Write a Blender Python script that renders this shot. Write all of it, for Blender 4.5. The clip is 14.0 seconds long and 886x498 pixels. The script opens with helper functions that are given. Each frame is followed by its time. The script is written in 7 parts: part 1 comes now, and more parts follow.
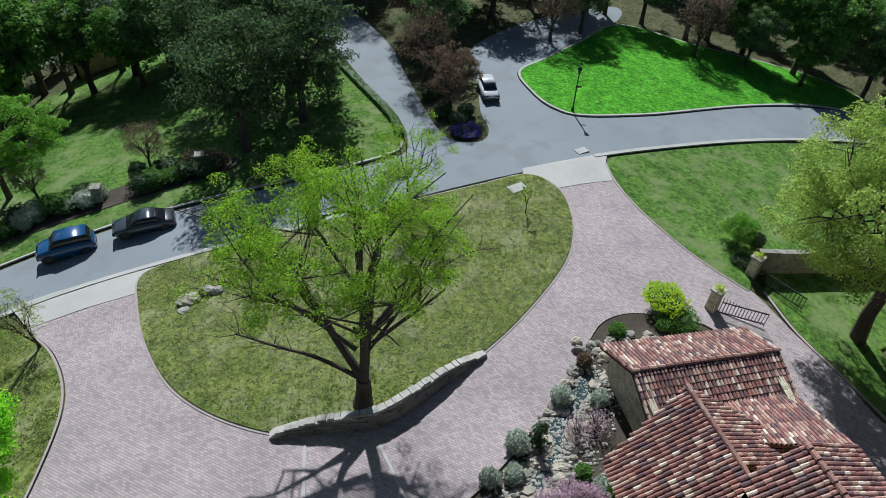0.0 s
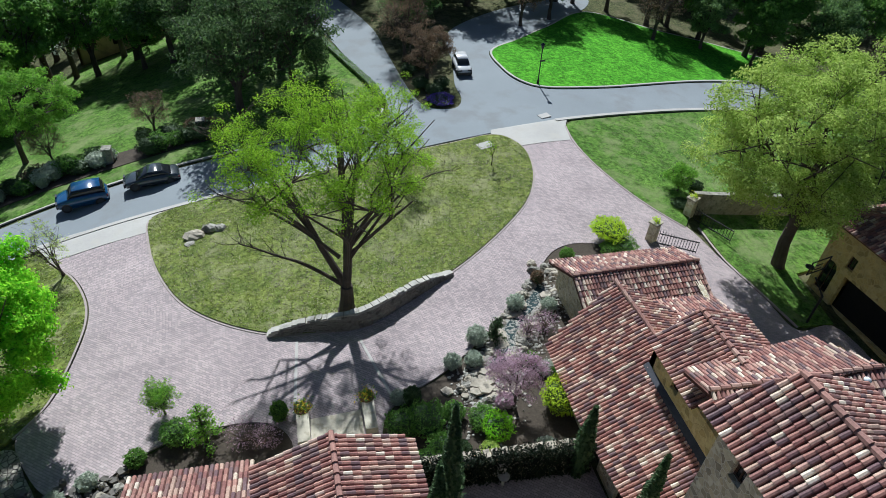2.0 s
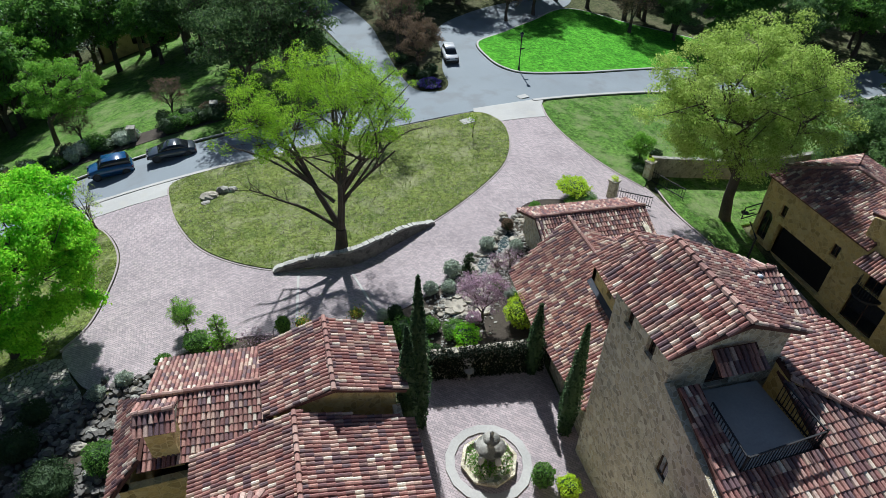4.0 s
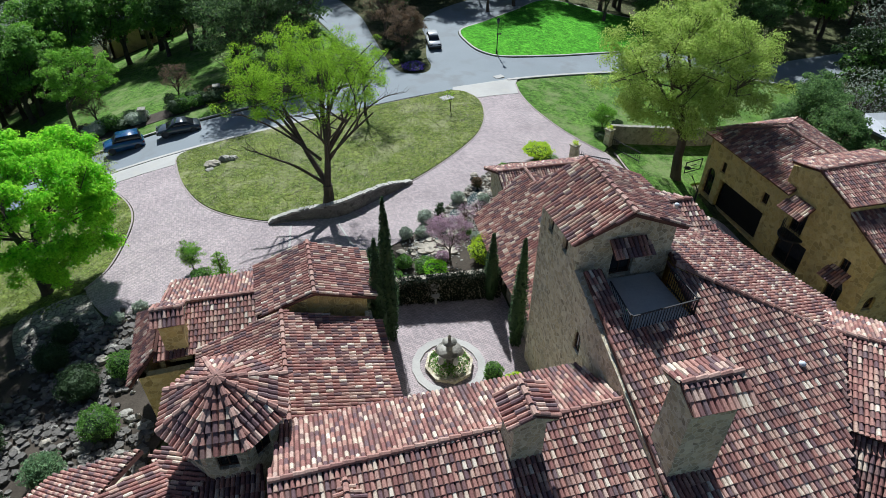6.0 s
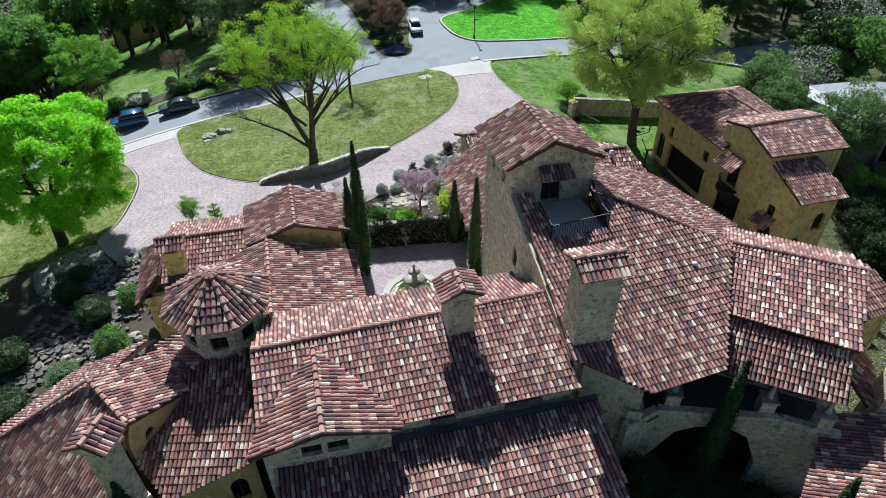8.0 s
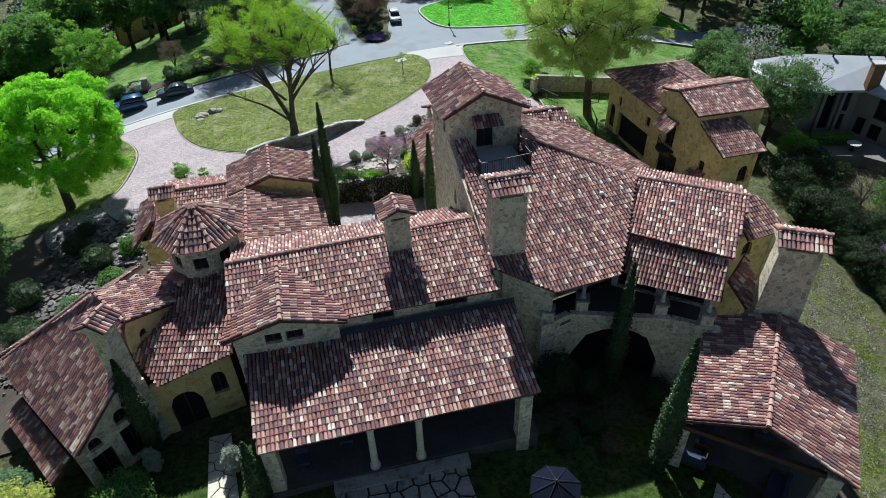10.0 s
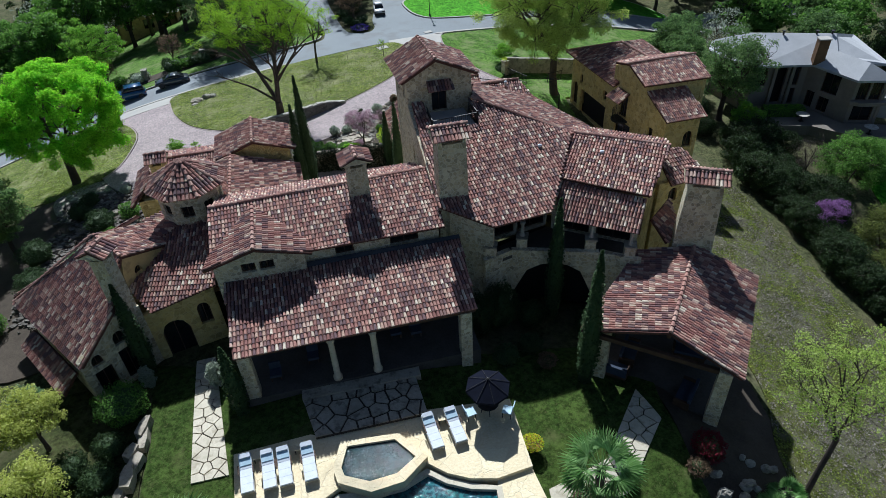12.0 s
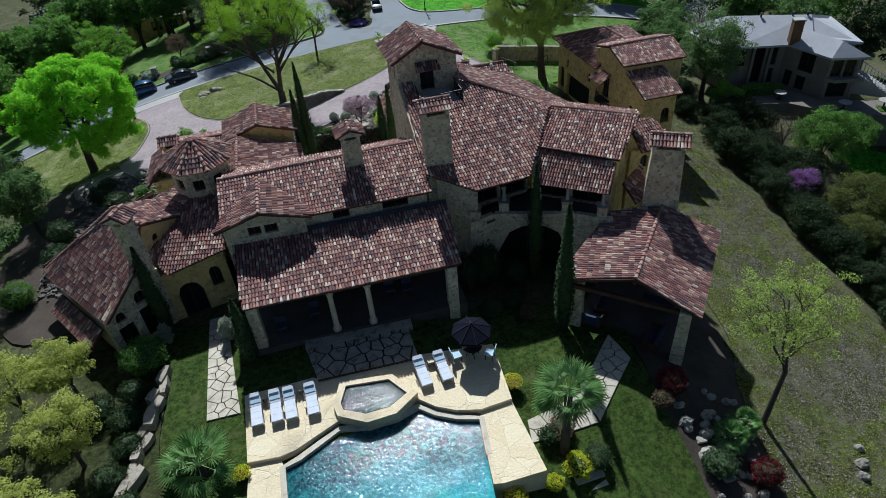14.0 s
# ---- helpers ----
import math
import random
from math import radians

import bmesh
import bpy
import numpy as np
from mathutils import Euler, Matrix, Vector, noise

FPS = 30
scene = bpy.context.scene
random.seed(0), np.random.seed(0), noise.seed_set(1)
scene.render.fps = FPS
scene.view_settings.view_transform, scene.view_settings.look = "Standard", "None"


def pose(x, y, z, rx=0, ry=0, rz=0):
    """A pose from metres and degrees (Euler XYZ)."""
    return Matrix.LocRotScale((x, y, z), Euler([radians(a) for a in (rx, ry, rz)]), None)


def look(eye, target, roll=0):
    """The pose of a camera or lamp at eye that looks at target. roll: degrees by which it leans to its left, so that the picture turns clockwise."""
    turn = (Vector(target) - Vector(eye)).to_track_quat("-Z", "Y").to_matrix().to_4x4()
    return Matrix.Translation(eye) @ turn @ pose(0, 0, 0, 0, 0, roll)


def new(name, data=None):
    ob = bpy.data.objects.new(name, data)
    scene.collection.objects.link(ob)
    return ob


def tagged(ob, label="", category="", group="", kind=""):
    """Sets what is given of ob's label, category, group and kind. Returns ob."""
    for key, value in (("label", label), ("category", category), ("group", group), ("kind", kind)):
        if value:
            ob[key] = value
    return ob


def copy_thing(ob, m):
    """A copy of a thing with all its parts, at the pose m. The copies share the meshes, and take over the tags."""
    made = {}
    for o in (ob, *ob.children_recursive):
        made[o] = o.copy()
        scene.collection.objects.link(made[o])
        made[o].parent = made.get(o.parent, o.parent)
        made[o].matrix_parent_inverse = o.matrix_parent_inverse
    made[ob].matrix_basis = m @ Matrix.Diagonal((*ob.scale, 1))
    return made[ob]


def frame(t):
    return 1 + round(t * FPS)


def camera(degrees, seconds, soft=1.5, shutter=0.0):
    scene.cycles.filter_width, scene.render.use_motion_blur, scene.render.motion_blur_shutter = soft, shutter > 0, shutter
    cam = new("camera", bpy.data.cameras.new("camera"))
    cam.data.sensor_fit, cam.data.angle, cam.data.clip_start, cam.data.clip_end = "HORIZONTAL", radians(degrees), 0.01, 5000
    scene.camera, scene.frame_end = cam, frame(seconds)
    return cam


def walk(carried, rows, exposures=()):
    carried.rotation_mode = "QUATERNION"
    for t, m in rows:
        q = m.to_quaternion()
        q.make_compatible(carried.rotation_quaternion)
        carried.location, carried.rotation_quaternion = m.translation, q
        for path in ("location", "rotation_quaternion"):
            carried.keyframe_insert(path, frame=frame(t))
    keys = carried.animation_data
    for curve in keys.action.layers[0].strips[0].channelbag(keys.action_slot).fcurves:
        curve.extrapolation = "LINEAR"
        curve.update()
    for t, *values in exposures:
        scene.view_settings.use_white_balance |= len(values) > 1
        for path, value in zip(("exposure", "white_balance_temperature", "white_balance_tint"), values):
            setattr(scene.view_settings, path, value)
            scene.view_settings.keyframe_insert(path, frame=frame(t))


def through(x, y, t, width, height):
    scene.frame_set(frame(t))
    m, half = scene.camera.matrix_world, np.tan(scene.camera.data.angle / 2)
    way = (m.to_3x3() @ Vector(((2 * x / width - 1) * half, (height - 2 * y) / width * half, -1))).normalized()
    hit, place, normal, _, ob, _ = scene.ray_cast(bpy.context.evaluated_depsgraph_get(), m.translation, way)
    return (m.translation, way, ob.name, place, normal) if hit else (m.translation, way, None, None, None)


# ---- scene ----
cam = camera(69.73, 14.0, 0.62)
PATH = [
    (0, (2.542, 7.740, 25.551), (2.8945, 9.1973, 24.2279), 2.40),
    (0.5, (2.407, 6.023, 25.508), (2.7699, 7.4828, 24.1895), 2.59),
    (1, (2.350, 4.197, 25.329), (2.7209, 5.6666, 24.0244), 2.63),
    (1.5, (2.313, 2.640, 25.423), (2.6903, 4.1098, 24.1204), 2.65),
    (2, (2.190, 1.031, 25.742), (2.5728, 2.5001, 24.4390), 2.53),
    (2.5, (2.097, -0.698, 25.986), (2.4797, 0.7748, 24.6881), 2.36),
    (3, (2.055, -2.440, 26.048), (2.4325, -0.9554, 24.7619), 2.09),
    (5.5, (2.833, -10.745, 26.797), (3.1805, -9.2378, 25.5286), 0.52),
    (6, (2.935, -12.388, 26.838), (3.2819, -10.8764, 25.5756), 0.27),
    (6.5, (3.084, -13.961, 26.918), (3.4301, -12.4479, 25.6563), 0.05),
    (7, (3.210, -15.633, 27.009), (3.5559, -14.1172, 25.7508), -0.08),
    (7.5, (3.408, -17.193, 27.109), (3.7537, -15.6769, 25.8522), -0.19),
    (8, (3.710, -18.791, 27.141), (4.0507, -17.2709, 25.8863), -0.52),
    (10.5, (5.900, -27.246, 27.634), (6.2155, -25.7139, 26.3878), -2.29),
    (11, (6.401, -28.812, 27.542), (6.7106, -27.2759, 26.2998), -2.63),
    (11.5, (6.761, -30.354, 27.550), (7.0650, -28.8145, 26.3107), -3.06),
    (12, (6.985, -31.752, 27.718), (7.2845, -30.2109, 26.4782), -3.41),
    (12.5, (7.181, -32.874, 27.703), (7.4738, -31.3295, 26.4662), -3.87),
    (13, (7.303, -33.942, 27.806), (7.5882, -32.3967, 26.5685), -4.35),
    (13.5, (7.352, -34.987, 27.923), (7.6301, -33.4400, 26.6859), -4.85),
    (14, (7.234, -36.013, 27.968), (7.5081, -34.4642, 26.7331), -5.21),
]
EXPOSURES = [(0.0, 0.30, 5720, 6), (3.0, 0.58, 5720, 6), (5.5, 0.58, 5720, 6), (8.0, 0.81, 5720, 6), (10.5, 0.74, 5700, 6), (12.0, 0.40, 5620, 7), (14.0, 0.12, 5580, 8)]
walk(cam, [(t, look(eye, target, roll)) for t, eye, target, roll in PATH], EXPOSURES)

# ---- light ----
SUN_EL, SUN_AZ = 45.0, 3.0
world = bpy.data.worlds.new("sky")
scene.world = world
world.use_nodes = True
sky = world.node_tree.nodes.new("ShaderNodeTexSky")
sky.sky_type, sky.sun_disc = "NISHITA", False
sky.sun_elevation, sky.sun_rotation = radians(SUN_EL), radians(SUN_AZ)
back = world.node_tree.nodes["Background"]
back.inputs["Strength"].default_value = 0.040
world.node_tree.links.new(sky.outputs[0], back.inputs[0])
sun = new("sun", bpy.data.lights.new("sun", "SUN"))
sun.data.energy, sun.data.angle, sun.data.color = 5.0, radians(0.9), (1.0, 0.965, 0.91)
sun.matrix_world = look((0, 0, 60), (math.sin(radians(SUN_AZ)) * -60, -60 * math.cos(radians(SUN_AZ)), 60 - 60 * math.tan(radians(SUN_EL))))



# ---- tools for building ----
def ground_z(x, y):
    """Height of the gently domed site."""
    a, b = (min(max(x, -45), 60) - 10) / 10, (min(max(y, -40), 90) - 15) / 10
    rise = 0.9 * math.exp(-((x - 8) / 8.5) ** 2 - ((y + 10) / 7.0) ** 2)
    rise += 1.8 * math.exp(-((x - 22) / 5.5) ** 2 - ((y + 15) / 6) ** 2)
    rise += 5.2 * math.exp(-((x - 62) / 12) ** 2 - ((y - 17) / 11) ** 2)
    return rise + 0.917 - 0.328 * a + 0.03 * b - 0.356 * a * a + 0.212 * a * b - 0.054 * b * b


def on(x, y, dz=0.0):
    return Vector((x, y, ground_z(x, y) + dz))


class Build:
    """Collects vertices and faces of one mesh."""

    def __init__(self):
        self.v, self.f = [], []

    def add(self, vs, fs):
        n = len(self.v)
        self.v.extend(tuple(v) for v in vs)
        self.f.extend(tuple(n + i for i in q) for q in fs)
        return self

    def hexa(self, lo, hi):
        """A solid between two loops of equal length."""
        n = len(lo)
        side = [(i, (i + 1) % n, n + (i + 1) % n, n + i) for i in range(n)]
        return self.add(list(lo) + list(hi), side + [tuple(range(n - 1, -1, -1)), tuple(range(n, 2 * n))])

    def box(self, c, s, rz=0.0, top=1.0):
        cs, sn = math.cos(rz), math.sin(rz)

        def ring(z, k):
            return [(c[0] + x * k * cs - y * k * sn, c[1] + x * k * sn + y * k * cs, z) for x, y in
                    ((-s[0] / 2, -s[1] / 2), (s[0] / 2, -s[1] / 2), (s[0] / 2, s[1] / 2), (-s[0] / 2, s[1] / 2))]
        return self.hexa(ring(c[2], 1), ring(c[2] + s[2], top))

    def tube(self, pts, radii, n=8, cap=True):
        rings = []
        pts = [Vector(p) for p in pts]
        for i, p in enumerate(pts):
            d = (pts[min(i + 1, len(pts) - 1)] - pts[max(i - 1, 0)]).normalized()
            a = d.orthogonal().normalized() if abs(d.z) < 0.9 else d.cross(Vector((1, 0, 0))).normalized()
            b = d.cross(a)
            rings.append([p + (a * math.cos(k * 2 * math.pi / n) + b * math.sin(k * 2 * math.pi / n)) * radii[i] for k in range(n)])
        vs = [v for r in rings for v in r]
        fs = [(i * n + k, i * n + (k + 1) % n, (i + 1) * n + (k + 1) % n, (i + 1) * n + k) for i in range(len(pts) - 1) for k in range(n)]
        if cap:
            fs += [tuple(range(n - 1, -1, -1)), tuple(range((len(pts) - 1) * n, len(pts) * n))]
        return self.add(vs, fs)

    def lathe(self, c, prof, n=16):
        """A turned body round the upright through c; prof: (radius, height)."""
        vs = [(c[0] + r * math.cos(k * 2 * math.pi / n), c[1] + r * math.sin(k * 2 * math.pi / n), c[2] + z) for r, z in prof for k in range(n)]
        fs = [(i * n + k, i * n + (k + 1) % n, (i + 1) * n + (k + 1) % n, (i + 1) * n + k) for i in range(len(prof) - 1) for k in range(n)]
        fs += [tuple(range(n - 1, -1, -1)), tuple(range((len(prof) - 1) * n, len(prof) * n))]
        return self.add(vs, fs)

    def lump(self, c, r, rng, rough=0.25, n=7, m=5):
        """An uneven boulder or clod."""
        vs, fs = [], []
        ph = rng.random() * 6
        for i in range(1, m):
            for k in range(n):
                u, w = math.pi * i / m, 2 * math.pi * k / n + ph
                q = 1 + rough * (rng.random() - 0.5) * 2
                vs.append((c[0] + r[0] * q * math.sin(u) * math.cos(w), c[1] + r[1] * q * math.sin(u) * math.sin(w), c[2] + r[2] * q * math.cos(u)))
        top, bot = len(vs), len(vs) + 1
        vs += [(c[0], c[1], c[2] + r[2]), (c[0], c[1], c[2] - r[2])]
        for i in range(m - 2):
            for k in range(n):
                fs.append((i * n + k, (i + 1) * n + k, (i + 1) * n + (k + 1) % n, i * n + (k + 1) % n))
        for k in range(n):
            fs.append((top, k, (k + 1) % n))
            fs.append((bot, (m - 2) * n + (k + 1) % n, (m - 2) * n + k))
        return self.add(vs, fs)

    def leaf(self, c, size, rng, up=0.3, face=None):
        d = Vector((rng.gauss(0, 1), rng.gauss(0, 1), rng.gauss(0, 1) + up))
        d = (d * 0.5 + face * 1.3).normalized() if face is not None else d.normalized()
        a = d.orthogonal().normalized()
        a.rotate(Matrix.Rotation(rng.random() * 6.28, 3, d))
        b = d.cross(a) * 0.55
        c, k = Vector(c), d * size * 0.18
        return self.add([c - a * size * 0.5, c + b * size * 0.5 + k, c + a * size * 0.5, c - b * size * 0.5 + k], [(0, 1, 2, 3)])

    def mesh(self, name, material, smooth=False):
        me = bpy.data.meshes.new(name)
        me.from_pydata(self.v, [], self.f)
        for m in (material if isinstance(material, (list, tuple)) else [material]):
            me.materials.append(m)
        if smooth:
            me.polygons.foreach_set("use_smooth", [True] * len(me.polygons))
        me.update()
        return me


def part(name, b, material, parent, label="", smooth=False, kind=""):
    ob = new(name, b.mesh(name, material, smooth))
    ob.parent = parent
    if parent is not None:
        ob.matrix_parent_inverse = Matrix.Translation(-parent.matrix_basis.translation)
    return tagged(ob, label, kind=kind)


def solo(name, b, material, label, category, group="", kind="", smooth=False):
    return tagged(new(name, b.mesh(name, material, smooth)), label, category, group, kind)


def thing(name, at, label, category, group="", kind=""):
    ob = new(name)
    ob.empty_display_size = 0.2
    ob.location = at
    return tagged(ob, label, category, group, kind)


def curve(pts, closed=False, step=6):
    """A smooth line through the points of a plan."""
    n, out = len(pts), []
    for i in range(n if closed else n - 1):
        g = [Vector((*pts[(i + k) % n if closed else min(max(i + k, 0), n - 1)], 0)) for k in (-1, 0, 1, 2)]
        for j in range(step):
            t = j / step
            p = 0.5 * (2 * g[1] + (g[2] - g[0]) * t + (2 * g[0] - 5 * g[1] + 4 * g[2] - g[3]) * t * t + (3 * g[1] - g[0] - 3 * g[2] + g[3]) * t ** 3)
            out.append((p.x, p.y))
    if not closed:
        out.append(tuple(pts[-1]))
    return out


def inside(poly, x, y):
    c, j = False, len(poly) - 1
    for i in range(len(poly)):
        if (poly[i][1] > y) != (poly[j][1] > y) and x < (poly[j][0] - poly[i][0]) * (y - poly[i][1]) / (poly[j][1] - poly[i][1]) + poly[i][0]:
            c = not c
        j = i
    return c


def sheet(poly, dz, cell=1.5, skirt=0.25, flat=None):
    """A surface over a plan outline, laid on the ground (or level, at flat), with a rim that goes down."""
    from mathutils.geometry import delaunay_2d_cdt
    xs, ys = [p[0] for p in poly], [p[1] for p in poly]
    pts = [Vector(p) for p in poly]
    n = len(pts)
    if flat is None:
        y = min(ys) + cell / 2
        while y < max(ys):
            x = min(xs) + cell / 2
            while x < max(xs):
                if inside(poly, x, y) and min((x - p[0]) ** 2 + (y - p[1]) ** 2 for p in poly) > 0.1 * cell * cell:
                    pts.append(Vector((x, y)))
                x += cell
            y += cell
    v, _, f, *_ = delaunay_2d_cdt(pts, [(i, (i + 1) % n) for i in range(n)], [], 1, 1e-4)
    h = (lambda a, c: flat) if flat is not None else (lambda a, c: ground_z(a, c) + dz)
    b = Build()
    faces = []
    for q in f:
        a = [v[i] for i in q]
        area = sum(a[i].x * a[(i + 1) % len(a)].y - a[(i + 1) % len(a)].x * a[i].y for i in range(len(a)))
        faces.append(tuple(q) if area > 0 else tuple(reversed(q)))
    b.add([(p.x, p.y, h(p.x, p.y)) for p in v], faces)
    ring = poly if sum(poly[i][0] * poly[(i + 1) % n][1] - poly[(i + 1) % n][0] * poly[i][1] for i in range(n)) > 0 else poly[::-1]
    b.add([(x, y, h(x, y) - skirt) for x, y in ring] + [(x, y, h(x, y)) for x, y in ring], [(i, (i + 1) % n, n + (i + 1) % n, n + i) for i in range(n)])
    return b


def strip(line, width, dz, height, closed=False, off=0.0, flat=None):
    """A low solid band (kerb, edging) along a plan line."""
    n, L, R = len(line), [], []
    for i in range(n):
        a, c = line[(i - 1) % n if closed else max(i - 1, 0)], line[(i + 1) % n if closed else min(i + 1, n - 1)]
        d = Vector((c[0] - a[0], c[1] - a[1])).normalized()
        nx, ny = -d.y, d.x
        L.append((line[i][0] + nx * (off + width / 2), line[i][1] + ny * (off + width / 2)))
        R.append((line[i][0] + nx * (off - width / 2), line[i][1] + ny * (off - width / 2)))
    z = (lambda p: flat) if flat is not None else (lambda p: ground_z(*p) + dz)
    vs = []
    for l, r in zip(L, R):
        vs += [(*r, z(r)), (*l, z(l)), (*l, z(l) + height), (*r, z(r) + height)]
    fs = []
    for i in range(n if closed else n - 1):
        j = (i + 1) % n
        for k in range(4):
            fs.append((4 * i + k, 4 * j + k, 4 * j + (k + 1) % 4, 4 * i + (k + 1) % 4))
    return Build().add(vs, [q[::-1] for q in fs])


# ---- materials ----
class Nodes:
    def __init__(self, name, rough=0.9, spec=0.3):
        self.m = bpy.data.materials.new(name)
        self.m.use_nodes = True
        self.t = self.m.node_tree
        self.p = self.t.nodes["Principled BSDF"]
        self.p.inputs["Roughness"].default_value = rough
        self.p.inputs["Specular IOR Level"].default_value = spec
        self.pos = self.t.nodes.new("ShaderNodeNewGeometry")

    def n(self, kind, **sets):
        q = self.t.nodes.new("ShaderNode" + kind)
        for k, v in sets.items():
            if k in q.inputs:
                q.inputs[k].default_value = v
        return q

    def link(self, a, b):
        self.t.links.new(a, b)

    def noise(self, scale, detail=4.0, rough=0.6, where=None):
        q = self.n("TexNoise", Scale=scale, Detail=detail, Roughness=rough)
        self.link(where or self.pos.outputs["Position"], q.inputs["Vector"])
        return q.outputs["Fac"]

    def ramp(self, fac, stops, constant=False):
        q = self.n("ValToRGB")
        e = q.color_ramp.elements
        while len(e) < len(stops):
            e.new(0.5)
        q.color_ramp.interpolation = "CONSTANT" if constant else "LINEAR"
        for i, (p, c) in enumerate(stops):
            e[i].position, e[i].color = p, (*c, 1)
        self.link(fac, q.inputs[0])
        return q.outputs[0]

    def mix(self, fac, a, b, how="MIX"):
        q = self.n("Mix")
        q.data_type, q.blend_type = "RGBA", how
        for v, i in ((fac, 0), (a, 6), (b, 7)):
            if isinstance(v, (int, float)):
                q.inputs[i].default_value = v
            elif isinstance(v, tuple):
                q.inputs[i].default_value = (*v, 1)
            else:
                self.link(v, q.inputs[i])
        return q.outputs[2]

    def bump(self, height, strength=0.4, dist=0.05):
        q = self.n("Bump", Strength=strength, Distance=dist)
        self.link(height, q.inputs["Height"])
        self.link(q.outputs[0], self.p.inputs["Normal"])

    def done(self, colour):
        if isinstance(colour, tuple):
            self.p.inputs["Base Color"].default_value = (*colour, 1)
        else:
            self.link(colour, self.p.inputs["Base Color"])
        return self.m


def two_scale(name, dark, light, big=0.3, small=6.0, rough=0.9, bump=0.3, stain=None, spec=0.3, dist=0.03):
    """A surface that varies in large patches and in fine grain."""
    k = Nodes(name, rough, spec)
    a, b = k.noise(big), k.noise(small, 6.0, 0.7)
    c = k.mix(0.5, k.ramp(a, [(0.35, dark), (0.65, light)]), k.ramp(b, [(0.3, dark), (0.7, light)]))
    if stain:
        c = k.mix(k.ramp(k.noise(big * 2.7), [(0.52, (0, 0, 0)), (0.66, (0.8, 0.8, 0.8))]), c, stain)
    k.bump(b, bump, dist)
    return k.done(c)


def stone_wall(name, tones, mortar, scale=4.0, joint_at=(0.02, 0.08)):
    """Rubble masonry: uneven stones between pale joints."""
    k = Nodes(name, 0.92, 0.2)
    warp = k.n("MixRGB")
    warp.blend_type = "LINEAR_LIGHT"
    warp.inputs[0].default_value = 0.12
    nz = k.n("TexNoise", Scale=2.0)
    k.link(k.pos.outputs["Position"], nz.inputs["Vector"])
    k.link(k.pos.outputs["Position"], warp.inputs[1])
    k.link(nz.outputs["Color"], warp.inputs[2])
    cell, edge = k.n("TexVoronoi", Scale=scale), k.n("TexVoronoi", Scale=scale)
    edge.feature = "DISTANCE_TO_EDGE"
    for q in (cell, edge):
        k.link(warp.outputs[0], q.inputs["Vector"])
    sep = k.n("SeparateColor")
    k.link(cell.outputs["Color"], sep.inputs[0])
    body = k.ramp(sep.outputs[0], [(i / (len(tones) - 1), c) for i, c in enumerate(tones)])
    body = k.mix(0.35, body, k.ramp(k.noise(9.0, 6.0), [(0.3, (0.25, 0.22, 0.17)), (0.7, (0.75, 0.7, 0.58))]), "OVERLAY")
    joint = k.ramp(edge.outputs["Distance"], [(joint_at[0], (1, 1, 1)), (joint_at[1], (0, 0, 0))])
    c = k.mix(joint, body, mortar)
    c = k.mix(k.ramp(k.noise(0.35), [(0.5, (0, 0, 0)), (0.75, (0.45, 0.45, 0.45))]), c, (0.13, 0.115, 0.09))
    k.bump(k.mix(joint, k.noise(7.0), (0.0, 0.0, 0.0)), 0.7, 0.05)
    return k.done(c)


TILES = [(0.0, (0.22, 0.105, 0.094)), (0.08, (0.35, 0.19, 0.16)), (0.16, (0.145, 0.090, 0.098)), (0.24, (0.39, 0.245, 0.205)), (0.32, (0.24, 0.12, 0.108)), (0.40, (0.43, 0.30, 0.24)), (0.48, (0.17, 0.096, 0.096)),
         (0.56, (0.38, 0.215, 0.178)), (0.64, (0.30, 0.155, 0.13)), (0.72, (0.47, 0.345, 0.29)), (0.78, (0.20, 0.125, 0.115)), (0.86, (0.54, 0.45, 0.36)), (0.91, (0.155, 0.108, 0.115)), (0.96, (0.62, 0.55, 0.46))]


def tile_material(name, tones):
    k = Nodes(name, 0.85, 0.25)
    c = k.ramp(k.pos.outputs["Random Per Island"], tones, True)
    c = k.mix(0.55, c, k.ramp(k.noise(14.0, 6.0, 0.7), [(0.3, (0.18, 0.16, 0.15)), (0.7, (0.8, 0.78, 0.75))]), "OVERLAY")
    c = k.mix(k.ramp(k.noise(0.5), [(0.5, (0, 0, 0)), (0.75, (0.4, 0.4, 0.4))]), c, (0.10, 0.075, 0.065))
    k.bump(k.noise(30.0, 4.0), 0.3, 0.01)
    return k.done(c)


M_TILE = tile_material("clay_tiles", TILES)
M_RIDGE = tile_material("ridge_tiles", [(0.0, (0.32, 0.18, 0.15)), (0.35, (0.38, 0.25, 0.21)), (0.7, (0.27, 0.15, 0.13))])
M_TILE1 = Nodes("clay_tile_single", 0.85, 0.25)
_r = M_TILE1.n("ObjectInfo")
M_TILE1.bump(M_TILE1.noise(30.0), 0.3, 0.01)
M_TILE1 = M_TILE1.done(M_TILE1.mix(0.55, M_TILE1.ramp(_r.outputs["Random"], TILES, True), M_TILE1.ramp(M_TILE1.noise(14.0, 6.0, 0.7), [(0.3, (0.18, 0.16, 0.15)), (0.7, (0.8, 0.78, 0.75))]), "OVERLAY"))
M_UNDER = two_scale("tile_channel", (0.06, 0.027, 0.022), (0.125, 0.058, 0.046), 0.8, 12)
M_STONE = stone_wall("limestone_rubble", [(0.44, 0.385, 0.27), (0.62, 0.565, 0.43), (0.31, 0.27, 0.20), (0.70, 0.66, 0.54), (0.53, 0.455, 0.31), (0.38, 0.355, 0.29)], (0.66, 0.61, 0.49), 4.6, (0.02, 0.07))
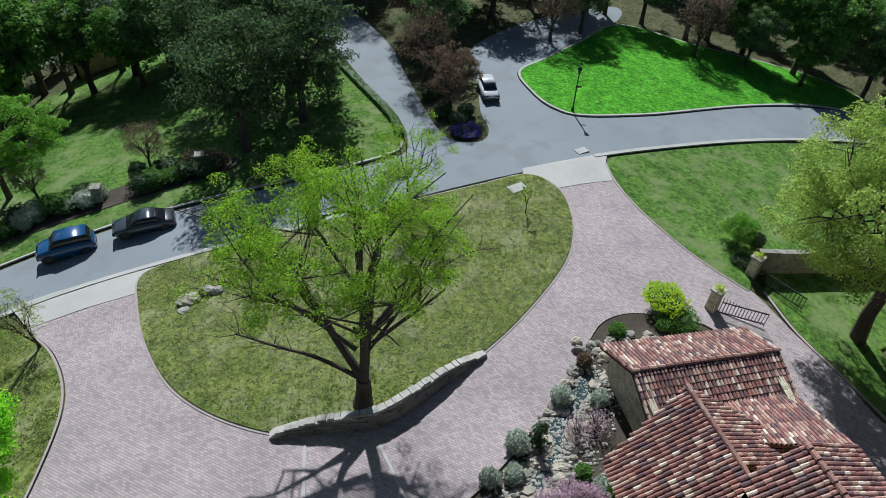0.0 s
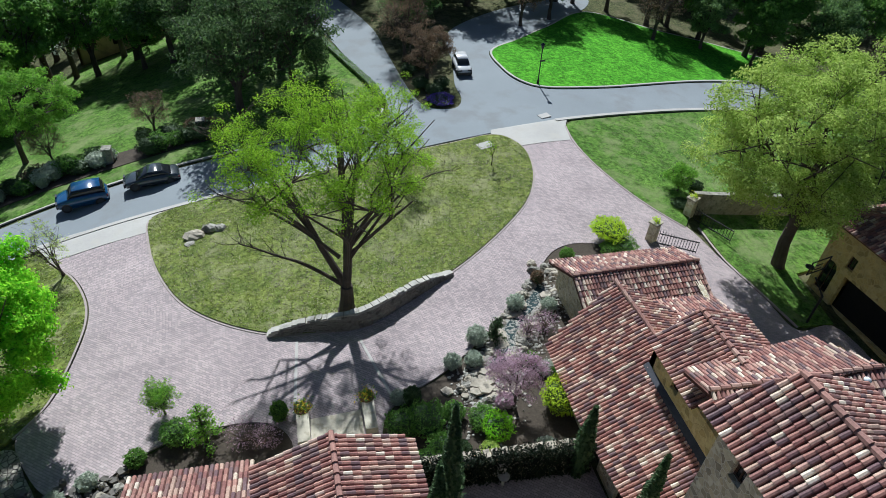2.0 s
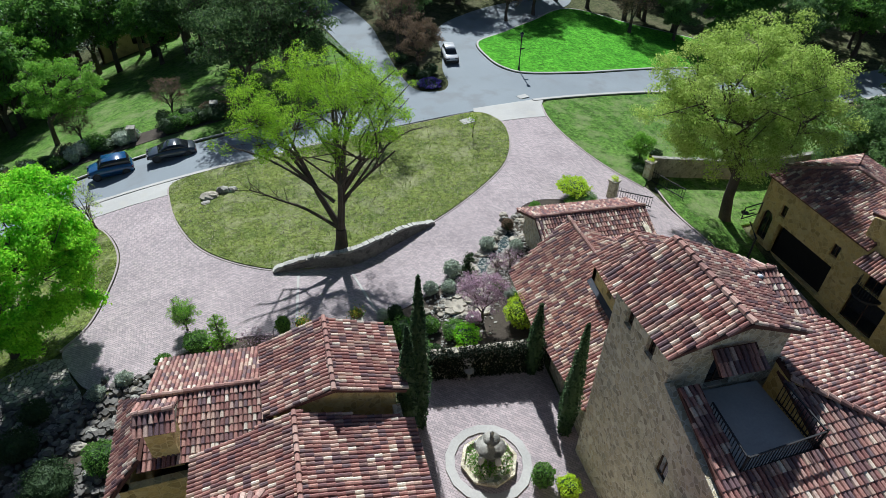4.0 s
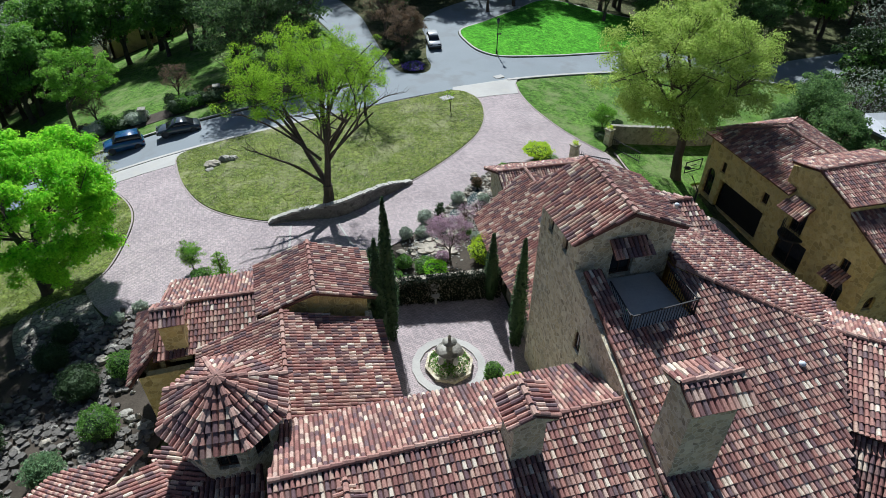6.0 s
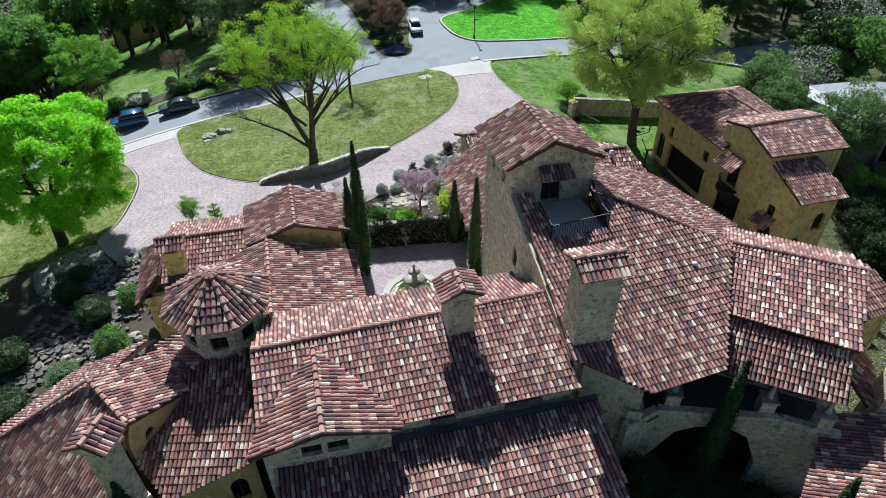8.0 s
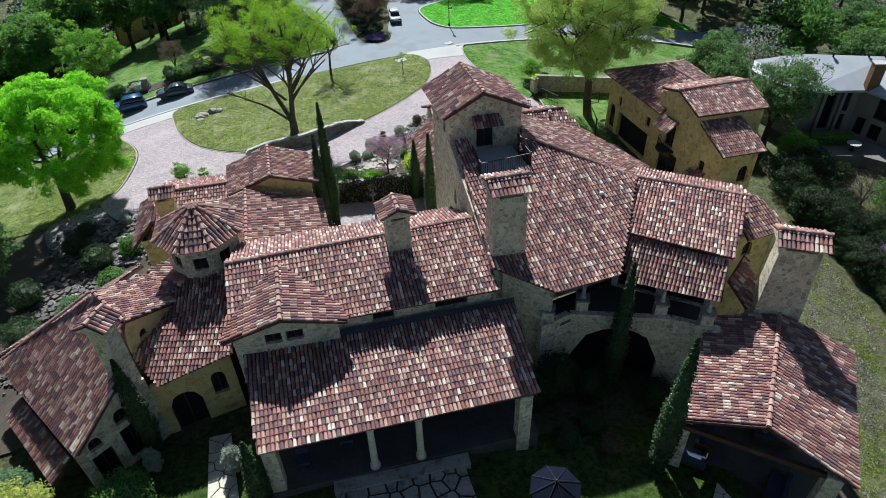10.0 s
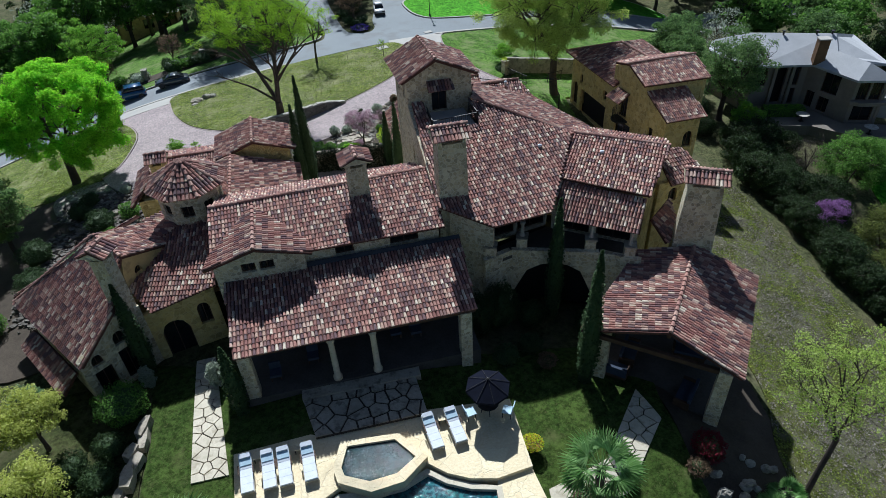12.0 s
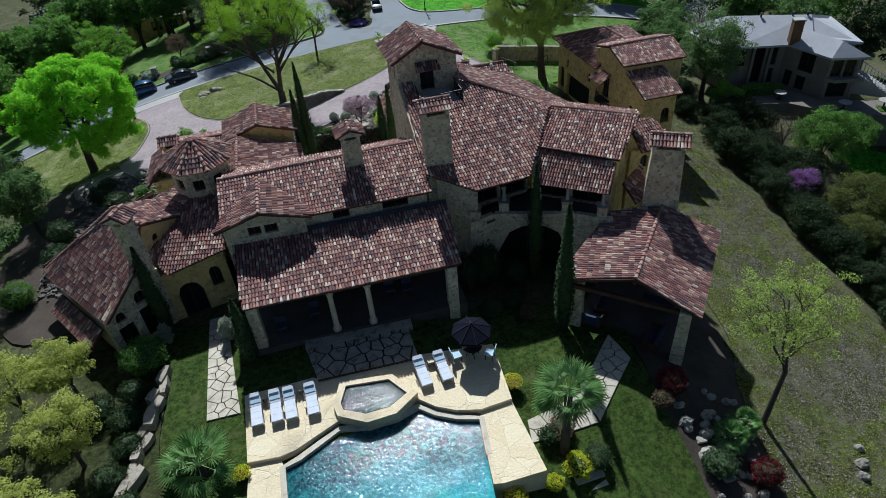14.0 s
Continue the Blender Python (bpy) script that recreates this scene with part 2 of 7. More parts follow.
M_GOLD = stone_wall("golden_stone", [(0.50, 0.39, 0.16), (0.62, 0.50, 0.22), (0.38, 0.30, 0.13), (0.66, 0.56, 0.28), (0.54, 0.42, 0.18)], (0.60, 0.49, 0.24), 3.2)
M_PLASTER = two_scale("ochre_plaster", (0.46, 0.35, 0.16), (0.60, 0.48, 0.25), 0.6, 8, 0.9, 0.2, (0.34, 0.26, 0.14))
M_WOOD = two_scale("dark_wood", (0.035, 0.02, 0.013), (0.09, 0.05, 0.03), 2.0, 20, 0.7, 0.3)
M_DOOR = two_scale("oak_door", (0.10, 0.055, 0.025), (0.20, 0.11, 0.05), 2.0, 18, 0.6, 0.3)
M_IRON = two_scale("black_iron", (0.012, 0.012, 0.013), (0.03, 0.03, 0.03), 2, 20, 0.5, 0.1)
M_FLASH = two_scale("lead_flashing", (0.03, 0.032, 0.04), (0.07, 0.075, 0.09), 1.0, 10, 0.8, 0.1)
M_CONCRETE = two_scale("pale_concrete", (0.32, 0.31, 0.29), (0.43, 0.415, 0.385), 0.4, 9, 0.9, 0.2, (0.38, 0.36, 0.32))
M_ASPHALT = two_scale("worn_asphalt", (0.175, 0.195, 0.208), (0.225, 0.25, 0.265), 0.12, 25, 0.9, 0.35, (0.175, 0.185, 0.19))
M_KERB = two_scale("kerb_concrete", (0.30, 0.29, 0.27), (0.44, 0.42, 0.39), 0.6, 9)
M_EDGE = two_scale("brick_edging", (0.25, 0.215, 0.20), (0.38, 0.32, 0.30), 0.8, 12)
M_FLAG = two_scale("flagstone", (0.42, 0.38, 0.29), (0.62, 0.57, 0.46), 0.9, 7, 0.85, 0.35, (0.34, 0.30, 0.22))
M_DECK = stone_wall("travertine_deck", [(0.68, 0.58, 0.40), (0.73, 0.64, 0.47), (0.69, 0.60, 0.43), (0.74, 0.66, 0.49)], (0.62, 0.53, 0.37), 0.9, (0.003, 0.010))
M_SLAB = two_scale("tan_slab", (0.24, 0.215, 0.17), (0.46, 0.41, 0.33), 0.9, 8, 0.9, 0.5, (0.12, 0.11, 0.09))
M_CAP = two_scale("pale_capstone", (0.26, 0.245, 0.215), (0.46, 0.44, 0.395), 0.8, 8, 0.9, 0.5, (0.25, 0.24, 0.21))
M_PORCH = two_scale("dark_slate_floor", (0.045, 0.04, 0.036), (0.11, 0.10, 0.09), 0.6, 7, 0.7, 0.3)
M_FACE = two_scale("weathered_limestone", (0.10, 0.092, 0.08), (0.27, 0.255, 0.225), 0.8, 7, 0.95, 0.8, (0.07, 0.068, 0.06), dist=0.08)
M_ROCK = two_scale("grey_limestone", (0.16, 0.145, 0.12), (0.42, 0.40, 0.35), 0.8, 6, 0.95, 0.8, (0.10, 0.10, 0.085), dist=0.08)
M_DIRT = two_scale("mulch", (0.03, 0.024, 0.018), (0.09, 0.073, 0.056), 0.5, 9, 1.0, 0.7)
M_BARK = two_scale("bark", (0.045, 0.035, 0.028), (0.11, 0.09, 0.075), 1.0, 14, 1.0, 0.9)
M_WHITE = two_scale("white_canvas", (0.50, 0.54, 0.60), (0.66, 0.69, 0.73), 2, 20, 0.8, 0.15)
M_GREYROOF = two_scale("grey_shingle", (0.33, 0.34, 0.36), (0.45, 0.46, 0.48), 0.7, 18, 0.9, 0.3)
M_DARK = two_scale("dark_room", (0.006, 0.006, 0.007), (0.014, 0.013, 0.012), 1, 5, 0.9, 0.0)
M_GLASS = Nodes("dark_window_glass", 0.06, 0.6)
M_GLASS = M_GLASS.done((0.012, 0.014, 0.017))
M_NAVY = two_scale("dark_blue_cushion", (0.025, 0.035, 0.06), (0.05, 0.065, 0.10), 2, 15, 0.9, 0.2)
M_BLUE = two_scale("blue_cushion", (0.36, 0.50, 0.60), (0.50, 0.63, 0.71), 2, 15, 0.9, 0.2)


def grass(name, a, b, dry, patch=0.18, amount=0.58):
    k = Nodes(name, 1.0, 0.1)
    f = k.noise(22.0, 6.0, 0.75)
    c = k.mix(0.6, k.ramp(k.noise(patch, 5.0), [(0.3, a), (0.7, b)]), k.ramp(f, [(0.25, a), (0.75, b)]))
    c = k.mix(0.75, c, k.ramp(k.noise(3.2, 7.0, 0.8), [(0.40, (0.16, 0.16, 0.16)), (0.60, (0.84, 0.84, 0.84))]), "OVERLAY")
    c = k.mix(0.5, c, k.ramp(k.noise(0.9, 6.0, 0.75), [(0.41, (0.24, 0.30, 0.22)), (0.59, (0.76, 0.70, 0.66))]), "OVERLAY")
    c = k.mix(k.ramp(k.noise(patch * 2.4, 6.0, 0.7), [(amount, (0, 0, 0)), (amount + 0.14, (0.75, 0.75, 0.75))]), c, k.mix(f, dry, b))
    c = k.mix(k.ramp(k.noise(9.0, 5.0, 0.8), [(0.55, (0, 0, 0)), (0.68, (0.5, 0.5, 0.5))]), c, dry)
    k.bump(f, 0.8, 0.06)
    return k.done(c)


M_GRASS = grass("spring_lawn", (0.068, 0.10, 0.022), (0.175, 0.205, 0.056), (0.37, 0.345, 0.23), 0.17, 0.52)
M_BRIGHT = grass("lush_lawn", (0.05, 0.20, 0.012), (0.09, 0.30, 0.02), (0.09, 0.25, 0.03), 0.15, 0.65)
M_SHADY = grass("shady_lawn", (0.048, 0.105, 0.016), (0.105, 0.195, 0.036), (0.26, 0.25, 0.15), 0.16, 0.49)
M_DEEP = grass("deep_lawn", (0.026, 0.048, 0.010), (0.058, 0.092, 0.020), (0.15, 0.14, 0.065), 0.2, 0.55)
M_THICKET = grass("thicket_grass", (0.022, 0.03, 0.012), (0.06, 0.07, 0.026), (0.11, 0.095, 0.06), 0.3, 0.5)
M_DRY = grass("dry_lawn", (0.034, 0.044, 0.008), (0.095, 0.105, 0.022), (0.20, 0.18, 0.155), 0.27, 0.47)
M_GROUND = grass("wood_floor", (0.04, 0.05, 0.022), (0.10, 0.105, 0.05), (0.16, 0.13, 0.09), 0.1, 0.5)


def paver_material():
    k = Nodes("brick_pavers", 0.9, 0.25)
    turn = k.n("Mapping")
    turn.inputs["Rotation"].default_value = (0, 0, radians(38))
    k.link(k.pos.outputs["Position"], turn.inputs["Vector"])
    q = k.n("TexBrick", Scale=1.0)
    q.inputs["Brick Width"].default_value, q.inputs["Row Height"].default_value = 0.22, 0.115
    q.inputs["Mortar Size"].default_value, q.inputs["Bias"].default_value = 0.008, -0.1
    q.inputs["Color1"].default_value, q.inputs["Color2"].default_value, q.inputs["Mortar"].default_value = (0.40, 0.345, 0.345, 1), (0.26, 0.235, 0.24, 1), (0.17, 0.155, 0.155, 1)
    k.link(turn.outputs[0], q.inputs["Vector"])
    c = k.mix(0.5, q.outputs["Color"], k.ramp(k.noise(0.35, 6.0), [(0.3, (0.34, 0.30, 0.30)), (0.7, (0.62, 0.57, 0.55))]), "OVERLAY")
    c = k.mix(k.ramp(k.noise(3.0, 6.0, 0.8), [(0.55, (0, 0, 0)), (0.75, (0.35, 0.35, 0.35))]), c, (0.47, 0.43, 0.425))
    k.bump(q.outputs["Fac"], -0.4, 0.01)
    return k.done(c)


M_PAVER = paver_material()


def leaves(name, a, b, through=0.35):
    """Foliage: each leaf its own shade, some light passing through."""
    k = Nodes(name, 0.6, 0.25)
    c = k.ramp(k.pos.outputs["Random Per Island"], [(0.0, a), (0.5, tuple((x + y) / 2 for x, y in zip(a, b))), (1.0, b)])
    c = k.mix(0.35, c, k.ramp(k.noise(0.7), [(0.3, (0.25, 0.25, 0.25)), (0.7, (0.75, 0.75, 0.75))]), "OVERLAY")
    k.done(c)
    tr, mx = k.n("BsdfTranslucent"), k.n("MixShader", Fac=through)
    k.link(c, tr.inputs["Color"])
    k.link(k.p.outputs[0], mx.inputs[1])
    k.link(tr.outputs[0], mx.inputs[2])
    k.link(mx.outputs[0], k.t.nodes["Material Output"].inputs["Surface"])
    return k.m


L_SPRING = leaves("spring_leaves", (0.16, 0.34, 0.012), (0.44, 0.66, 0.05), 0.5)
L_OLIVE = leaves("olive_spring_leaves", (0.24, 0.37, 0.05), (0.58, 0.70, 0.19), 0.5)
L_GOLD = leaves("golden_olive_leaves", (0.34, 0.40, 0.07), (0.62, 0.65, 0.20), 0.5)
L_LIME = leaves("lime_leaves", (0.18, 0.50, 0.016), (0.48, 0.86, 0.05), 0.58)
L_FRESH = leaves("fresh_leaves", (0.13, 0.32, 0.03), (0.30, 0.52, 0.07), 0.5)
L_MID = leaves("green_leaves", (0.08, 0.19, 0.03), (0.20, 0.37, 0.07), 0.45)
L_WOOD = leaves("woodland_leaves", (0.07, 0.14, 0.05), (0.22, 0.35, 0.11), 0.5)
L_CEDAR = leaves("cedar_needles", (0.04, 0.085, 0.03), (0.14, 0.22, 0.075), 0.45)
L_BUSH = leaves("dark_bush_leaves", (0.012, 0.03, 0.010), (0.055, 0.095, 0.028), 0.35)
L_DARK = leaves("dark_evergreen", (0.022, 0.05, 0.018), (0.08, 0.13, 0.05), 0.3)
L_PINE = leaves("blue_green_needles", (0.10, 0.20, 0.10), (0.29, 0.43, 0.21), 0.45)
L_GREY = leaves("grey_shrub", (0.26, 0.31, 0.24), (0.48, 0.53, 0.43), 0.35)
L_PINK = leaves("pink_blossom", (0.35, 0.22, 0.28), (0.58, 0.42, 0.50), 0.35)
L_MAUVE = leaves("mauve_blossom", (0.20, 0.08, 0.25), (0.36, 0.19, 0.43), 0.3)
L_BROWN = leaves("bronze_leaves", (0.12, 0.085, 0.055), (0.26, 0.18, 0.11), 0.35)
L_YELLOW = leaves("yellow_green_leaves", (0.38, 0.55, 0.02), (0.64, 0.80, 0.06), 0.5)
L_FLOWER = leaves("yellow_flowers", (0.55, 0.42, 0.02), (0.75, 0.62, 0.05), 0.2)
L_BLUEF = leaves("blue_flowers", (0.10, 0.06, 0.35), (0.22, 0.14, 0.60), 0.2)
L_RED = leaves("crimson_leaves", (0.08, 0.006, 0.012), (0.17, 0.014, 0.03), 0.3)
L_PALM = leaves("palm_fronds", (0.12, 0.25, 0.07), (0.33, 0.50, 0.20), 0.35)
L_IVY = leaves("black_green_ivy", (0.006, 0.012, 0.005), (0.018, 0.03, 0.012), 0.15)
L_TWIG = two_scale("bare_twigs", (0.13, 0.10, 0.085), (0.26, 0.21, 0.18), 1, 8, 1.0, 0.2)


def water_material(name, a, b, wave=3.2, height=0.03, shelf=None):
    """Rippled water over a pale basin: steep little waves that catch the sun. shelf: the y where it is deep and where it is shallow."""
    k = Nodes(name, 0.06, 0.36)
    big, fine = k.n("TexNoise", Scale=wave, Detail=2.0, Roughness=0.5), k.n("TexNoise", Scale=wave * 2.4, Detail=2.0, Roughness=0.5)
    for w in (big, fine):
        w.inputs["Distortion"].default_value = 0.7
        k.link(k.pos.outputs["Position"], w.inputs["Vector"])
    k.bump(k.mix(0.35, big.outputs["Fac"], fine.outputs["Fac"]), 1.0, height)
    deep = k.mix(k.ramp(big.outputs["Fac"], [(0.42, (0, 0, 0)), (0.6, (1, 1, 1))]), a, tuple(0.75 * u + 0.25 * v for u, v in zip(a, b)))
    if not shelf:
        return k.done(deep)
    xyz, rng_ = k.n("SeparateXYZ"), k.n("MapRange")
    k.link(k.pos.outputs["Position"], xyz.inputs[0])
    k.link(xyz.outputs["Y"], rng_.inputs["Value"])
    rng_.inputs["From Min"].default_value, rng_.inputs["From Max"].default_value = shelf
    depth = k.mix(0.45, rng_.outputs["Result"], k.noise(0.3, 2.0, 0.4))
    shallow = k.mix(k.ramp(big.outputs["Fac"], [(0.4, (0, 0, 0)), (0.62, (1, 1, 1))]), tuple(0.35 * u + 0.65 * v for u, v in zip(a, b)), b)
    return k.done(k.mix(k.ramp(depth, [(0.36, (0, 0, 0)), (0.66, (1, 1, 1))]), deep, shallow))


M_POOL = water_material("pool_water", (0.004, 0.036, 0.052), (0.055, 0.40, 0.42), 4.8, 0.031, (-16.8, -22.0))
M_SPA = water_material("spa_water", (0.006, 0.022, 0.026), (0.03, 0.08, 0.09), 5.5, 0.045)
M_POND = water_material("pond_water", (0.03, 0.05, 0.05), (0.08, 0.11, 0.11), 2.0, 0.015)


# ---- ground, road, drive ----
def ground_sheet():
    xs = [-400, -200, -120, -80] + [-60 + 3 * i for i in range(54)] + [110, 140, 200, 400]
    ys = [-300, -150, -90] + [-60 + 3 * i for i in range(62)] + [135, 160, 220, 400]
    b = Build()
    b.add([(x, y, ground_z(x, y) - 0.06) for y in ys for x in xs], [(j * len(xs) + i, j * len(xs) + i + 1, (j + 1) * len(xs) + i + 1, (j + 1) * len(xs) + i) for j in range(len(ys) - 1) for i in range(len(xs) - 1)])
    return solo("ground", b, M_GROUND, "leaf-strewn earth and thin grass under the trees", "ground", kind="structure", smooth=True)


ground_sheet()
ROAD_S = curve([(-40, 29.5), (-26, 33.5), (-14.9, 37.0), (-5.5, 38.35), (0.3, 38.95), (8.9, 40.6), (16.2, 42.1), (22.2, 43.4), (29.2, 44.5), (38.6, 46.0), (60, 49.0), (80, 51)])
ROAD_N = curve([(80, 56.5), (60, 54.6), (49, 53.2), (40.6, 51.6), (33, 49.8), (28.7, 49.1), (23.7, 49.1), (21.5, 50.6), (20.6, 53.6), (20.7, 57.6), (24.0, 60.2), (29, 64.2), (36, 70), (37, 74), (26, 69.5), (19, 64.5), (17.0, 60.5), (16.6, 56.0), (15.6, 51.0), (15.5, 48.2), (14.6, 46.6), (12.8, 46.8), (11.8, 48.5), (11.3, 52.8), (10.9, 59.3), (10.2, 68), (6, 84), (1.5, 84), (5.0, 69.6), (7.1, 59.2), (9.0, 51.5), (9.2, 47.8), (8.0, 45.6), (2, 44.5), (-6.0, 43.8), (-11.0, 43.3), (-15.3, 42.4), (-18.7, 41.5), (-28, 38.5), (-41, 34.8)])
solo("road", sheet(ROAD_S + ROAD_N, 0.0, 2.5), M_ASPHALT, "worn grey asphalt road with a side street", "road", kind="structure")
ISLAND = curve([(-8.3, 37.2), (-8.15, 35.2), (-7.3, 31.9), (-5.7, 28.5), (-3.6, 26.2), (-0.9, 24.5), (1.5, 23.9), (4.1, 24.1), (6.3, 25.2), (9.5, 27.0), (12.6, 29.4), (15.8, 32.6), (17.4, 35.4), (18.1, 38.3), (17.8, 40.4), (16.3, 41.7), (12.5, 40.9), (4.3, 39.4), (-2.3, 38.5), (-6.9, 38.0)], True)
DRIVE = curve([(-14.2, 35.0), (-12.3, 32.9), (-11.0, 30.4), (-10.5, 28.1), (-10.7, 25.2), (-11.2, 22.8), (-12.3, 21.2), (-11.4, 19.2), (-10.0, 17.6), (-8.0, 17.6), (-6.8, 18.4), (-4.2, 19.2), (-0.5, 18.6), (0.6, 15.0), (3.4, 15.0), (4.4, 18.2), (7.5, 20.0), (10.4, 22.2), (14.1, 25.8), (16.4, 28.0), (19, 28.2), (22.3, 26.6), (23.0, 22), (23.4, 14), (25, 8), (30.5, 6), (31.5, 14), (31.2, 20), (28.2, 20.1), (27.7, 22.6), (26.9, 25.9), (26.2, 29.4), (24.1, 33.3), (23.3, 39.2), (22.6, 41.9)]) + [(19, 41.5), (15, 40), (10, 35), (0, 30), (-6, 33), (-8.2, 36.2), (-8.3, 37.0)]
solo("driveway", sheet(DRIVE, 0.03, 1.5), M_PAVER, "curved driveway of pinkish brick pavers", "driveway", kind="structure")
for outline in ([(-14.2, 35.0), (-15.7, 37.4), (-13.5, 37.75), (-7.6, 38.4), (-7.7, 37.9), (-8.3, 37.0), (-8.2, 35.9), (-11, 35.6)], [(16.2, 41.7), (17.5, 40.9), (18.1, 39.9), (20, 40.2), (22.3, 40.4), (22.6, 42.4), (23.4, 43.9), (16.4, 42.5)]):
    solo("driveway_apron", sheet(outline, 0.055, 1.2), M_CONCRETE, "pale concrete apron between the road and the brick drive", "apron", "driveway aprons", "structure")
solo("island_lawn", sheet(ISLAND, 0.11, 1.0), M_GRASS, "spring lawn with dry patches inside the curved drive", "lawn", kind="structure")
solo("lawn_edging", strip(ISLAND, 0.14, 0.0, 0.06, True, -0.06), M_EDGE, "narrow brick edging round the island lawn", "edging", kind="structure")
WEST = curve([(-14.4, 35.0), (-12.5, 32.9), (-11.2, 30.4), (-10.7, 28.1), (-10.9, 25.2), (-11.4, 22.8), (-12.5, 21.2)]) + [(-14, 19.5), (-24, 20), (-40, 24), (-40, 28.6), (-26, 33.0), (-16.2, 36.3)]
solo("west_lawn", sheet(WEST, 0.09, 1.5), M_GRASS, "spring lawn beside the curved drive", "lawn", kind="structure")
EAST = curve([(22.75, 42.6), (22.5, 40.2), (22.8, 37.2), (23.7, 33.9), (24.8, 31.4), (26.1, 29.3)]) + [(27.6, 31.1), (36, 31.3), (46, 33.9), (60, 42), (62, 48.6), (38.6, 45.6), (29.2, 44.1), (23.4, 43.2)]
solo("east_lawn", sheet(EAST, 0.09, 1.5), M_SHADY, "green lawn with bare patches by the road", "lawn", kind="structure")
SIDE = [(27.1, 29.2), (27.1, 26.0), (27.9, 22.6), (28.4, 20.3), (31, 20.4), (31.5, 24.6), (37, 26), (44, 32.6), (36, 30.8), (28.2, 30.7)]
solo("side_lawn", sheet(SIDE, 0.09, 1.5), M_SHADY, "shaded side lawn behind the garden wall", "lawn", kind="structure")
PARK = curve([(20.9, 57.6), (20.8, 53.6), (21.7, 50.8), (23.7, 49.4), (28.7, 49.4), (33, 50.1), (40.6, 51.9), (49, 53.6), (60, 55), (58, 60), (49.7, 62.4), (42.4, 64.5), (35.5, 68.5), (29.1, 63.8), (24.4, 60.2)], True)
solo("park_lawn", sheet(PARK, 0.09, 2.0), M_BRIGHT, "bright lush lawn across the road", "lawn", kind="structure")
for nm, edge, off in (("kerb", ROAD_S[:28], 0.1), ("kerb", ROAD_S[42:], 0.1), ("kerb", PARK, 0.0)):
    solo(nm, strip(edge, 0.2 if edge is PARK else 0.34, 0.0, 0.10, edge is PARK, off), M_KERB, "pale concrete kerb along the road", "kerb", "kerbs", "structure")
MEADOW = curve([(-41, 36), (-28, 39.2), (-18.7, 42.1), (-11, 43.8), (-6, 44.3), (2, 45.0), (7.6, 46.2), (8.7, 48), (8.5, 51.5), (6.5, 59), (4.0, 70), (-4, 78), (-20, 78), (-36, 70), (-45, 55)], True)
solo("far_lawn", sheet(MEADOW, 0.08, 2.5), M_SHADY, "shaded lawn under trees across the road", "lawn", kind="structure")
solo("kerb", strip(MEADOW[:42], 0.18, 0.0, 0.11, False, -0.05), M_KERB, "pale concrete kerb along the road", "kerb", "kerbs", "structure")
for line in (curve([(-14.4, 35.0), (-12.5, 32.9), (-11.2, 30.4), (-10.7, 28.1), (-10.9, 25.2), (-11.4, 22.8), (-12.5, 21.2)]), curve([(22.65, 42.6), (22.4, 40.2), (22.7, 37.2), (23.6, 33.9), (24.7, 31.4), (26.0, 29.3)]), curve([(27.0, 29.2), (27.0, 26.0), (27.8, 22.6), (28.3, 20.3)])):
    solo("lawn_edging", strip(line, 0.16, -0.02, 0.09, False, 0.04), M_EDGE, "narrow brick edging between lawn and drive", "edging", "lawn edgings", "structure")
YARD = curve([(36.5, 12), (40.6, 10.5), (41.6, 4), (41.6, -4), (41.6, -14), (41, -30), (27, -27), (26.5, -18), (29.0, -12.4), (29.8, -6), (31, 0), (32, 6)], True)
solo("side_yard", sheet(YARD, 0.05, 2.0), M_DRY, "dry patchy grass beside the villa", "lawn", kind="structure")
BACK = curve([(-5.2, -4.5), (-4.2, -9), (-4.2, -14), (-2.5, -22), (4, -30), (20, -30), (21.6, -22), (21.4, -17.5), (21.5, -14), (21, -9), (8, -8), (0, -6)], True)
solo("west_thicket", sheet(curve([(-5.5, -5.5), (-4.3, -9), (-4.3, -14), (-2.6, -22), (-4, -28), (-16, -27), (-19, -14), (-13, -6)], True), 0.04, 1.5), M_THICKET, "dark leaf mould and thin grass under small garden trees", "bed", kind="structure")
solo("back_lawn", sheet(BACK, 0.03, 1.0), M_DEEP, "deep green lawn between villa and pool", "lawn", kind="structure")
solo("rock_bed", sheet(curve([(21.5, -8), (21.6, -14), (21.4, -17.5), (21.6, -22), (21, -29), (26.4, -27), (26.6, -20), (28.0, -14), (28.6, -8.5), (25, -6)], True), 0.02, 1.0), M_DIRT, "dark mulched rockery between lawn and yard", "bed", kind="structure")
COURT = [(5.0, 3.0), (13, 3.0), (12.6, 14.0), (5.0, 14.4)]
solo("courtyard", sheet(COURT, 0.06, 1.5), M_PAVER, "brick-paved inner courtyard", "courtyard", kind="structure")
FRONT = curve([(4.6, 18.2), (7.5, 19.8), (10.4, 22.0), (14.0, 25.6), (16.4, 27.9), (19, 28.1), (22, 26.4), (22, 22), (14, 19), (12.6, 14.6), (8.5, 14.6), (5.0, 14.8)], True)
solo("front_bed", sheet(FRONT, 0.06, 1.2), M_DIRT, "planting bed of dark mulch along the drive", "bed", kind="structure")
solo("west_bed", sheet(curve([(-0.4, 18.4), (-4.0, 19.0), (-6.8, 18.2), (-8.0, 17.3), (-10.2, 17.2), (-11.6, 18.9), (-13, 19.5), (-18, 18), (-19, 8), (-15, -2), (-9, -1), (-6, 8), (-0.5, 15)], True), 0.06, 1.5), M_DIRT, "wooded bed of dark mulch beside the villa", "bed", kind="structure")

# ---- roofs and walls ----


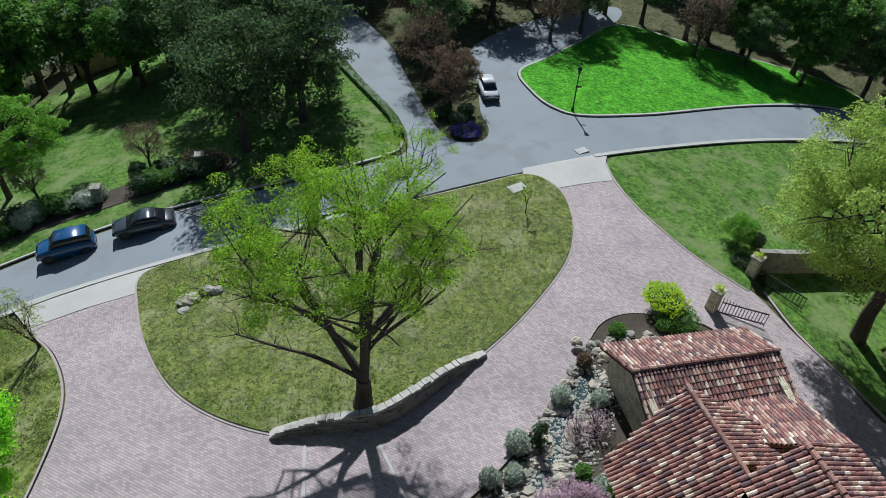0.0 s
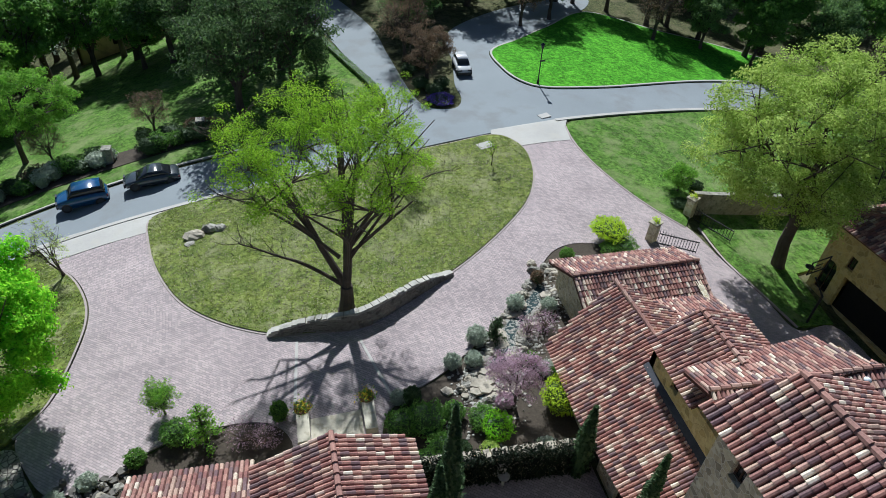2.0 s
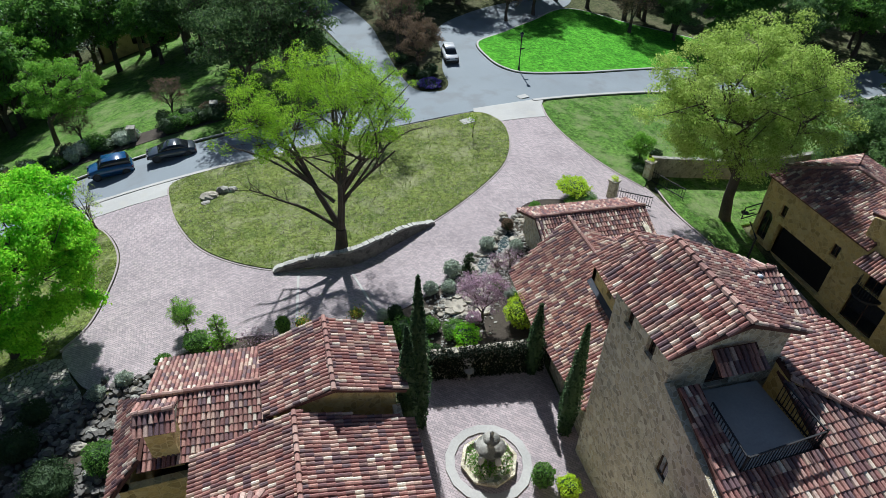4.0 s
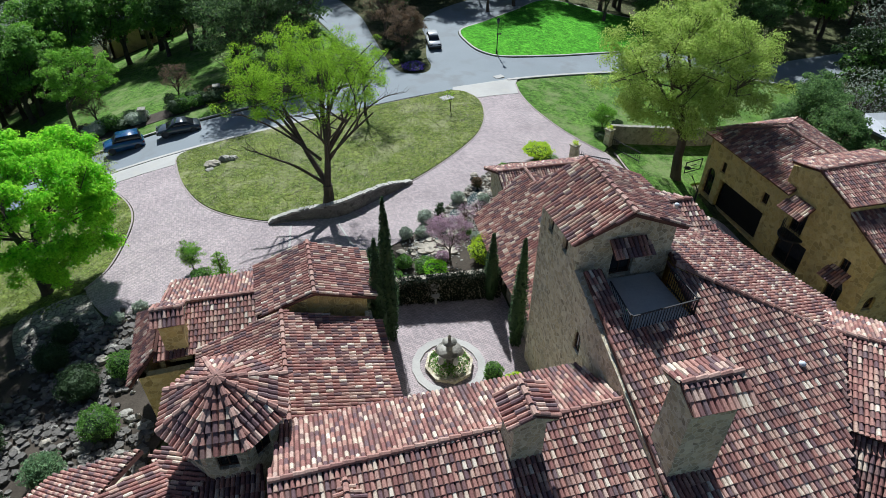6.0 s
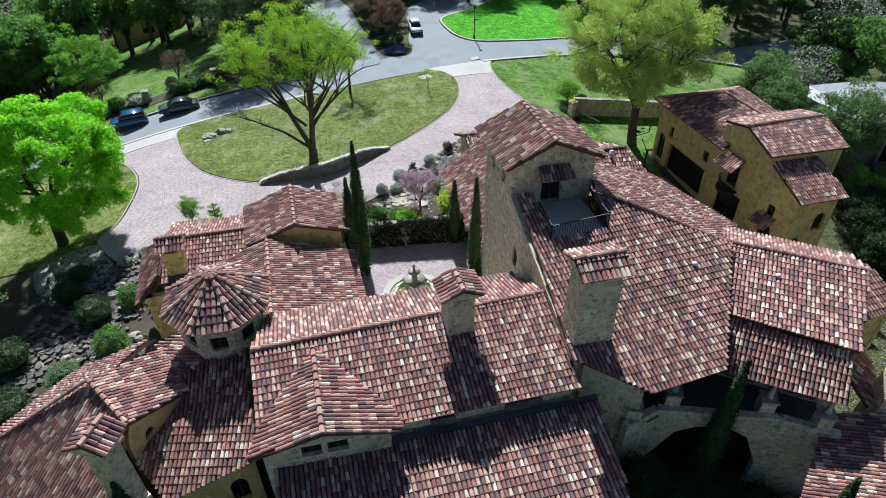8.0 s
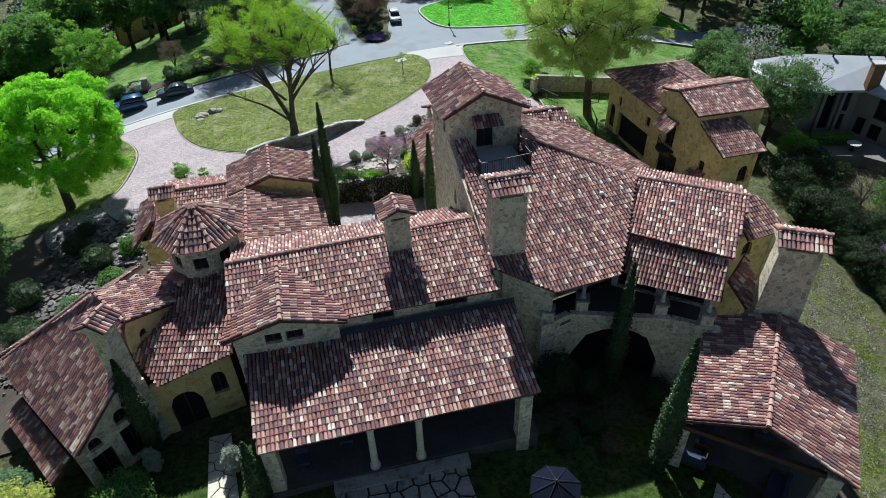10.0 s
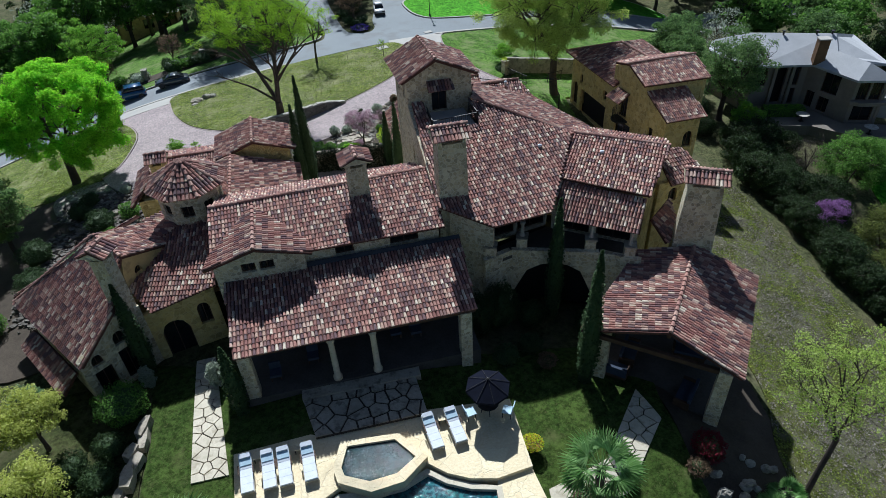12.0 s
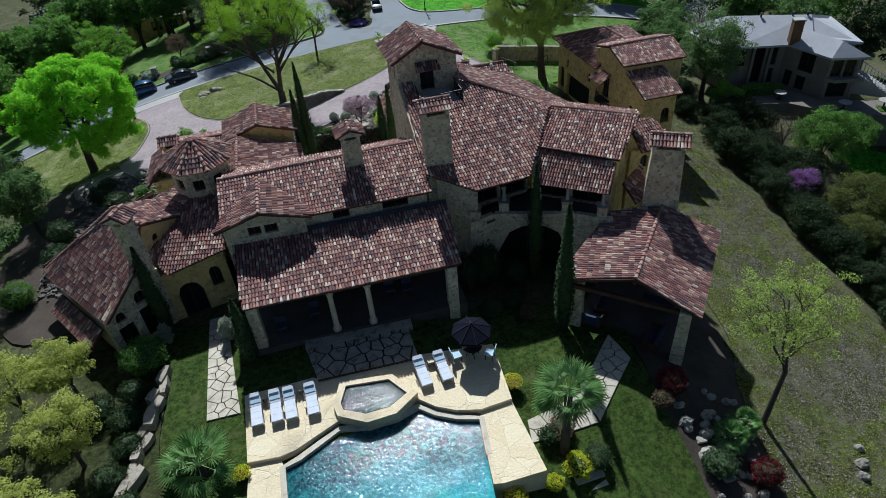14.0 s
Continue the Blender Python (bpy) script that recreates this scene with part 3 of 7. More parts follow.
def barrel(p, along, across, normal, length, r, lift):
    """One half-round clay tile; p is the middle of its lower end."""
    vs = []
    for s, k, h in ((0.0, 1.0, lift), (length, 0.82, 0.0)):
        for a in (0, 45, 90, 135, 180):
            q = radians(a)
            vs.append(p + along * s + across * (math.cos(q) * r * k) + normal * (math.sin(q) * r * k * 1.15 + h))
    return vs, [(0, 1, 6, 5), (1, 2, 7, 6), (2, 3, 8, 7), (3, 4, 9, 8), (4, 3, 2, 1, 0)]


def plane_of(pts):
    c = sum((Vector(p) for p in pts), Vector()) / len(pts)
    a = np.array([tuple(Vector(p) - c) for p in pts])
    n = Vector(np.linalg.svd(a)[2][-1])
    return c, n if n.z > 0 else -n


def slope(house, pts, rng, wide=0.178, show=0.315, separate=False, thick=0.14, run=None):
    """A tiled roof slope over the outline pts: a slab, and rows of barrel tiles that run down it (or along run, in plan)."""
    c, n = plane_of(pts)
    down = Vector((n.x, n.y, 0))
    if run:
        down = Vector((*run, 0))
    down = (down - n * down.dot(n)).normalized() if down.length > 1e-4 else Vector((0, -1, 0))
    up, across = -down, n.cross(down).normalized()
    flat = [((Vector(p) - c).dot(across), (Vector(p) - c).dot(up)) for p in pts]
    area = sum(flat[i][0] * flat[(i + 1) % len(flat)][1] - flat[(i + 1) % len(flat)][0] * flat[i][1] for i in range(len(flat)))
    back_to = [c + across * u + up * v for u, v in flat]
    if across.cross(up).dot(n) * area < 0:
        back_to.reverse()
    slab = part("roof", Build().hexa([p - n * thick for p in back_to], back_to), M_UNDER, house)
    b, singles = Build(), []
    us, v0 = [u for u, _ in flat], min(v for _, v in flat)
    u = min(us) + wide * 0.5
    while u < max(us):
        cuts = []
        for i in range(len(flat)):
            (u0, v0), (u1, v1) = flat[i], flat[(i + 1) % len(flat)]
            if (u0 > u) != (u1 > u):
                cuts.append(v0 + (v1 - v0) * (u - u0) / (u1 - u0))
        cuts.sort()
        for lo, hi in zip(cuts[::2], cuts[1::2]):
            v, grid = lo - 0.06, math.floor((lo + 0.08 - v0) / show) * show + v0 + show
            while v < hi - 0.12:
                ln = min((grid - v) + show * 0.12, hi - v)
                j = rng.uniform(-0.012, 0.012)
                p = c + across * (u + j) + up * v + n * 0.01
                tilt = (up + across * rng.uniform(-0.02, 0.02)).normalized()
                if separate and len(singles) < 300 and ln > show:
                    singles.append((p, tilt, rng.uniform(0.012, 0.026)))
                else:
                    b.add(*barrel(p, tilt, across, n, ln, wide * 0.46, rng.uniform(0.012, 0.026)))
                v, grid = grid, grid + show
        u += wide
    part("roof_tile_field", b, M_TILE, slab, "weathered red-brown and cream clay barrel tiles", kind="stuff")
    if singles:
        vs, fs = barrel(Vector(), Vector((0, 1, 0)), Vector((1, 0, 0)), Vector((0, 0, 1)), show * 1.12, wide * 0.46, 0.02)
        me = Build().add(vs, fs).mesh("roof_tile", M_TILE1)
        for p, tilt, lift in singles:
            ob = new("roof_tile", me)
            side = tilt.cross(n).normalized()
            ob.parent = slab
            ob.matrix_parent_inverse = Matrix.Identity(4)
            m = Matrix((side, tilt, n)).transposed().to_4x4()
            m.translation = p
            ob.matrix_basis = m
    return slab


def ridge(house, p, q, rng, r=0.115):
    """A line of cap tiles from p to q."""
    p, q = Vector(p), Vector(q)
    d = (q - p).normalized()
    side = d.cross(Vector((0, 0, 1))).normalized()
    n, b, s = side.cross(d), Build(), 0.0
    while s < (q - p).length - 0.1:
        b.add(*barrel(p + d * s + n * 0.02, d, side, n, min(0.46, (q - p).length - s), r, 0.05))
        s += 0.4
    return part("ridge_cap", b, M_RIDGE, house, "row of rounded clay ridge tiles", kind="stuff")


def wall(house, a, b, top, material=None, holes=(), thick=0.32, peak=None, base=None, name="wall"):
    """A wall of real thickness from a to b in plan, top at one or two heights, with openings (along, sill, width, height, arched) that go through.
    peak: (along, height) of a gable. The outer face is on the right of a to b."""
    a, b = Vector((*a, 0)), Vector((*b, 0))
    ln = (b - a).length
    d = (b - a) / ln
    inw = Vector((-d.y, d.x, 0)) * thick
    t0, t1 = top if isinstance(top, tuple) else (top, top)
    z0 = base if base is not None else min(ground_z(a.x, a.y), ground_z(b.x, b.y)) - 0.5
    ss = sorted({0.0, ln, *[h[0] for h in holes], *[h[0] + h[2] for h in holes], *([peak[0]] if peak else [])})
    extra = []
    for h in holes:
        if h[4]:
            extra += [h[0] + h[2] * k / 6 for k in range(1, 6)]
    ss = sorted({round(s, 4) for s in ss + extra if -1e-6 < s < ln + 1e-6})

    def height(s):
        if peak:
            return t0 + (peak[1] - t0) * s / peak[0] if s < peak[0] else t1 + (peak[1] - t1) * (ln - s) / (ln - peak[0])
        return t0 + (t1 - t0) * s / ln

    out = Build()
    for s0, s1 in zip(ss, ss[1:]):
        mid, spans = (s0 + s1) / 2, []
        for h in sorted((h for h in holes if h[0] < mid < h[0] + h[2]), key=lambda h: h[1]):
            def head(s, h=h):
                u = (s - h[0]) / h[2] * 2 - 1
                return h[1] + h[3] - (h[2] / 2 * (1 - math.sqrt(max(0, 1 - u * u))) if h[4] else 0)
            spans.append((h[1], head(s0), head(s1)))
        lo = (z0, z0)
        for sill, h0, h1 in spans + [(None, 0, 0)]:
            hi = (height(s0), height(s1)) if sill is None else (sill, sill)
            if hi[0] > lo[0] + 0.01 or hi[1] > lo[1] + 0.01:
                loop = [a + d * s0 + Vector((0, 0, lo[0])), a + d * s1 + Vector((0, 0, lo[1])), a + d * s1 + Vector((0, 0, max(hi[1], lo[1] + 0.004))), a + d * s0 + Vector((0, 0, max(hi[0], lo[0] + 0.004)))]
                out.hexa([p + inw for p in loop][::-1], loop[::-1])
            lo = (h0, h1)
    w = part(name, out, material or M_STONE, house)
    bm = bmesh.new()
    bm.from_mesh(w.data)
    bmesh.ops.remove_doubles(bm, verts=bm.verts, dist=0.002)
    bm.to_mesh(w.data)
    bm.free()
    for s, sill, wd, ht, arch in holes:
        if ht > 3.2 or wd > 2.6:
            continue
        win = Build()
        o = a + d * s + inw * 0.55 + Vector((0, 0, sill))
        for u0, u1, v0, v1 in ((0, 0.07, 0, ht), (wd - 0.07, wd, 0, ht), (0.07, wd - 0.07, 0, 0.07), (0.07, wd - 0.07, ht - 0.07, ht), (wd / 2 - 0.025, wd / 2 + 0.025, 0.07, ht - 0.07)):
            loop = [o + d * u0 + Vector((0, 0, v0)), o + d * u1 + Vector((0, 0, v0)), o + d * u1 + Vector((0, 0, v1)), o + d * u0 + Vector((0, 0, v1))]
            win.hexa([p + inw * 0.2 for p in loop][::-1], loop[::-1])
        fr = part("door" if ht > 1.9 else "window", win, M_WOOD, w, "dark timber frame")
        g0 = inw * 0.08
        loop = [o + d * 0.07 + Vector((0, 0, 0.07)) + g0, o + d * (wd - 0.07) + Vector((0, 0, 0.07)) + g0, o + d * (wd - 0.07) + Vector((0, 0, ht - 0.07)) + g0, o + d * 0.07 + Vector((0, 0, ht - 0.07)) + g0]
        part("pane", Build().hexa([p + inw * 0.06 for p in loop][::-1], loop[::-1]), M_GLASS, w)
    return w


def ringwall(house, pts, top, material=None, holes=None, base=None, thick=0.32):
    """Walls all round a plan, outer side outwards (points anticlockwise)."""
    for i in range(len(pts)):
        wall(house, pts[i], pts[(i + 1) % len(pts)], top, material, (holes or {}).get(i, ()), thick, base=base)


def chimney(house, x, y, z0, z1, sx, sy, rz, rng, batter=1.0, cap=True, material=None, front=False):
    """A stone stack with a little tiled gable on top."""
    st = part("chimney", Build().box((x, y, z0), (sx, sy, z1 - z0), rz, batter), material or M_STONE, house, "tapered limestone chimney stack")
    if not cap:
        return
    m = Matrix.Translation((x, y, 0)) @ Matrix.Rotation(rz, 4, "Z")
    hx, hy, h = sx * batter / 2, sy * batter / 2, 0.36
    for px in (-hx * 0.85, hx * 0.85):
        for py in (-hy * 0.85, hy * 0.85):
            q = m @ Vector((px, py, 0))
            part("corner_pier", Build().box((q.x, q.y, z1), (0.2, 0.2, h), rz), material or M_STONE, st)
    part("flue", Build().box((x, y, z1), (sx * batter * 0.6, sy * batter * 0.6, h - 0.02), rz), M_DARK, st)
    if front:
        m, hx, hy = m @ Matrix.Rotation(math.pi / 2, 4, "Z"), hy, hx
    ex, ey, zz, top = hx + 0.28, hy + 0.25, z1 + h, z1 + h + 0.38
    ra, rb = m @ Vector((0, -ey, top)), m @ Vector((0, ey, top))
    a0, a1, b0, b1 = (m @ Vector(p) for p in ((-ex, -ey, zz), (-ex, ey, zz), (ex, -ey, zz), (ex, ey, zz)))
    slope(house, [ra, rb, a1, a0], rng, 0.19, 0.38, thick=0.06)
    slope(house, [rb, ra, b0, b1], rng, 0.19, 0.38, thick=0.06)
    ridge(house, ra, rb, rng, 0.11)
    part("chimney_cap", Build().hexa([a0 - Vector((0, 0, .06)), b0 - Vector((0, 0, .06)), b1 - Vector((0, 0, .06)), a1 - Vector((0, 0, .06))], [ra - Vector((0, 0, .1)) + Vector((.01, 0, 0)), ra - Vector((0, 0, .1)), rb - Vector((0, 0, .1)), rb - Vector((0, 0, .1)) + Vector((.01, 0, 0))]), M_STONE, st)


rng = random.Random(3)
villa = thing("villa", (6, 4, 0), "rambling stone villa with a tower and weathered clay tile roofs", "house")

# tower with balcony
RF, RB = (14.0, 9.0, 12.9), (14.3, 4.75, 12.9)
slope(villa, [RF, RB, (12.1, 5.1, 11.5), (11.8, 9.45, 11.5)], rng)
slope(villa, [RB, RF, (16.8, 9.3, 11.5), (17.1, 5.2, 11.5)], rng)
ridge(villa, RB, RF, rng)
wall(villa, (12.5, 5.35), (16.7, 5.45), 11.5, M_STONE, [(1.55, 9.25, 1.0, 1.95, False)], peak=(1.85, 12.72), base=5.5)
wall(villa, (16.7, 5.45), (16.5, 8.9), 11.5, M_STONE, [(1.3, 10.1, 0.5, 0.9, False)])
wall(villa, (16.5, 8.9), (12.3, 8.9), 11.5, M_STONE, peak=(2.3, 12.72))
wall(villa, (12.3, 8.9), (12.5, 5.35), 11.5, M_STONE, [(0.8, 10.0, 0.45, 1.0, False), (2.2, 10.0, 0.45, 1.0, False)])
slope(villa, [(13.75, 5.3, 11.35), (15.3, 5.3, 11.35), (15.35, 4.55, 10.95), (13.7, 4.55, 10.95)], rng, 0.19, 0.38, thick=0.07)
part("balcony_floor", Build().hexa([(13.4, 2.2, 8.7), (16.3, 2.5, 8.7), (16.1, 5.3, 8.7), (13.5, 5.3, 8.7)], [(13.4, 2.2, 9.22), (16.3, 2.5, 9.22), (16.1, 5.3, 9.22), (13.5, 5.3, 9.22)]), M_KERB, villa, "plain grey balcony floor cut into the roof")
railing = part("balcony_railing", Build().box((13.42, 2.22, 9.22), (0.06, 0.06, 1.05)), M_IRON, villa, "black wrought-iron railing")
part("post", Build().box((16.3, 2.52, 9.22), (0.06, 0.06, 1.05)), M_IRON, railing)
for (x0, y0), (x1, y1) in (((13.42, 2.22), (16.3, 2.52)), ((16.3, 2.52), (16.2, 4.4)), ((13.42, 2.22), (13.47, 4.2))):
    n = int(math.hypot(x1 - x0, y1 - y0) / 0.13)
    for i in range(1, n + 1):
        part("baluster", Build().box((x0 + (x1 - x0) * i / n, y0 + (y1 - y0) * i / n, 9.22), (0.022, 0.022, 0.95)), M_IRON, railing)
    a = math.atan2(y1 - y0, x1 - x0)
    for z in (9.3, 10.15):
        part("rail", Build().box(((x0 + x1) / 2, (y0 + y1) / 2, z), (math.hypot(x1 - x0, y1 - y0), 0.05, 0.04), a), M_IRON, railing)

# main wing with porch
ML, MR = (0.0, -0.45, 8.3), (12.6, 0.1, 8.3)
slope(villa, [ML, MR, (12.5, -4.3, 7.2), (0.05, -4.45, 7.2)], rng, separate=True)
slope(villa, [MR, ML, (0.3, 2.6, 7.15), (12.0, 2.8, 7.15)], rng)
ridge(villa, ML, MR, rng)
wall(villa, (0.45, -4.2), (12.2, -4.0), 7.15, M_STONE, [(6.0, 6.35, 1.0, 0.6, False), (9.0, 6.35, 1.6, 0.6, False), (0.5, 2.0, 2.2, 2.7, False), (3.0, 2.0, 2.4, 2.7, False), (5.8, 2.0, 2.4, 2.7, False), (8.6, 2.0, 2.5, 2.7, False)])
wall(villa, (12.2, -4.0), (12.2, 2.4), 7.1, M_STONE, peak=(3.9, 8.1))
wall(villa, (12.2, 2.4), (0.5, 2.2), 7.1, M_STONE, [(2, 3, 1.1, 1.6, True), (5, 3, 1.1, 1.6, True), (8, 3, 1.1, 1.6, True)])
wall(villa, (0.5, 2.2), (0.45, -4.2), 7.1, M_STONE, peak=(2.7, 8.1))
slope(villa, [(0.45, -4.6, 6.22), (13.3, -4.35, 6.22), (12.95, -9.1, 5.3), (0.85, -9.3, 5.3)], rng)
part("gutter_flashing", Build().hexa([(0.45, -4.62, 6.2), (13.3, -4.37, 6.2), (13.3, -4.2, 6.2), (0.45, -4.3, 6.2)], [(0.45, -4.62, 6.27), (13.3, -4.37, 6.27), (13.3, -4.2, 6.4), (0.45, -4.3, 6.4)]), M_FLASH, villa, "dark lead flashing strip")
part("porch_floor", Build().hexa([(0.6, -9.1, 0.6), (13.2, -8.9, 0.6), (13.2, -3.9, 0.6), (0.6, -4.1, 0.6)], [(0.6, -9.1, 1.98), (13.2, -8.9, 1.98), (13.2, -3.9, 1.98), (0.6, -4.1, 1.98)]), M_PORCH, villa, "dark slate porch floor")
part("porch_beam", Build().box((6.9, -8.85, 4.95), (12.0, 0.28, 0.28)), M_WOOD, villa, "dark timber beam")
for x in (5.45, 7.57):
    part("porch_column", Build().lathe((x, -8.8, 1.98), [(0.24, 0), (0.24, 0.18), (0.17, 0.26), (0.15, 2.6), (0.2, 2.72), (0.23, 2.98)], 14), M_FLAG, villa, "slender pale stone column", smooth=True)
for x in (1.2, 12.4):
    part("porch_pier", Build().box((x, -8.75, 0.5), (0.6, 0.6, 4.5)), M_STONE, villa, "square stone corner pier")
part("porch_step", Build().box((6.6, -9.35, 1.0), (6.2, 0.6, 0.86)), M_SLAB, villa, "broad stone step")

# cross gable on the main wing
slope(villa, [(2.4, -0.9, 8.35), (2.45, -5.0, 8.3), (-0.3, -4.85, 7.5), (0.3, -3.6, 7.45)], rng)
slope(villa, [(2.45, -5.0, 8.3), (2.4, -0.9, 8.35), (5.0, -3.9, 7.45), (5.3, -4.9, 7.5)], rng)
ridge(villa, (2.45, -5.05, 8.33), (2.4, -0.9, 8.38), rng)
wall(villa, (0.2, -4.6), (4.85, -4.65), 7.5, M_STONE, [(1.35, 6.65, 0.75, 0.6, False), (2.3, 6.65, 0.75, 0.6, False)], peak=(2.25, 8.15))
wall(villa, (4.85, -4.65), (4.85, -3.9), 7.4, M_STONE)
wall(villa, (0.2, -3.9), (0.2, -4.6), 7.4, M_STONE)

# round turret
OC = Vector((-1.45, 3.05, 0))
ring = [OC + Vector((2.3 * math.cos(radians(-92 + 22.5 + 45 * i)), 2.3 * math.sin(radians(-92 + 22.5 + 45 * i)), 8.3)) for i in range(8)]
apex = OC + Vector((0, 0, 9.65))
for i in range(8):
    slope(villa, [apex, ring[i - 1], ring[i]], rng, 0.22, 0.36, thick=0.08)
for i in range(8):
    ridge(villa, ring[i], apex, rng, 0.12)
part("finial", Build().lathe((OC.x, OC.y, 9.62), [(0.15, 0), (0.13, 0.07), (0.03, 0.12)], 10), M_TILE, villa, "round clay finial", smooth=True)
tw = [(OC.x + 1.85 * math.cos(radians(-92 + 22.5 + 45 * i)), OC.y + 1.85 * math.sin(radians(-92 + 22.5 + 45 * i))) for i in range(8)]
ringwall(villa, tw, 8.3, M_STONE, {i: [(0.36, 6.8, 0.7, 0.75, False)] for i in range(8)}, thick=0.25)
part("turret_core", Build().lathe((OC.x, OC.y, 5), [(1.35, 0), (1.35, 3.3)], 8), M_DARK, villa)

# gatehouse and entry wing
slope(villa, [(1.85, 13.8, 6.7), (1.95, 9.85, 6.7), (-0.75, 9.95, 5.65), (-0.95, 13.75, 5.65)], rng)
slope(villa, [(1.95, 9.85, 6.7), (1.85, 13.8, 6.7), (4.65, 13.75, 5.65), (4.8, 10.1, 5.65)], rng)
ridge(villa, (1.95, 9.8, 6.72), (1.85, 13.85, 6.72), rng)
wall(villa, (-0.4, 10.25), (4.35, 10.35), 5.6, M_GOLD, peak=(2.35, 6.5))
wall(villa, (4.35, 10.35), (4.3, 13.4), 5.6, M_STONE)
wall(villa, (4.3, 13.4), (-0.5, 13.4), 5.6, M_STONE, [(1.6, 0.9, 1.5, 2.7, True)], peak=(2.4, 6.5))
wall(villa, (-0.5, 13.4), (-0.4, 10.25), 5.6, M_STONE)
slope(villa, [(-5.55, 12.15, 5.25), (-0.9, 12.1, 5.25), (-1.1, 14.7, 4.4), (-5.4, 14.9, 4.4)], rng)
slope(villa, [(-0.9, 12.1, 5.25), (-5.55, 12.15, 5.25), (-5.7, 9.4, 4.35), (-0.6, 9.6, 4.5)], rng)
slope(villa, [(-5.5, 12.3, 5.2), (-5.5, 9.6, 4.8), (-6.9, 8.7, 3.7), (-6.9, 13.4, 3.9)], rng)
ridge(villa, (-5.6, 12.15, 5.28), (-0.9, 12.1, 5.28), rng)
ringwall(villa, [(-6.4, 9.0), (-0.6, 9.4), (-0.9, 14.3), (-6.2, 13.6)], 3.85, M_GOLD, {2: [(1.5, 1.3, 0.8, 1.2, True), (3.5, 1.3, 0.8, 1.2, True)]})
slope(villa, [(0.35, 9.7, 6.05), (0.5, 3.0, 6.05), (5.1, 3.2, 4.8), (4.85, 9.4, 4.8)], rng)
slope(villa, [(0.5, 3.0, 6.05), (0.35, 9.7, 6.05), (-3.6, 9.4, 4.7), (-3.6, 4.0, 4.7)], rng)
ridge(villa, (0.5, 3.0, 6.08), (0.35, 9.7, 6.08), rng)
wall(villa, (4.7, 2.8), (4.5, 10.2), 4.75, M_STONE, [(1.2, 1.2, 1.4, 2.4, True), (3.2, 1.2, 1.4, 2.4, True), (5.2, 1.2, 1.4, 2.4, True)])
wall(villa, (-3.2, 9.2), (-3.2, 4.0), 4.6, M_STONE)

# east wing at the front
slope(villa, [(15.95, 20.7, 4.85), (16.2, 17.2, 4.85), (16.2, 9.4, 4.85), (12.7, 9.6, 2.7), (12.2, 15.2, 2.6), (12.3, 19.4, 2.6)], rng)
slope(villa, [(16.2, 17.2, 4.85), (15.95, 20.7, 4.85), (18.9, 19.0, 3.6), (18.9, 16.6, 3.7)], rng)
ridge(villa, (15.95, 20.7, 4.88), (16.25, 16.3, 4.88), rng)
wall(villa, (12.8, 9.2), (12.8, 18.8), 2.75, M_STONE, [(2, 0.5, 1.0, 1.9, True), (4.5, 0.5, 1.0, 1.9, True)], thick=-0.32)
wall(villa, (18.5, 18.8), (12.7, 18.8), (3.6, 2.7), M_STONE, peak=(2.4, 4.6))
slope(villa, [(17.35, 16.45, 7.0), (17.45, 12.6, 7.0), (15.15, 12.7, 5.9), (15.17, 16.15, 5.9)], rng)
slope(villa, [(17.45, 12.6, 7.0), (17.35, 16.45, 7.0), (19.85, 16.65, 6.0), (19.9, 12.8, 6.0)], rng)
ridge(villa, (17.45, 12.6, 7.03), (17.35, 16.45, 7.03), rng)
part("flashing", Build().hexa([(15.2, 16.0, 4.3), (15.2, 9.6, 4.3), (15.42, 9.6, 4.3), (15.42, 16.0, 4.3)], [(15.2, 16.0, 4.42), (15.2, 9.6, 4.42), (15.42, 9.6, 4.6), (15.42, 16.0, 4.6)]), M_FLASH, villa, "lead flashing at the foot of a wall")
ringwall(villa, [(15.42, 9.2), (19.6, 9.2), (19.6, 15.95), (15.42, 15.95)], 5.85, M_GOLD, {3: [(1.6, 5.0, 0.5, 0.6, False)]})
slope(villa, [(14.75, 22.6, 3.65), (21.85, 22.5, 3.65), (21.95, 24.7, 2.65), (14.5, 25.0, 2.6)], rng)
slope(villa, [(21.85, 22.5, 3.65), (14.75, 22.6, 3.65), (14.75, 20.2, 2.75), (21.8, 20.3, 2.75)], rng)
ridge(villa, (14.7, 22.6, 3.68), (21.9, 22.5, 3.68), rng)
wall(villa, (14.95, 24.6), (15.0, 18.5), 2.7, M_STONE, peak=(2.1, 3.5))
wall(villa, (21.5, 24.3), (14.95, 24.6), 2.65, M_STONE)
wall(villa, (21.5, 18.5), (21.5, 24.3), 2.7, M_STONE, [(2.2, 0.2, 0.8, 1.3, True)], peak=(4.0, 3.5))
slope(villa, [(17.4, 18.5, 4.2), (21.4, 17.0, 4.2), (21.8, 20.6, 2.95), (15.2, 20.6, 3.0)], rng)
slope(villa, [(15.2, 12.35, 7.38), (20.35, 11.8, 7.5), (22.1, 11.9, 7.6), (21.3, 14.4, 6.7), (15.2, 13.75, 6.62)], rng)
slope(villa, [(22.1, 11.9, 7.6), (20.35, 11.8, 7.5), (15.2, 12.35, 7.38), (15.1, 9.2, 6.35), (23.0, 9.0, 6.5)], rng)
ridge(villa, (15.2, 12.35, 7.4), (22.1, 11.9, 7.6), rng)
wall(villa, (16.3, 12.9), (16.3, 9.6), 6.6, M_GOLD, base=5, thick=0.3)
ringwall(villa, [(20.1, 5.0), (23.0, 5.0), (22.6, 14.0), (20.1, 14.0)], 6.3, M_GOLD)

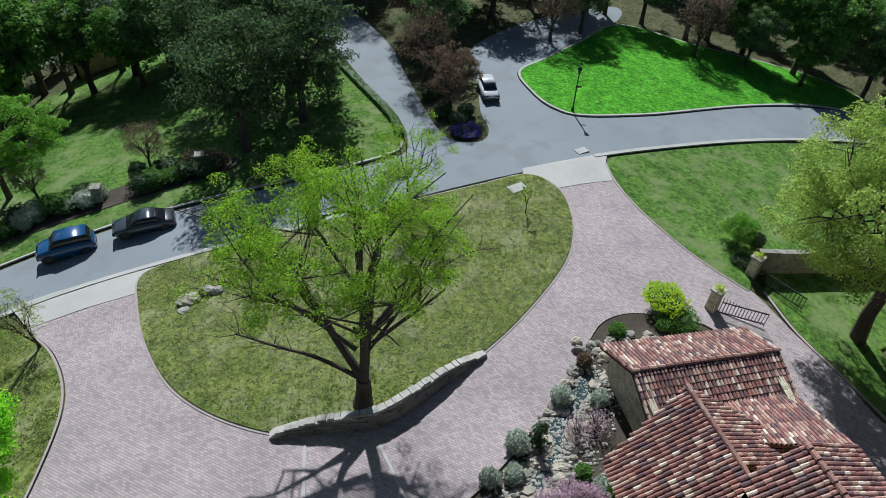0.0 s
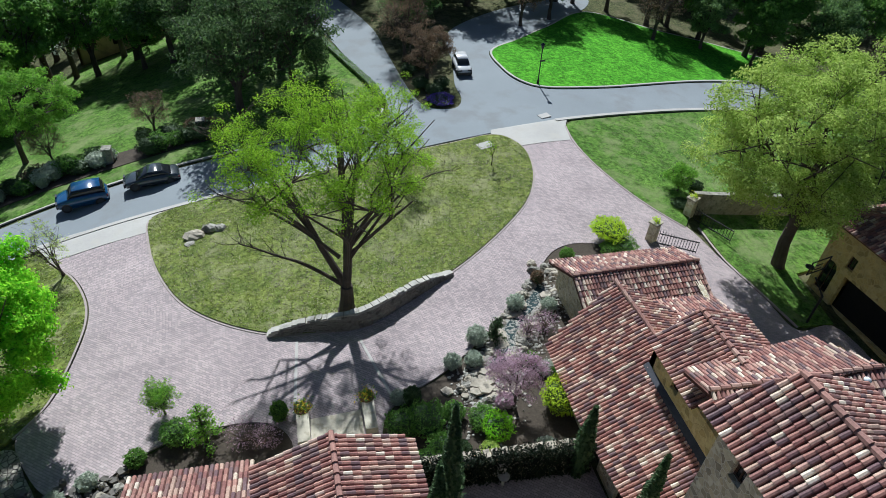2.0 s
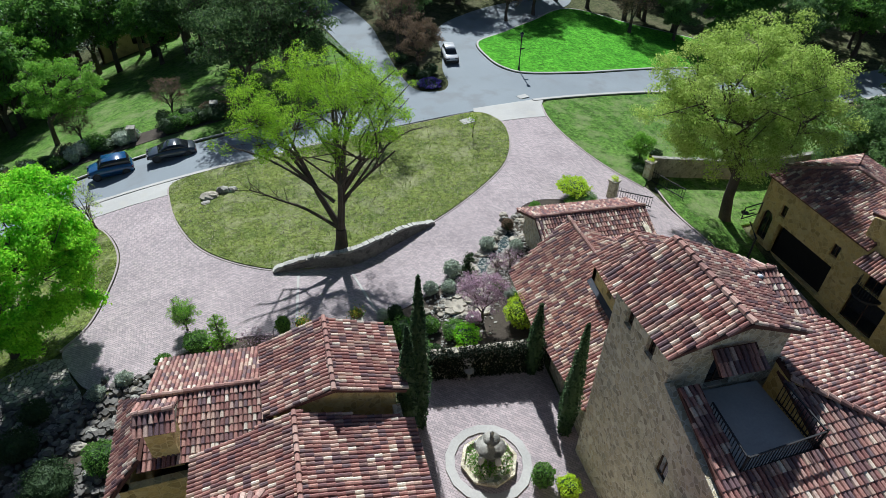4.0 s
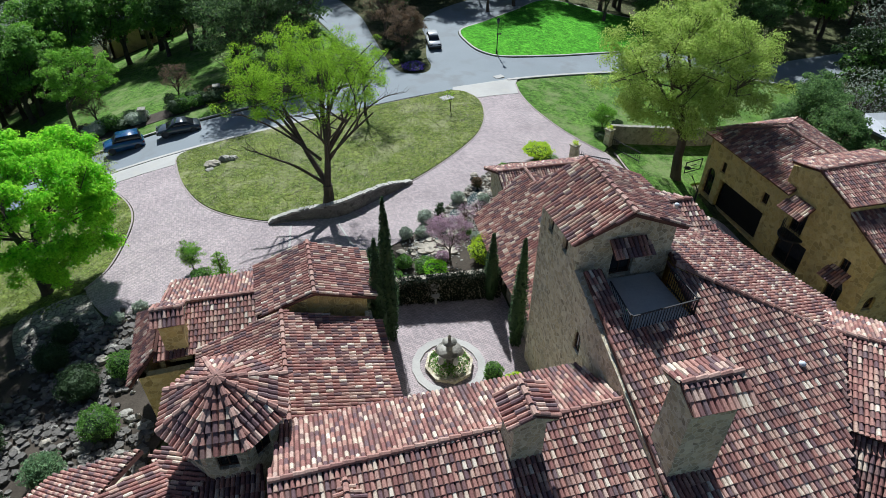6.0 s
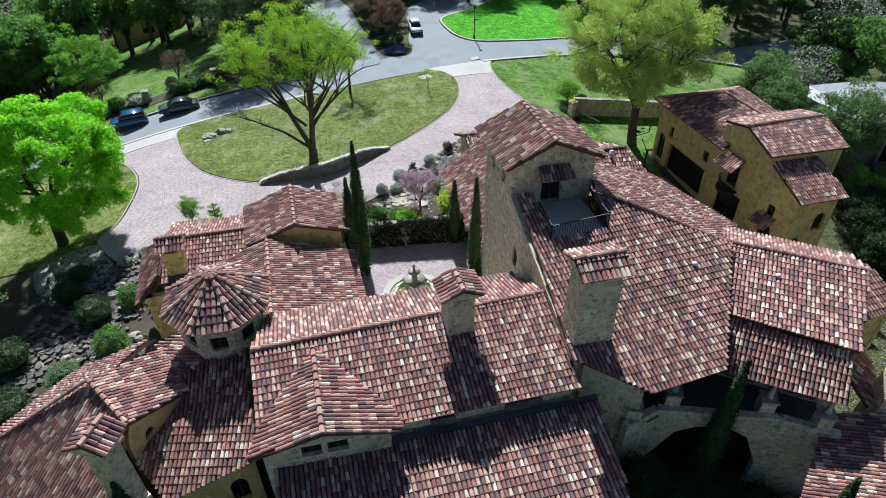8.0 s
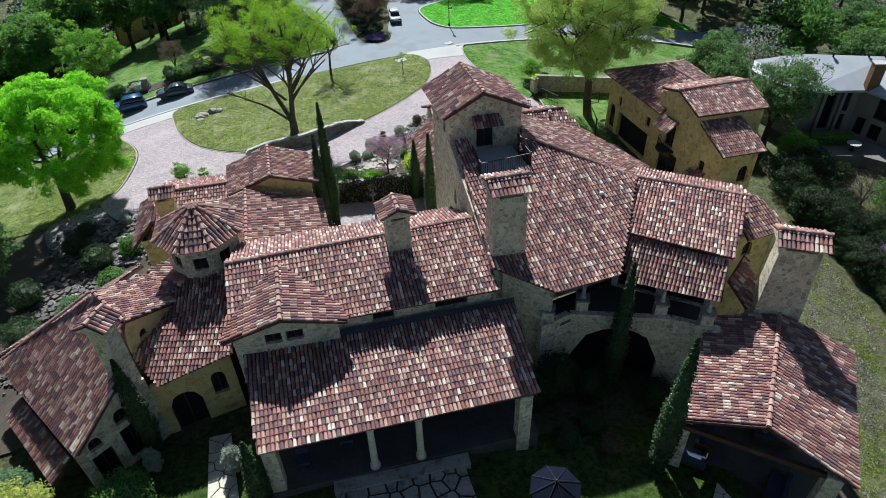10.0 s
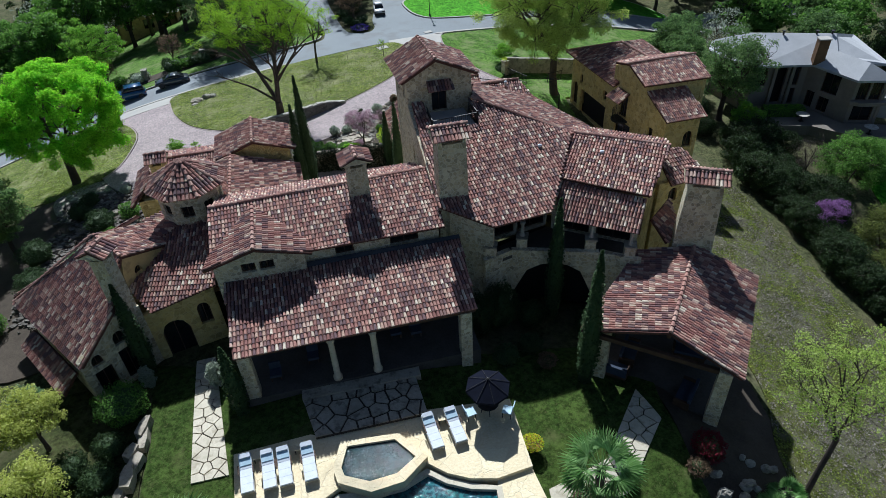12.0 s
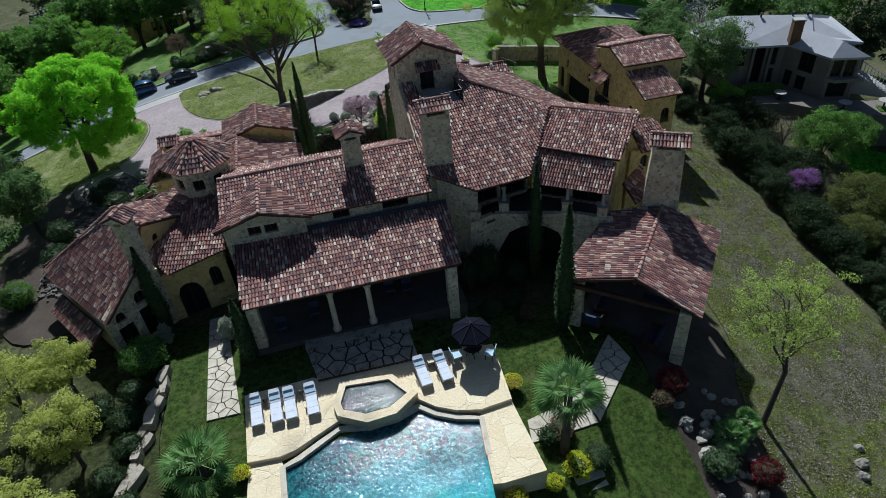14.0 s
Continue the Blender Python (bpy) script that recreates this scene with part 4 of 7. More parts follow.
# east wing at the back: hipped roof, upper and lower terrace roofs
R0, R1 = (16.4, 4.5, 10.2), (21.7, 0.7, 8.75)
slope(villa, [(12.65, 4.9, 10.2), (13.4, 4.9, 10.2), (13.4, 2.2, 9.45), (16.3, 2.4, 9.45), (16.3, 4.9, 10.2), R0, R1, (18.4, -4.9, 7.35), (15.0, -5.3, 7.35), (12.4, -3.4, 7.85)], rng)
slope(villa, [R0, R1, (24.1, 3.4, 7.5), (21.9, 8.6, 7.6), (17.6, 8.4, 9.5)], rng)
ridge(villa, R0, R1, rng)
wall(villa, (12.75, 5.3), (12.75, -3.2), (10.0, 7.8), M_STONE, [(1.0, 6.6, 0.6, 1.1, True)], thick=-0.32)
wall(villa, (13.0, -3.3), (15.1, -4.7), 7.3, M_STONE)
wall(villa, (15.0, -2.9), (19.3, -2.1), 7.6, M_STONE, [(0.25, 4.5, 1.9, 2.6, False), (2.35, 4.5, 1.9, 2.6, False)], base=4.3)
wall(villa, (23.6, 3.2), (21.6, 8.3), 7.5, M_GOLD)
RL, RR = (21.4, 1.3, 8.65), (26.75, -2.3, 8.6)
slope(villa, [RL, RR, (23.85, -5.65, 7.8), (19.15, -1.95, 7.8)], rng)
slope(villa, [RR, RL, (22.9, 2.75, 8.05), (27.4, -0.7, 8.05)], rng)
ridge(villa, RL, RR, rng)
slope(villa, [(19.6, -2.2, 7.62), (23.7, -5.6, 7.62), (22.75, -7.0, 6.35), (19.1, -4.5, 6.45)], rng)
wall(villa, (19.4, -2.6), (23.5, -5.6), 7.45, M_STONE, [(0.3, 4.5, 2.0, 2.5, False), (2.7, 4.5, 2.0, 2.5, False)])
wall(villa, (23.55, -5.35), (26.4, -2.2), (7.6, 8.35), M_GOLD, [(3.2, 6.0, 0.6, 1.0, True)])
wall(villa, (26.4, -2.2), (27.0, -0.9), (8.35, 7.9), M_GOLD)
wall(villa, (27.0, -0.9), (22.7, 2.4), 7.9, M_GOLD)
slope(villa, [(26.9, -0.3, 7.3), (28.75, -0.5, 7.25), (29.45, -2.75, 6.35), (26.8, -3.1, 6.35)], rng)
wall(villa, (26.2, -2.75), (29.1, -2.45), 6.3, M_GOLD, [(0.8, 4.8, 0.6, 1.0, True)])
wall(villa, (29.1, -2.45), (28.6, -0.5), 6.5, M_GOLD)
slope(villa, [(24.6, -5.0, 5.6), (26.6, -3.4, 5.7), (26.3, -5.2, 4.9), (25.0, -6.4, 4.8)], rng)
# arcade below
for a, b2, hs in (((14.6, -4.95), (16.3, -4.45), []), ((16.3, -4.45), (21.0, -6.05), [(0.15, -1.5, 4.65, 5.4, True)]), ((21.0, -6.05), (22.9, -7.35), [])):
    wall(villa, a, b2, 4.75, M_STONE, hs)
for x, y in ((15.1, -4.4), (17.05, -4.1), (20.75, -5.35), (22.55, -6.6)):
    pier = part("loggia_pier", Build().box((x, y, 4.4), (0.62, 0.62, 0.95), -0.4, 0.94), M_STONE, villa, "square stone parapet pier")
    part("cap", Build().box((x, y, 5.35), (0.7, 0.7, 0.08), -0.4), M_SLAB, pier)
    part("loggia_column", Build().lathe((x, y, 5.43), [(0.16, 0), (0.16, 0.1), (0.11, 0.14), (0.1, 0.78), (0.16, 0.84), (0.17, 0.98)], 10), M_CAP, villa, "slender pale stone column", smooth=True)
LOGGIA = [(15.0, -4.8), (17.0, -4.3), (20.5, -5.6), (22.8, -7.1), (23.4, -5.2), (19.2, -2.4), (15.4, -3.6)]
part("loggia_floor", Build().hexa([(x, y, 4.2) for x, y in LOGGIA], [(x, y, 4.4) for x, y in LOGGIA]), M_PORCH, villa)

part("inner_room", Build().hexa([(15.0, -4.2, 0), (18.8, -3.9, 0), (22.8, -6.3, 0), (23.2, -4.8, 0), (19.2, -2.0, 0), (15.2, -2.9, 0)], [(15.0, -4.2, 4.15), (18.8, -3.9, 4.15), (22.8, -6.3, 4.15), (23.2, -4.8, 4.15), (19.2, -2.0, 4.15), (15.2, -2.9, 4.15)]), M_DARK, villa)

# west wing
W0, W1 = (-6.5, 0.4, 7.3), (-4.7, -2.1, 7.25)
slope(villa, [W0, W1, (-3.0, 0.0, 6.1), (-4.4, 2.8, 6.05)], rng)
slope(villa, [W1, W0, (-12.6, 1.1, 3.0), (-7.2, -6.5, 4.05), (-5.0, -4.8, 5.6)], rng, run=(-2.5, -1.8))
slope(villa, [W0, (-4.6, 2.9, 6.1), (-9.5, 5.2, 3.4), (-12.6, 1.3, 3.05)], rng)
ridge(villa, W1, W0, rng)
ridge(villa, (-12.6, 1.2, 3.05), W0, rng)
slope(villa, [(-4.7, -2.0, 5.25), (-3.3, 0.9, 6.0), (-2.7, 1.5, 6.25), (-0.5, 1.5, 6.55), (-0.4, -0.6, 6.0), (-2.5, -1.4, 5.55)], rng, run=(-0.1, -1))
slope(villa, [(-4.6, 3.1, 6.0), (-3.3, 0.8, 6.1), (-2.4, 1.3, 6.35), (-2.9, 3.6, 6.3)], rng, run=(-1, 0.4))
slope(villa, [(-5.2, -2.0, 5.5), (-0.5, 0.1, 6.25), (-0.3, -3.35, 5.4), (-3.7, -3.95, 4.45)], rng)
slope(villa, [(-7.9, -5.6, 2.9), (-11.2, -1.0, 2.5), (-12.0, -1.6, 1.9), (-8.6, -6.4, 2.1)], rng)
wall(villa, (-4.9, -2.3), (-3.2, 0.0), 6.1, M_PLASTER, [(0.7, 5.6, 0.5, 0.5, True)], peak=(0.3, 7.1))
wall(villa, (-7.2, -6.3), (-4.2, -3.9), (4.0, 5.2), M_STONE, [(0.45, 0.9, 0.95, 2.0, False), (0.55, 3.25, 0.6, 0.7, True), (1.9, 1.2, 0.95, 2.1, False), (1.95, 3.7, 0.65, 0.85, True)], peak=(2.2, 5.5))
wall(villa, (-12.2, 0.9), (-7.2, -6.3), 3.2, M_STONE, [(5.5, 1.0, 0.9, 1.3, True)])
wall(villa, (-4.2, -3.9), (-0.5, -3.1), (4.4, 5.3), M_GOLD, [(0.5, 0.5, 1.5, 3.0, True), (2.6, 2.6, 0.7, 1.5, True)])
wall(villa, (-9.0, 4.6), (-12.2, 0.9), 3.2, M_STONE)
wall(villa, (-4.2, 2.6), (-9.0, 4.6), (5.4, 3.3), M_STONE)

chimney(villa, 8.35, -0.75, 7.6, 9.85, 1.15, 1.0, 0.05, rng, 0.95)
chimney(villa, 13.4, -2.3, 4.5, 11.35, 1.75, 1.4, 0.0, rng, 0.88, front=True)
chimney(villa, 26.4, -6.6, 0.0, 8.75, 2.5, 1.5, -0.5, rng, 0.72, front=True)
chimney(villa, -4.85, -4.0, 4.0, 8.75, 0.85, 0.8, -0.4, rng, 0.95)
chimney(villa, -4.6, 10.2, 3.8, 6.0, 1.0, 0.9, 0.0, rng, 0.95, True, M_GOLD, True)

for x, y, z in ((19.35, -0.2, 8.5), (22.8, -1.45, 8.15), (20.9, 11.4, 7.45)):
    part("roof_vent", Build().lathe((x, y, z), [(0.08, 0), (0.08, 0.26), (0.13, 0.28), (0.13, 0.34), (0.04, 0.4)], 12), M_WHITE, villa, "small pale metal roof vent", smooth=True)
part("roof_vent", Build().lathe((9.1, -3.2, 7.4), [(0.12, 0), (0.12, 0.28), (0.16, 0.3), (0.08, 0.36)], 12), M_RIDGE, villa, "small round clay roof vent", smooth=True)

# open pavilion
PB, PF = (26.3, -7.1, 4.9), (21.6, -12.95, 4.9)
slope(villa, [PB, PF, (17.9, -10.95, 4.2), (23.5, -6.0, 4.3)], rng, run=(-3.7, 2.0))
slope(villa, [PF, PB, (28.9, -9.5, 3.95), (23.95, -15.75, 3.95)], rng, run=(2.35, -2.8))
ridge(villa, PF, PB, rng)
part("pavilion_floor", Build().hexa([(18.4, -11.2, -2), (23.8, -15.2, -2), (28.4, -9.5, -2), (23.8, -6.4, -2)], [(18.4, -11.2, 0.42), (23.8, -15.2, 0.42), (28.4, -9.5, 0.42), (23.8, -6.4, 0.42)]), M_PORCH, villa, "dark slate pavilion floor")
for x, y in ((19.3, -10.9), (23.6, -15.0), (28.2, -9.7)):
    part("pavilion_pier", Build().box((x, y, 0.1), (0.72, 0.72, 3.8), 0.9, 0.85), M_STONE, villa, "tapered stone pier")
part("pavilion_beam", Build().tube([(18.5, -11.1, 3.9), (23.7, -15.2, 3.75)], [0.16, 0.16], 4).tube([(23.7, -15.2, 3.75), (28.4, -9.6, 3.75)], [0.16, 0.16], 4).tube([(21.6, -12.9, 4.6), (26.2, -7.2, 4.6)], [0.14, 0.14], 4), M_WOOD, villa, "dark timber beams")

# guest house over garages
guest = thing("guest_house", (34.5, 15, -1), "golden stone guest house over garages with clay tile roofs", "house")
slope(guest, [(35.3, 21.3, 5.4), (35.9, 16.5, 5.4), (32.0, 15.6, 4.0), (31.2, 24.4, 4.0)], rng)
slope(guest, [(35.3, 21.3, 5.4), (31.2, 24.4, 4.0), (39.3, 24.6, 4.0)], rng)
slope(guest, [(35.9, 16.5, 5.4), (35.3, 21.3, 5.4), (39.3, 24.6, 4.0), (39.3, 16, 4.0)], rng)
ridge(guest, (35.3, 21.3, 5.43), (35.9, 16.8, 5.43), rng)
ridge(guest, (31.2, 24.4, 4.03), (35.3, 21.3, 5.43), rng)
slope(guest, [(32.7, 14.65, 6.25), (38.8, 14.8, 6.25), (38.6, 11.7, 5.5), (32.75, 11.75, 5.5)], rng)
slope(guest, [(38.8, 14.8, 6.25), (32.7, 14.65, 6.25), (32.6, 16.9, 5.6), (38.8, 17.0, 5.6)], rng)
ridge(guest, (32.65, 14.65, 6.28), (38.85, 14.8, 6.28), rng)
slope(guest, [(33.1, 12.0, 4.95), (36.6, 12.0, 4.95), (36.9, 8.7, 3.7), (33.35, 8.65, 3.7)], rng)
wall(guest, (31.8, 23.9), (32.5, 16.6), 4.0, M_GOLD, [(0.4, -0.9, 0.9, 2.3, True), (1.6, 1.6, 0.5, 0.9, False), (1.9, -1.3, 4.6, 2.4, False), (5.9, 1.7, 0.6, 0.9, False)], base=-3)
wall(guest, (32.5, 16.6), (33.1, 11.9), 5.5, M_GOLD, [(0.9, -1.3, 2.3, 2.3, False), (1.3, 1.4, 1.1, 2.0, False)], peak=(2.2, 6.15), base=-3)
wall(guest, (33.1, 11.9), (33.6, 9.1), (4.9, 3.7), M_GOLD, [(0.8, 1.2, 0.6, 1.0, False), (0.6, -1.4, 1.1, 2.1, True)], base=-3)
wall(guest, (33.6, 9.1), (36.5, 9.0), 3.65, M_GOLD, [(0.5, -0.6, 0.7, 1.1, True), (1.7, 1.0, 0.8, 1.4, True)], base=-4)
wall(guest, (36.5, 9.0), (36.45, 11.9), (3.65, 4.8), M_GOLD, base=-4)
wall(guest, (38.35, 11.9), (38.4, 16.8), 5.4, M_GOLD, base=-4)
wall(guest, (33.2, 11.95), (38.35, 11.95), 5.4, M_GOLD, [(4.0, 2.4, 0.7, 1.2, True)], base=-4)
wall(guest, (38.4, 16.8), (38.9, 24.0), 4.0, M_GOLD, base=-4)
wall(guest, (38.9, 24.0), (31.8, 23.9), 4.0, M_GOLD, base=-3)
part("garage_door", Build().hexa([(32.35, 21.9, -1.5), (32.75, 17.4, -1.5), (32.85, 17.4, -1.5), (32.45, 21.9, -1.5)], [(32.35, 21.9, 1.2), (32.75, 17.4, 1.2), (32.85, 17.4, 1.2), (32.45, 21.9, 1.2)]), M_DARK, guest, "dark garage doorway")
slope(guest, [(32.5, 15.6, 3.9), (32.75, 13.9, 3.9), (31.75, 13.7, 3.2), (31.45, 15.6, 3.2)], rng, 0.19, 0.38, thick=0.07)
slope(guest, [(33.2, 11.5, 1.4), (33.4, 10.2, 1.4), (32.5, 10.0, 0.8), (32.3, 11.5, 0.8)], rng, 0.19, 0.38, thick=0.07)
bal = part("balcony", Build().lathe((32.6, 14.7, 1.1), [(0.5, 0), (0.85, 0.1), (0.85, 0.25)], 14), M_IRON, guest, "small round iron balcony")
for i in range(13):
    a = radians(100 + i * 13)
    part("baluster", Build().box((32.6 + 0.75 * math.cos(a), 14.7 + 0.75 * math.sin(a), 1.35), (0.03, 0.03, 0.9)), M_IRON, bal)


# ---- plants ----
def tree(name, base, fork, centre, radii, leaf_mat, count, size, label, seed, trunk_r=0.3, limbs=6, twigs=90, spread=0.75, category="tree", group="", shell=0.55, upper=-1.0, parts=("trunk", "crown"), flat=0.55, bare=(), stems=3):
    """A tree: tapered trunk, forked limbs and twigs, and a crown of small leaves in uneven clumps."""
    r = random.Random(seed)
    base, fork, centre = Vector(base), Vector(fork), Vector(centre)
    ob = thing(name, base, label, category, group)
    wood = Build()
    mid = base.lerp(fork, 0.5) + Vector((r.uniform(-.1, .1), r.uniform(-.1, .1), 0)) * trunk_r * 3
    wood.tube([base - Vector((0, 0, 0.3)), base + Vector((0, 0, 0.15)), mid, fork], [trunk_r * 1.7, trunk_r * 1.15, trunk_r * 0.95, trunk_r * 0.85], 10)
    for pts, w in bare:
        pts = [Vector(p) for p in pts]
        for _ in range(2):
            pts = [pts[0]] + [p.lerp(q, f) for p, q in zip(pts, pts[1:]) for f in (0.25, 0.75)] + [pts[-1]]
        for p, q in zip(pts[len(pts) // 2:], pts[len(pts) // 2 + 1:]):
            for _ in range(2):
                d = (q - p).normalized() + Vector((r.gauss(0, .6), r.gauss(0, .6), r.uniform(0.0, .9)))
                wood.tube([p, p + d * 0.35, p + d * 0.6 + Vector((0, 0, r.uniform(0, .3)))], [w * 0.16, w * 0.1, 0.006], 3, False)
        wood.tube(pts, [w * (1 - 0.85 * i / (len(pts) - 1)) for i in range(len(pts))], 7)
    ends = []
    while len(ends) < twigs:
        d = Vector((r.gauss(0, 1), r.gauss(0, 1), r.gauss(0, 1))).normalized()
        if d.z < upper:
            continue
        q = d * (shell + (1 - shell) * r.random()) * (0.86 + 0.28 * noise.noise(d * 2.2 + Vector((seed, 0, 0))))
        ends.append(centre + Vector((q.x * radii[0], q.y * radii[1], q.z * radii[2])))
    heads, boles = [], []
    for i in range(stems):
        a = 2 * math.pi * (i + r.random() * 0.4) / stems + seed
        top = centre + Vector((math.cos(a) * radii[0] * 0.3, math.sin(a) * radii[1] * 0.3, radii[2] * r.uniform(-0.1, 0.3)))
        start = fork - (fork - base) * r.uniform(0.0, 0.1)
        d = top - start
        c1 = start + d * 0.35 + Vector((d.x, d.y, 0)) * 0.14 + Vector((r.uniform(-.2, .2), r.uniform(-.2, .2), 0)) * trunk_r * 3
        c2 = start + d * 0.7 + Vector((r.uniform(-.3, .3), r.uniform(-.3, .3), 0)) * trunk_r * 3
        w0 = trunk_r * r.uniform(0.5, 0.66)
        wood.tube([start, c1, c2, top], [w0, w0 * 0.8, w0 * 0.58, w0 * 0.3], 8)
        boles.append((start, c1, c2, top, w0, a))
    for i in range(limbs):
        start, c1, c2, top, w0, a = boles[i % stems]
        a += r.uniform(-1.0, 1.0)
        u = r.uniform(0.2, 0.95)
        s1 = start.lerp(c1, u * 2.5) if u < 0.4 else c1.lerp(c2, (u - 0.4) / 0.6)
        k = r.uniform(0.45, 0.7)
        h = centre + Vector((math.cos(a) * radii[0] * k, math.sin(a) * radii[1] * k, radii[2] * (u * 0.7 - 0.45)))
        m1 = s1.lerp(h, 0.5) + Vector((r.uniform(-.35, .35), r.uniform(-.35, .35), 0.1 * (h - s1).length)) * min(1, radii[0] / 3)
        w1 = w0 * r.uniform(0.4, 0.6)
        wood.tube([s1, m1, h], [w1, w1 * 0.75, w1 * 0.4], 7, False)
        heads += [(m1, w1 * 0.5), (h, w1 * 0.34), (c2, w0 * 0.3), (top, w0 * 0.22)]
        for j in range(3):
            b2 = a + (j - 1) * 0.8 + r.uniform(-.3, .3)
            k2 = r.uniform(0.55, 0.85)
            t2 = centre + Vector((math.cos(b2) * radii[0] * k2, math.sin(b2) * radii[1] * k2, radii[2] * r.uniform(-0.2, 0.6)))
            s2 = m1.lerp(h, r.random())
            m2 = s2.lerp(t2, 0.5) + Vector((r.uniform(-.25, .25), r.uniform(-.25, .25), 0.08 * (t2 - s2).length))
            wood.tube([s2, m2, t2], [w1 * 0.5, w1 * 0.34, w1 * 0.15], 6, False)
            heads += [(m2, w1 * 0.3), (t2, w1 * 0.16)]
    crown = Build()
    for e in ends:
        s, w = min(heads, key=lambda g: (g[0] - e).length + (0.8 if g[0].z > e.z + 0.5 else 0))
        m = s.lerp(e, 0.55) + Vector((r.uniform(-.25, .25), r.uniform(-.25, .25), r.uniform(-0.1, .3)))
        wood.tube([s, m, e], [w * 0.48, w * 0.3, 0.010], 4, False)
        for _ in range(2):
            f = e + Vector((r.gauss(0, .6), r.gauss(0, .6), r.gauss(0.1, .5))) * spread
            wood.tube([m, f], [w * 0.2, 0.008], 3, False)
        full = r.uniform(0.55, 1.45)
        reach = spread * 1.3 * full ** 0.4
        for _ in range(max(1, int(count / twigs * full))):
            d = Vector((r.gauss(0, 1), r.gauss(0, 1), r.gauss(0.35, 1))).normalized()
            k = reach * (0.55 + 0.5 * r.random()) * (0.8 + 0.5 * noise.noise(d * 2.5 + e))
            crown.leaf(e + Vector((d.x * k, d.y * k, d.z * k * flat)), size * r.uniform(0.6, 1.3), r, 0.6, d)
    part(parts[0], wood, M_BARK, ob, "brown bark")
    if leaf_mat is not None:
        part(parts[1], crown, leaf_mat, ob)
    return ob


def shrub(name, at, rx, rz, leaf_mat, label, seed, count=500, size=0.16, group="", core=True, category="shrub", flower=None):
    r = random.Random(seed)
    at = Vector(at)
    ob = thing(name, at, label, category, group)
    if core:
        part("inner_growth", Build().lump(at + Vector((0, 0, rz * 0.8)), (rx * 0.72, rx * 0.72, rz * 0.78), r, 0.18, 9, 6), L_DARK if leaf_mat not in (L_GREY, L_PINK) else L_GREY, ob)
    else:
        w = Build()
        for _ in range(22):
            a, b = r.random() * 6.28, r.uniform(0.2, 1.0)
            w.tube([at, at + Vector((math.cos(a) * rx * b * 0.5, math.sin(a) * rx * b * 0.5, rz)), at + Vector((math.cos(a) * rx * b, math.sin(a) * rx * b, rz * r.uniform(1.1, 1.9)))], [0.03, 0.018, 0.006], 4, False)
        part("stem", w, L_TWIG, ob, kind="stuff")
    b, f = Build(), Build()
    for _ in range(count):
        d = Vector((r.gauss(0, 1), r.gauss(0, 1), r.gauss(0, 1))).normalized()
        k = (0.78 + 0.24 * r.random()) * (0.88 + 0.3 * noise.noise(d * 2.5 + Vector((seed, 0, 0)))) if core else r.uniform(0.45, 1.05)
        p = at + Vector((d.x * rx * k, d.y * rx * k, rz + d.z * rz * k))
        if p.z > at.z + 0.02:
            (f if flower and r.random() < 0.35 else b).leaf(p, size * r.uniform(0.6, 1.3), r, 0.8)
    part("foliage", b, leaf_mat, ob)
    if flower:
        part("blossom", f, flower, ob, kind="stuff")
    return ob


def cypress(at, top, radius, seed):
    r = random.Random(seed)
    at = Vector(at)
    ob = thing("cypress_tree", at, "tall narrow dark green Italian cypress", "tree", "cypress trees")
    h = top - at.z

    def wide(u):
        return radius * (0.55 + 0.45 * min(1, u / 0.25)) * (1 - max(0, (u - 0.35) / 0.65) ** 1.5) + 0.04
    part("trunk", Build().tube([at - Vector((0, 0, 0.2)), at + Vector((0, 0, h * 0.9))], [0.12, 0.02], 6), M_BARK, ob)
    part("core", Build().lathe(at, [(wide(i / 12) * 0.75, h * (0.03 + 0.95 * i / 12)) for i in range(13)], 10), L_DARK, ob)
    b = Build()
    for _ in range(int(h * 260)):
        u, a = r.random() ** 1.15, r.random() * 6.28
        k = wide(u) * r.uniform(0.75, 1.12) * (0.9 + 0.2 * noise.noise(Vector((a, u * 9, seed))))
        b.leaf(at + Vector((math.cos(a) * k, math.sin(a) * k, 0.05 + u * h)), r.uniform(0.10, 0.2), r, 1.5)
    part("foliage", b, L_DARK, ob)
    return ob


def conifer(name, at, h, rad, mat, label, seed, group=""):
    r = random.Random(seed)
    at = Vector(at)
    ob = thing(name, at, label, "tree", group)
    wood, b = Build(), Build()
    wood.tube([at - Vector((0, 0, 0.2)), at + Vector((0, 0, h))], [h * 0.02 + 0.03, 0.015], 6)
    tiers = max(7, int(h * 3))
    for i in range(tiers):
        u = 0.08 + 0.9 * i / tiers
        for j in range(8):
            a = r.random() * 6.28
            ln = rad * (1 - u) ** 0.8 * r.uniform(0.7, 1.15) + 0.1
            s = at + Vector((0, 0, u * h))
            e = s + Vector((math.cos(a) * ln, math.sin(a) * ln, -0.1 * ln + 0.12))
            wood.tube([s, e], [0.02 + 0.004 * h, 0.006], 3, False)
            for k in range(int(18 + 16 * ln)):
                b.leaf(s.lerp(e, 0.25 + 0.8 * r.random()) + Vector((r.gauss(0, .1), r.gauss(0, .1), r.gauss(0, .07))) * (0.5 + ln * 0.5), (0.085 + 0.04 * ln) * r.uniform(0.7, 1.4), r, 1.0)
    part("trunk", wood, M_BARK, ob)
    part("needles", b, mat, ob)
    return ob


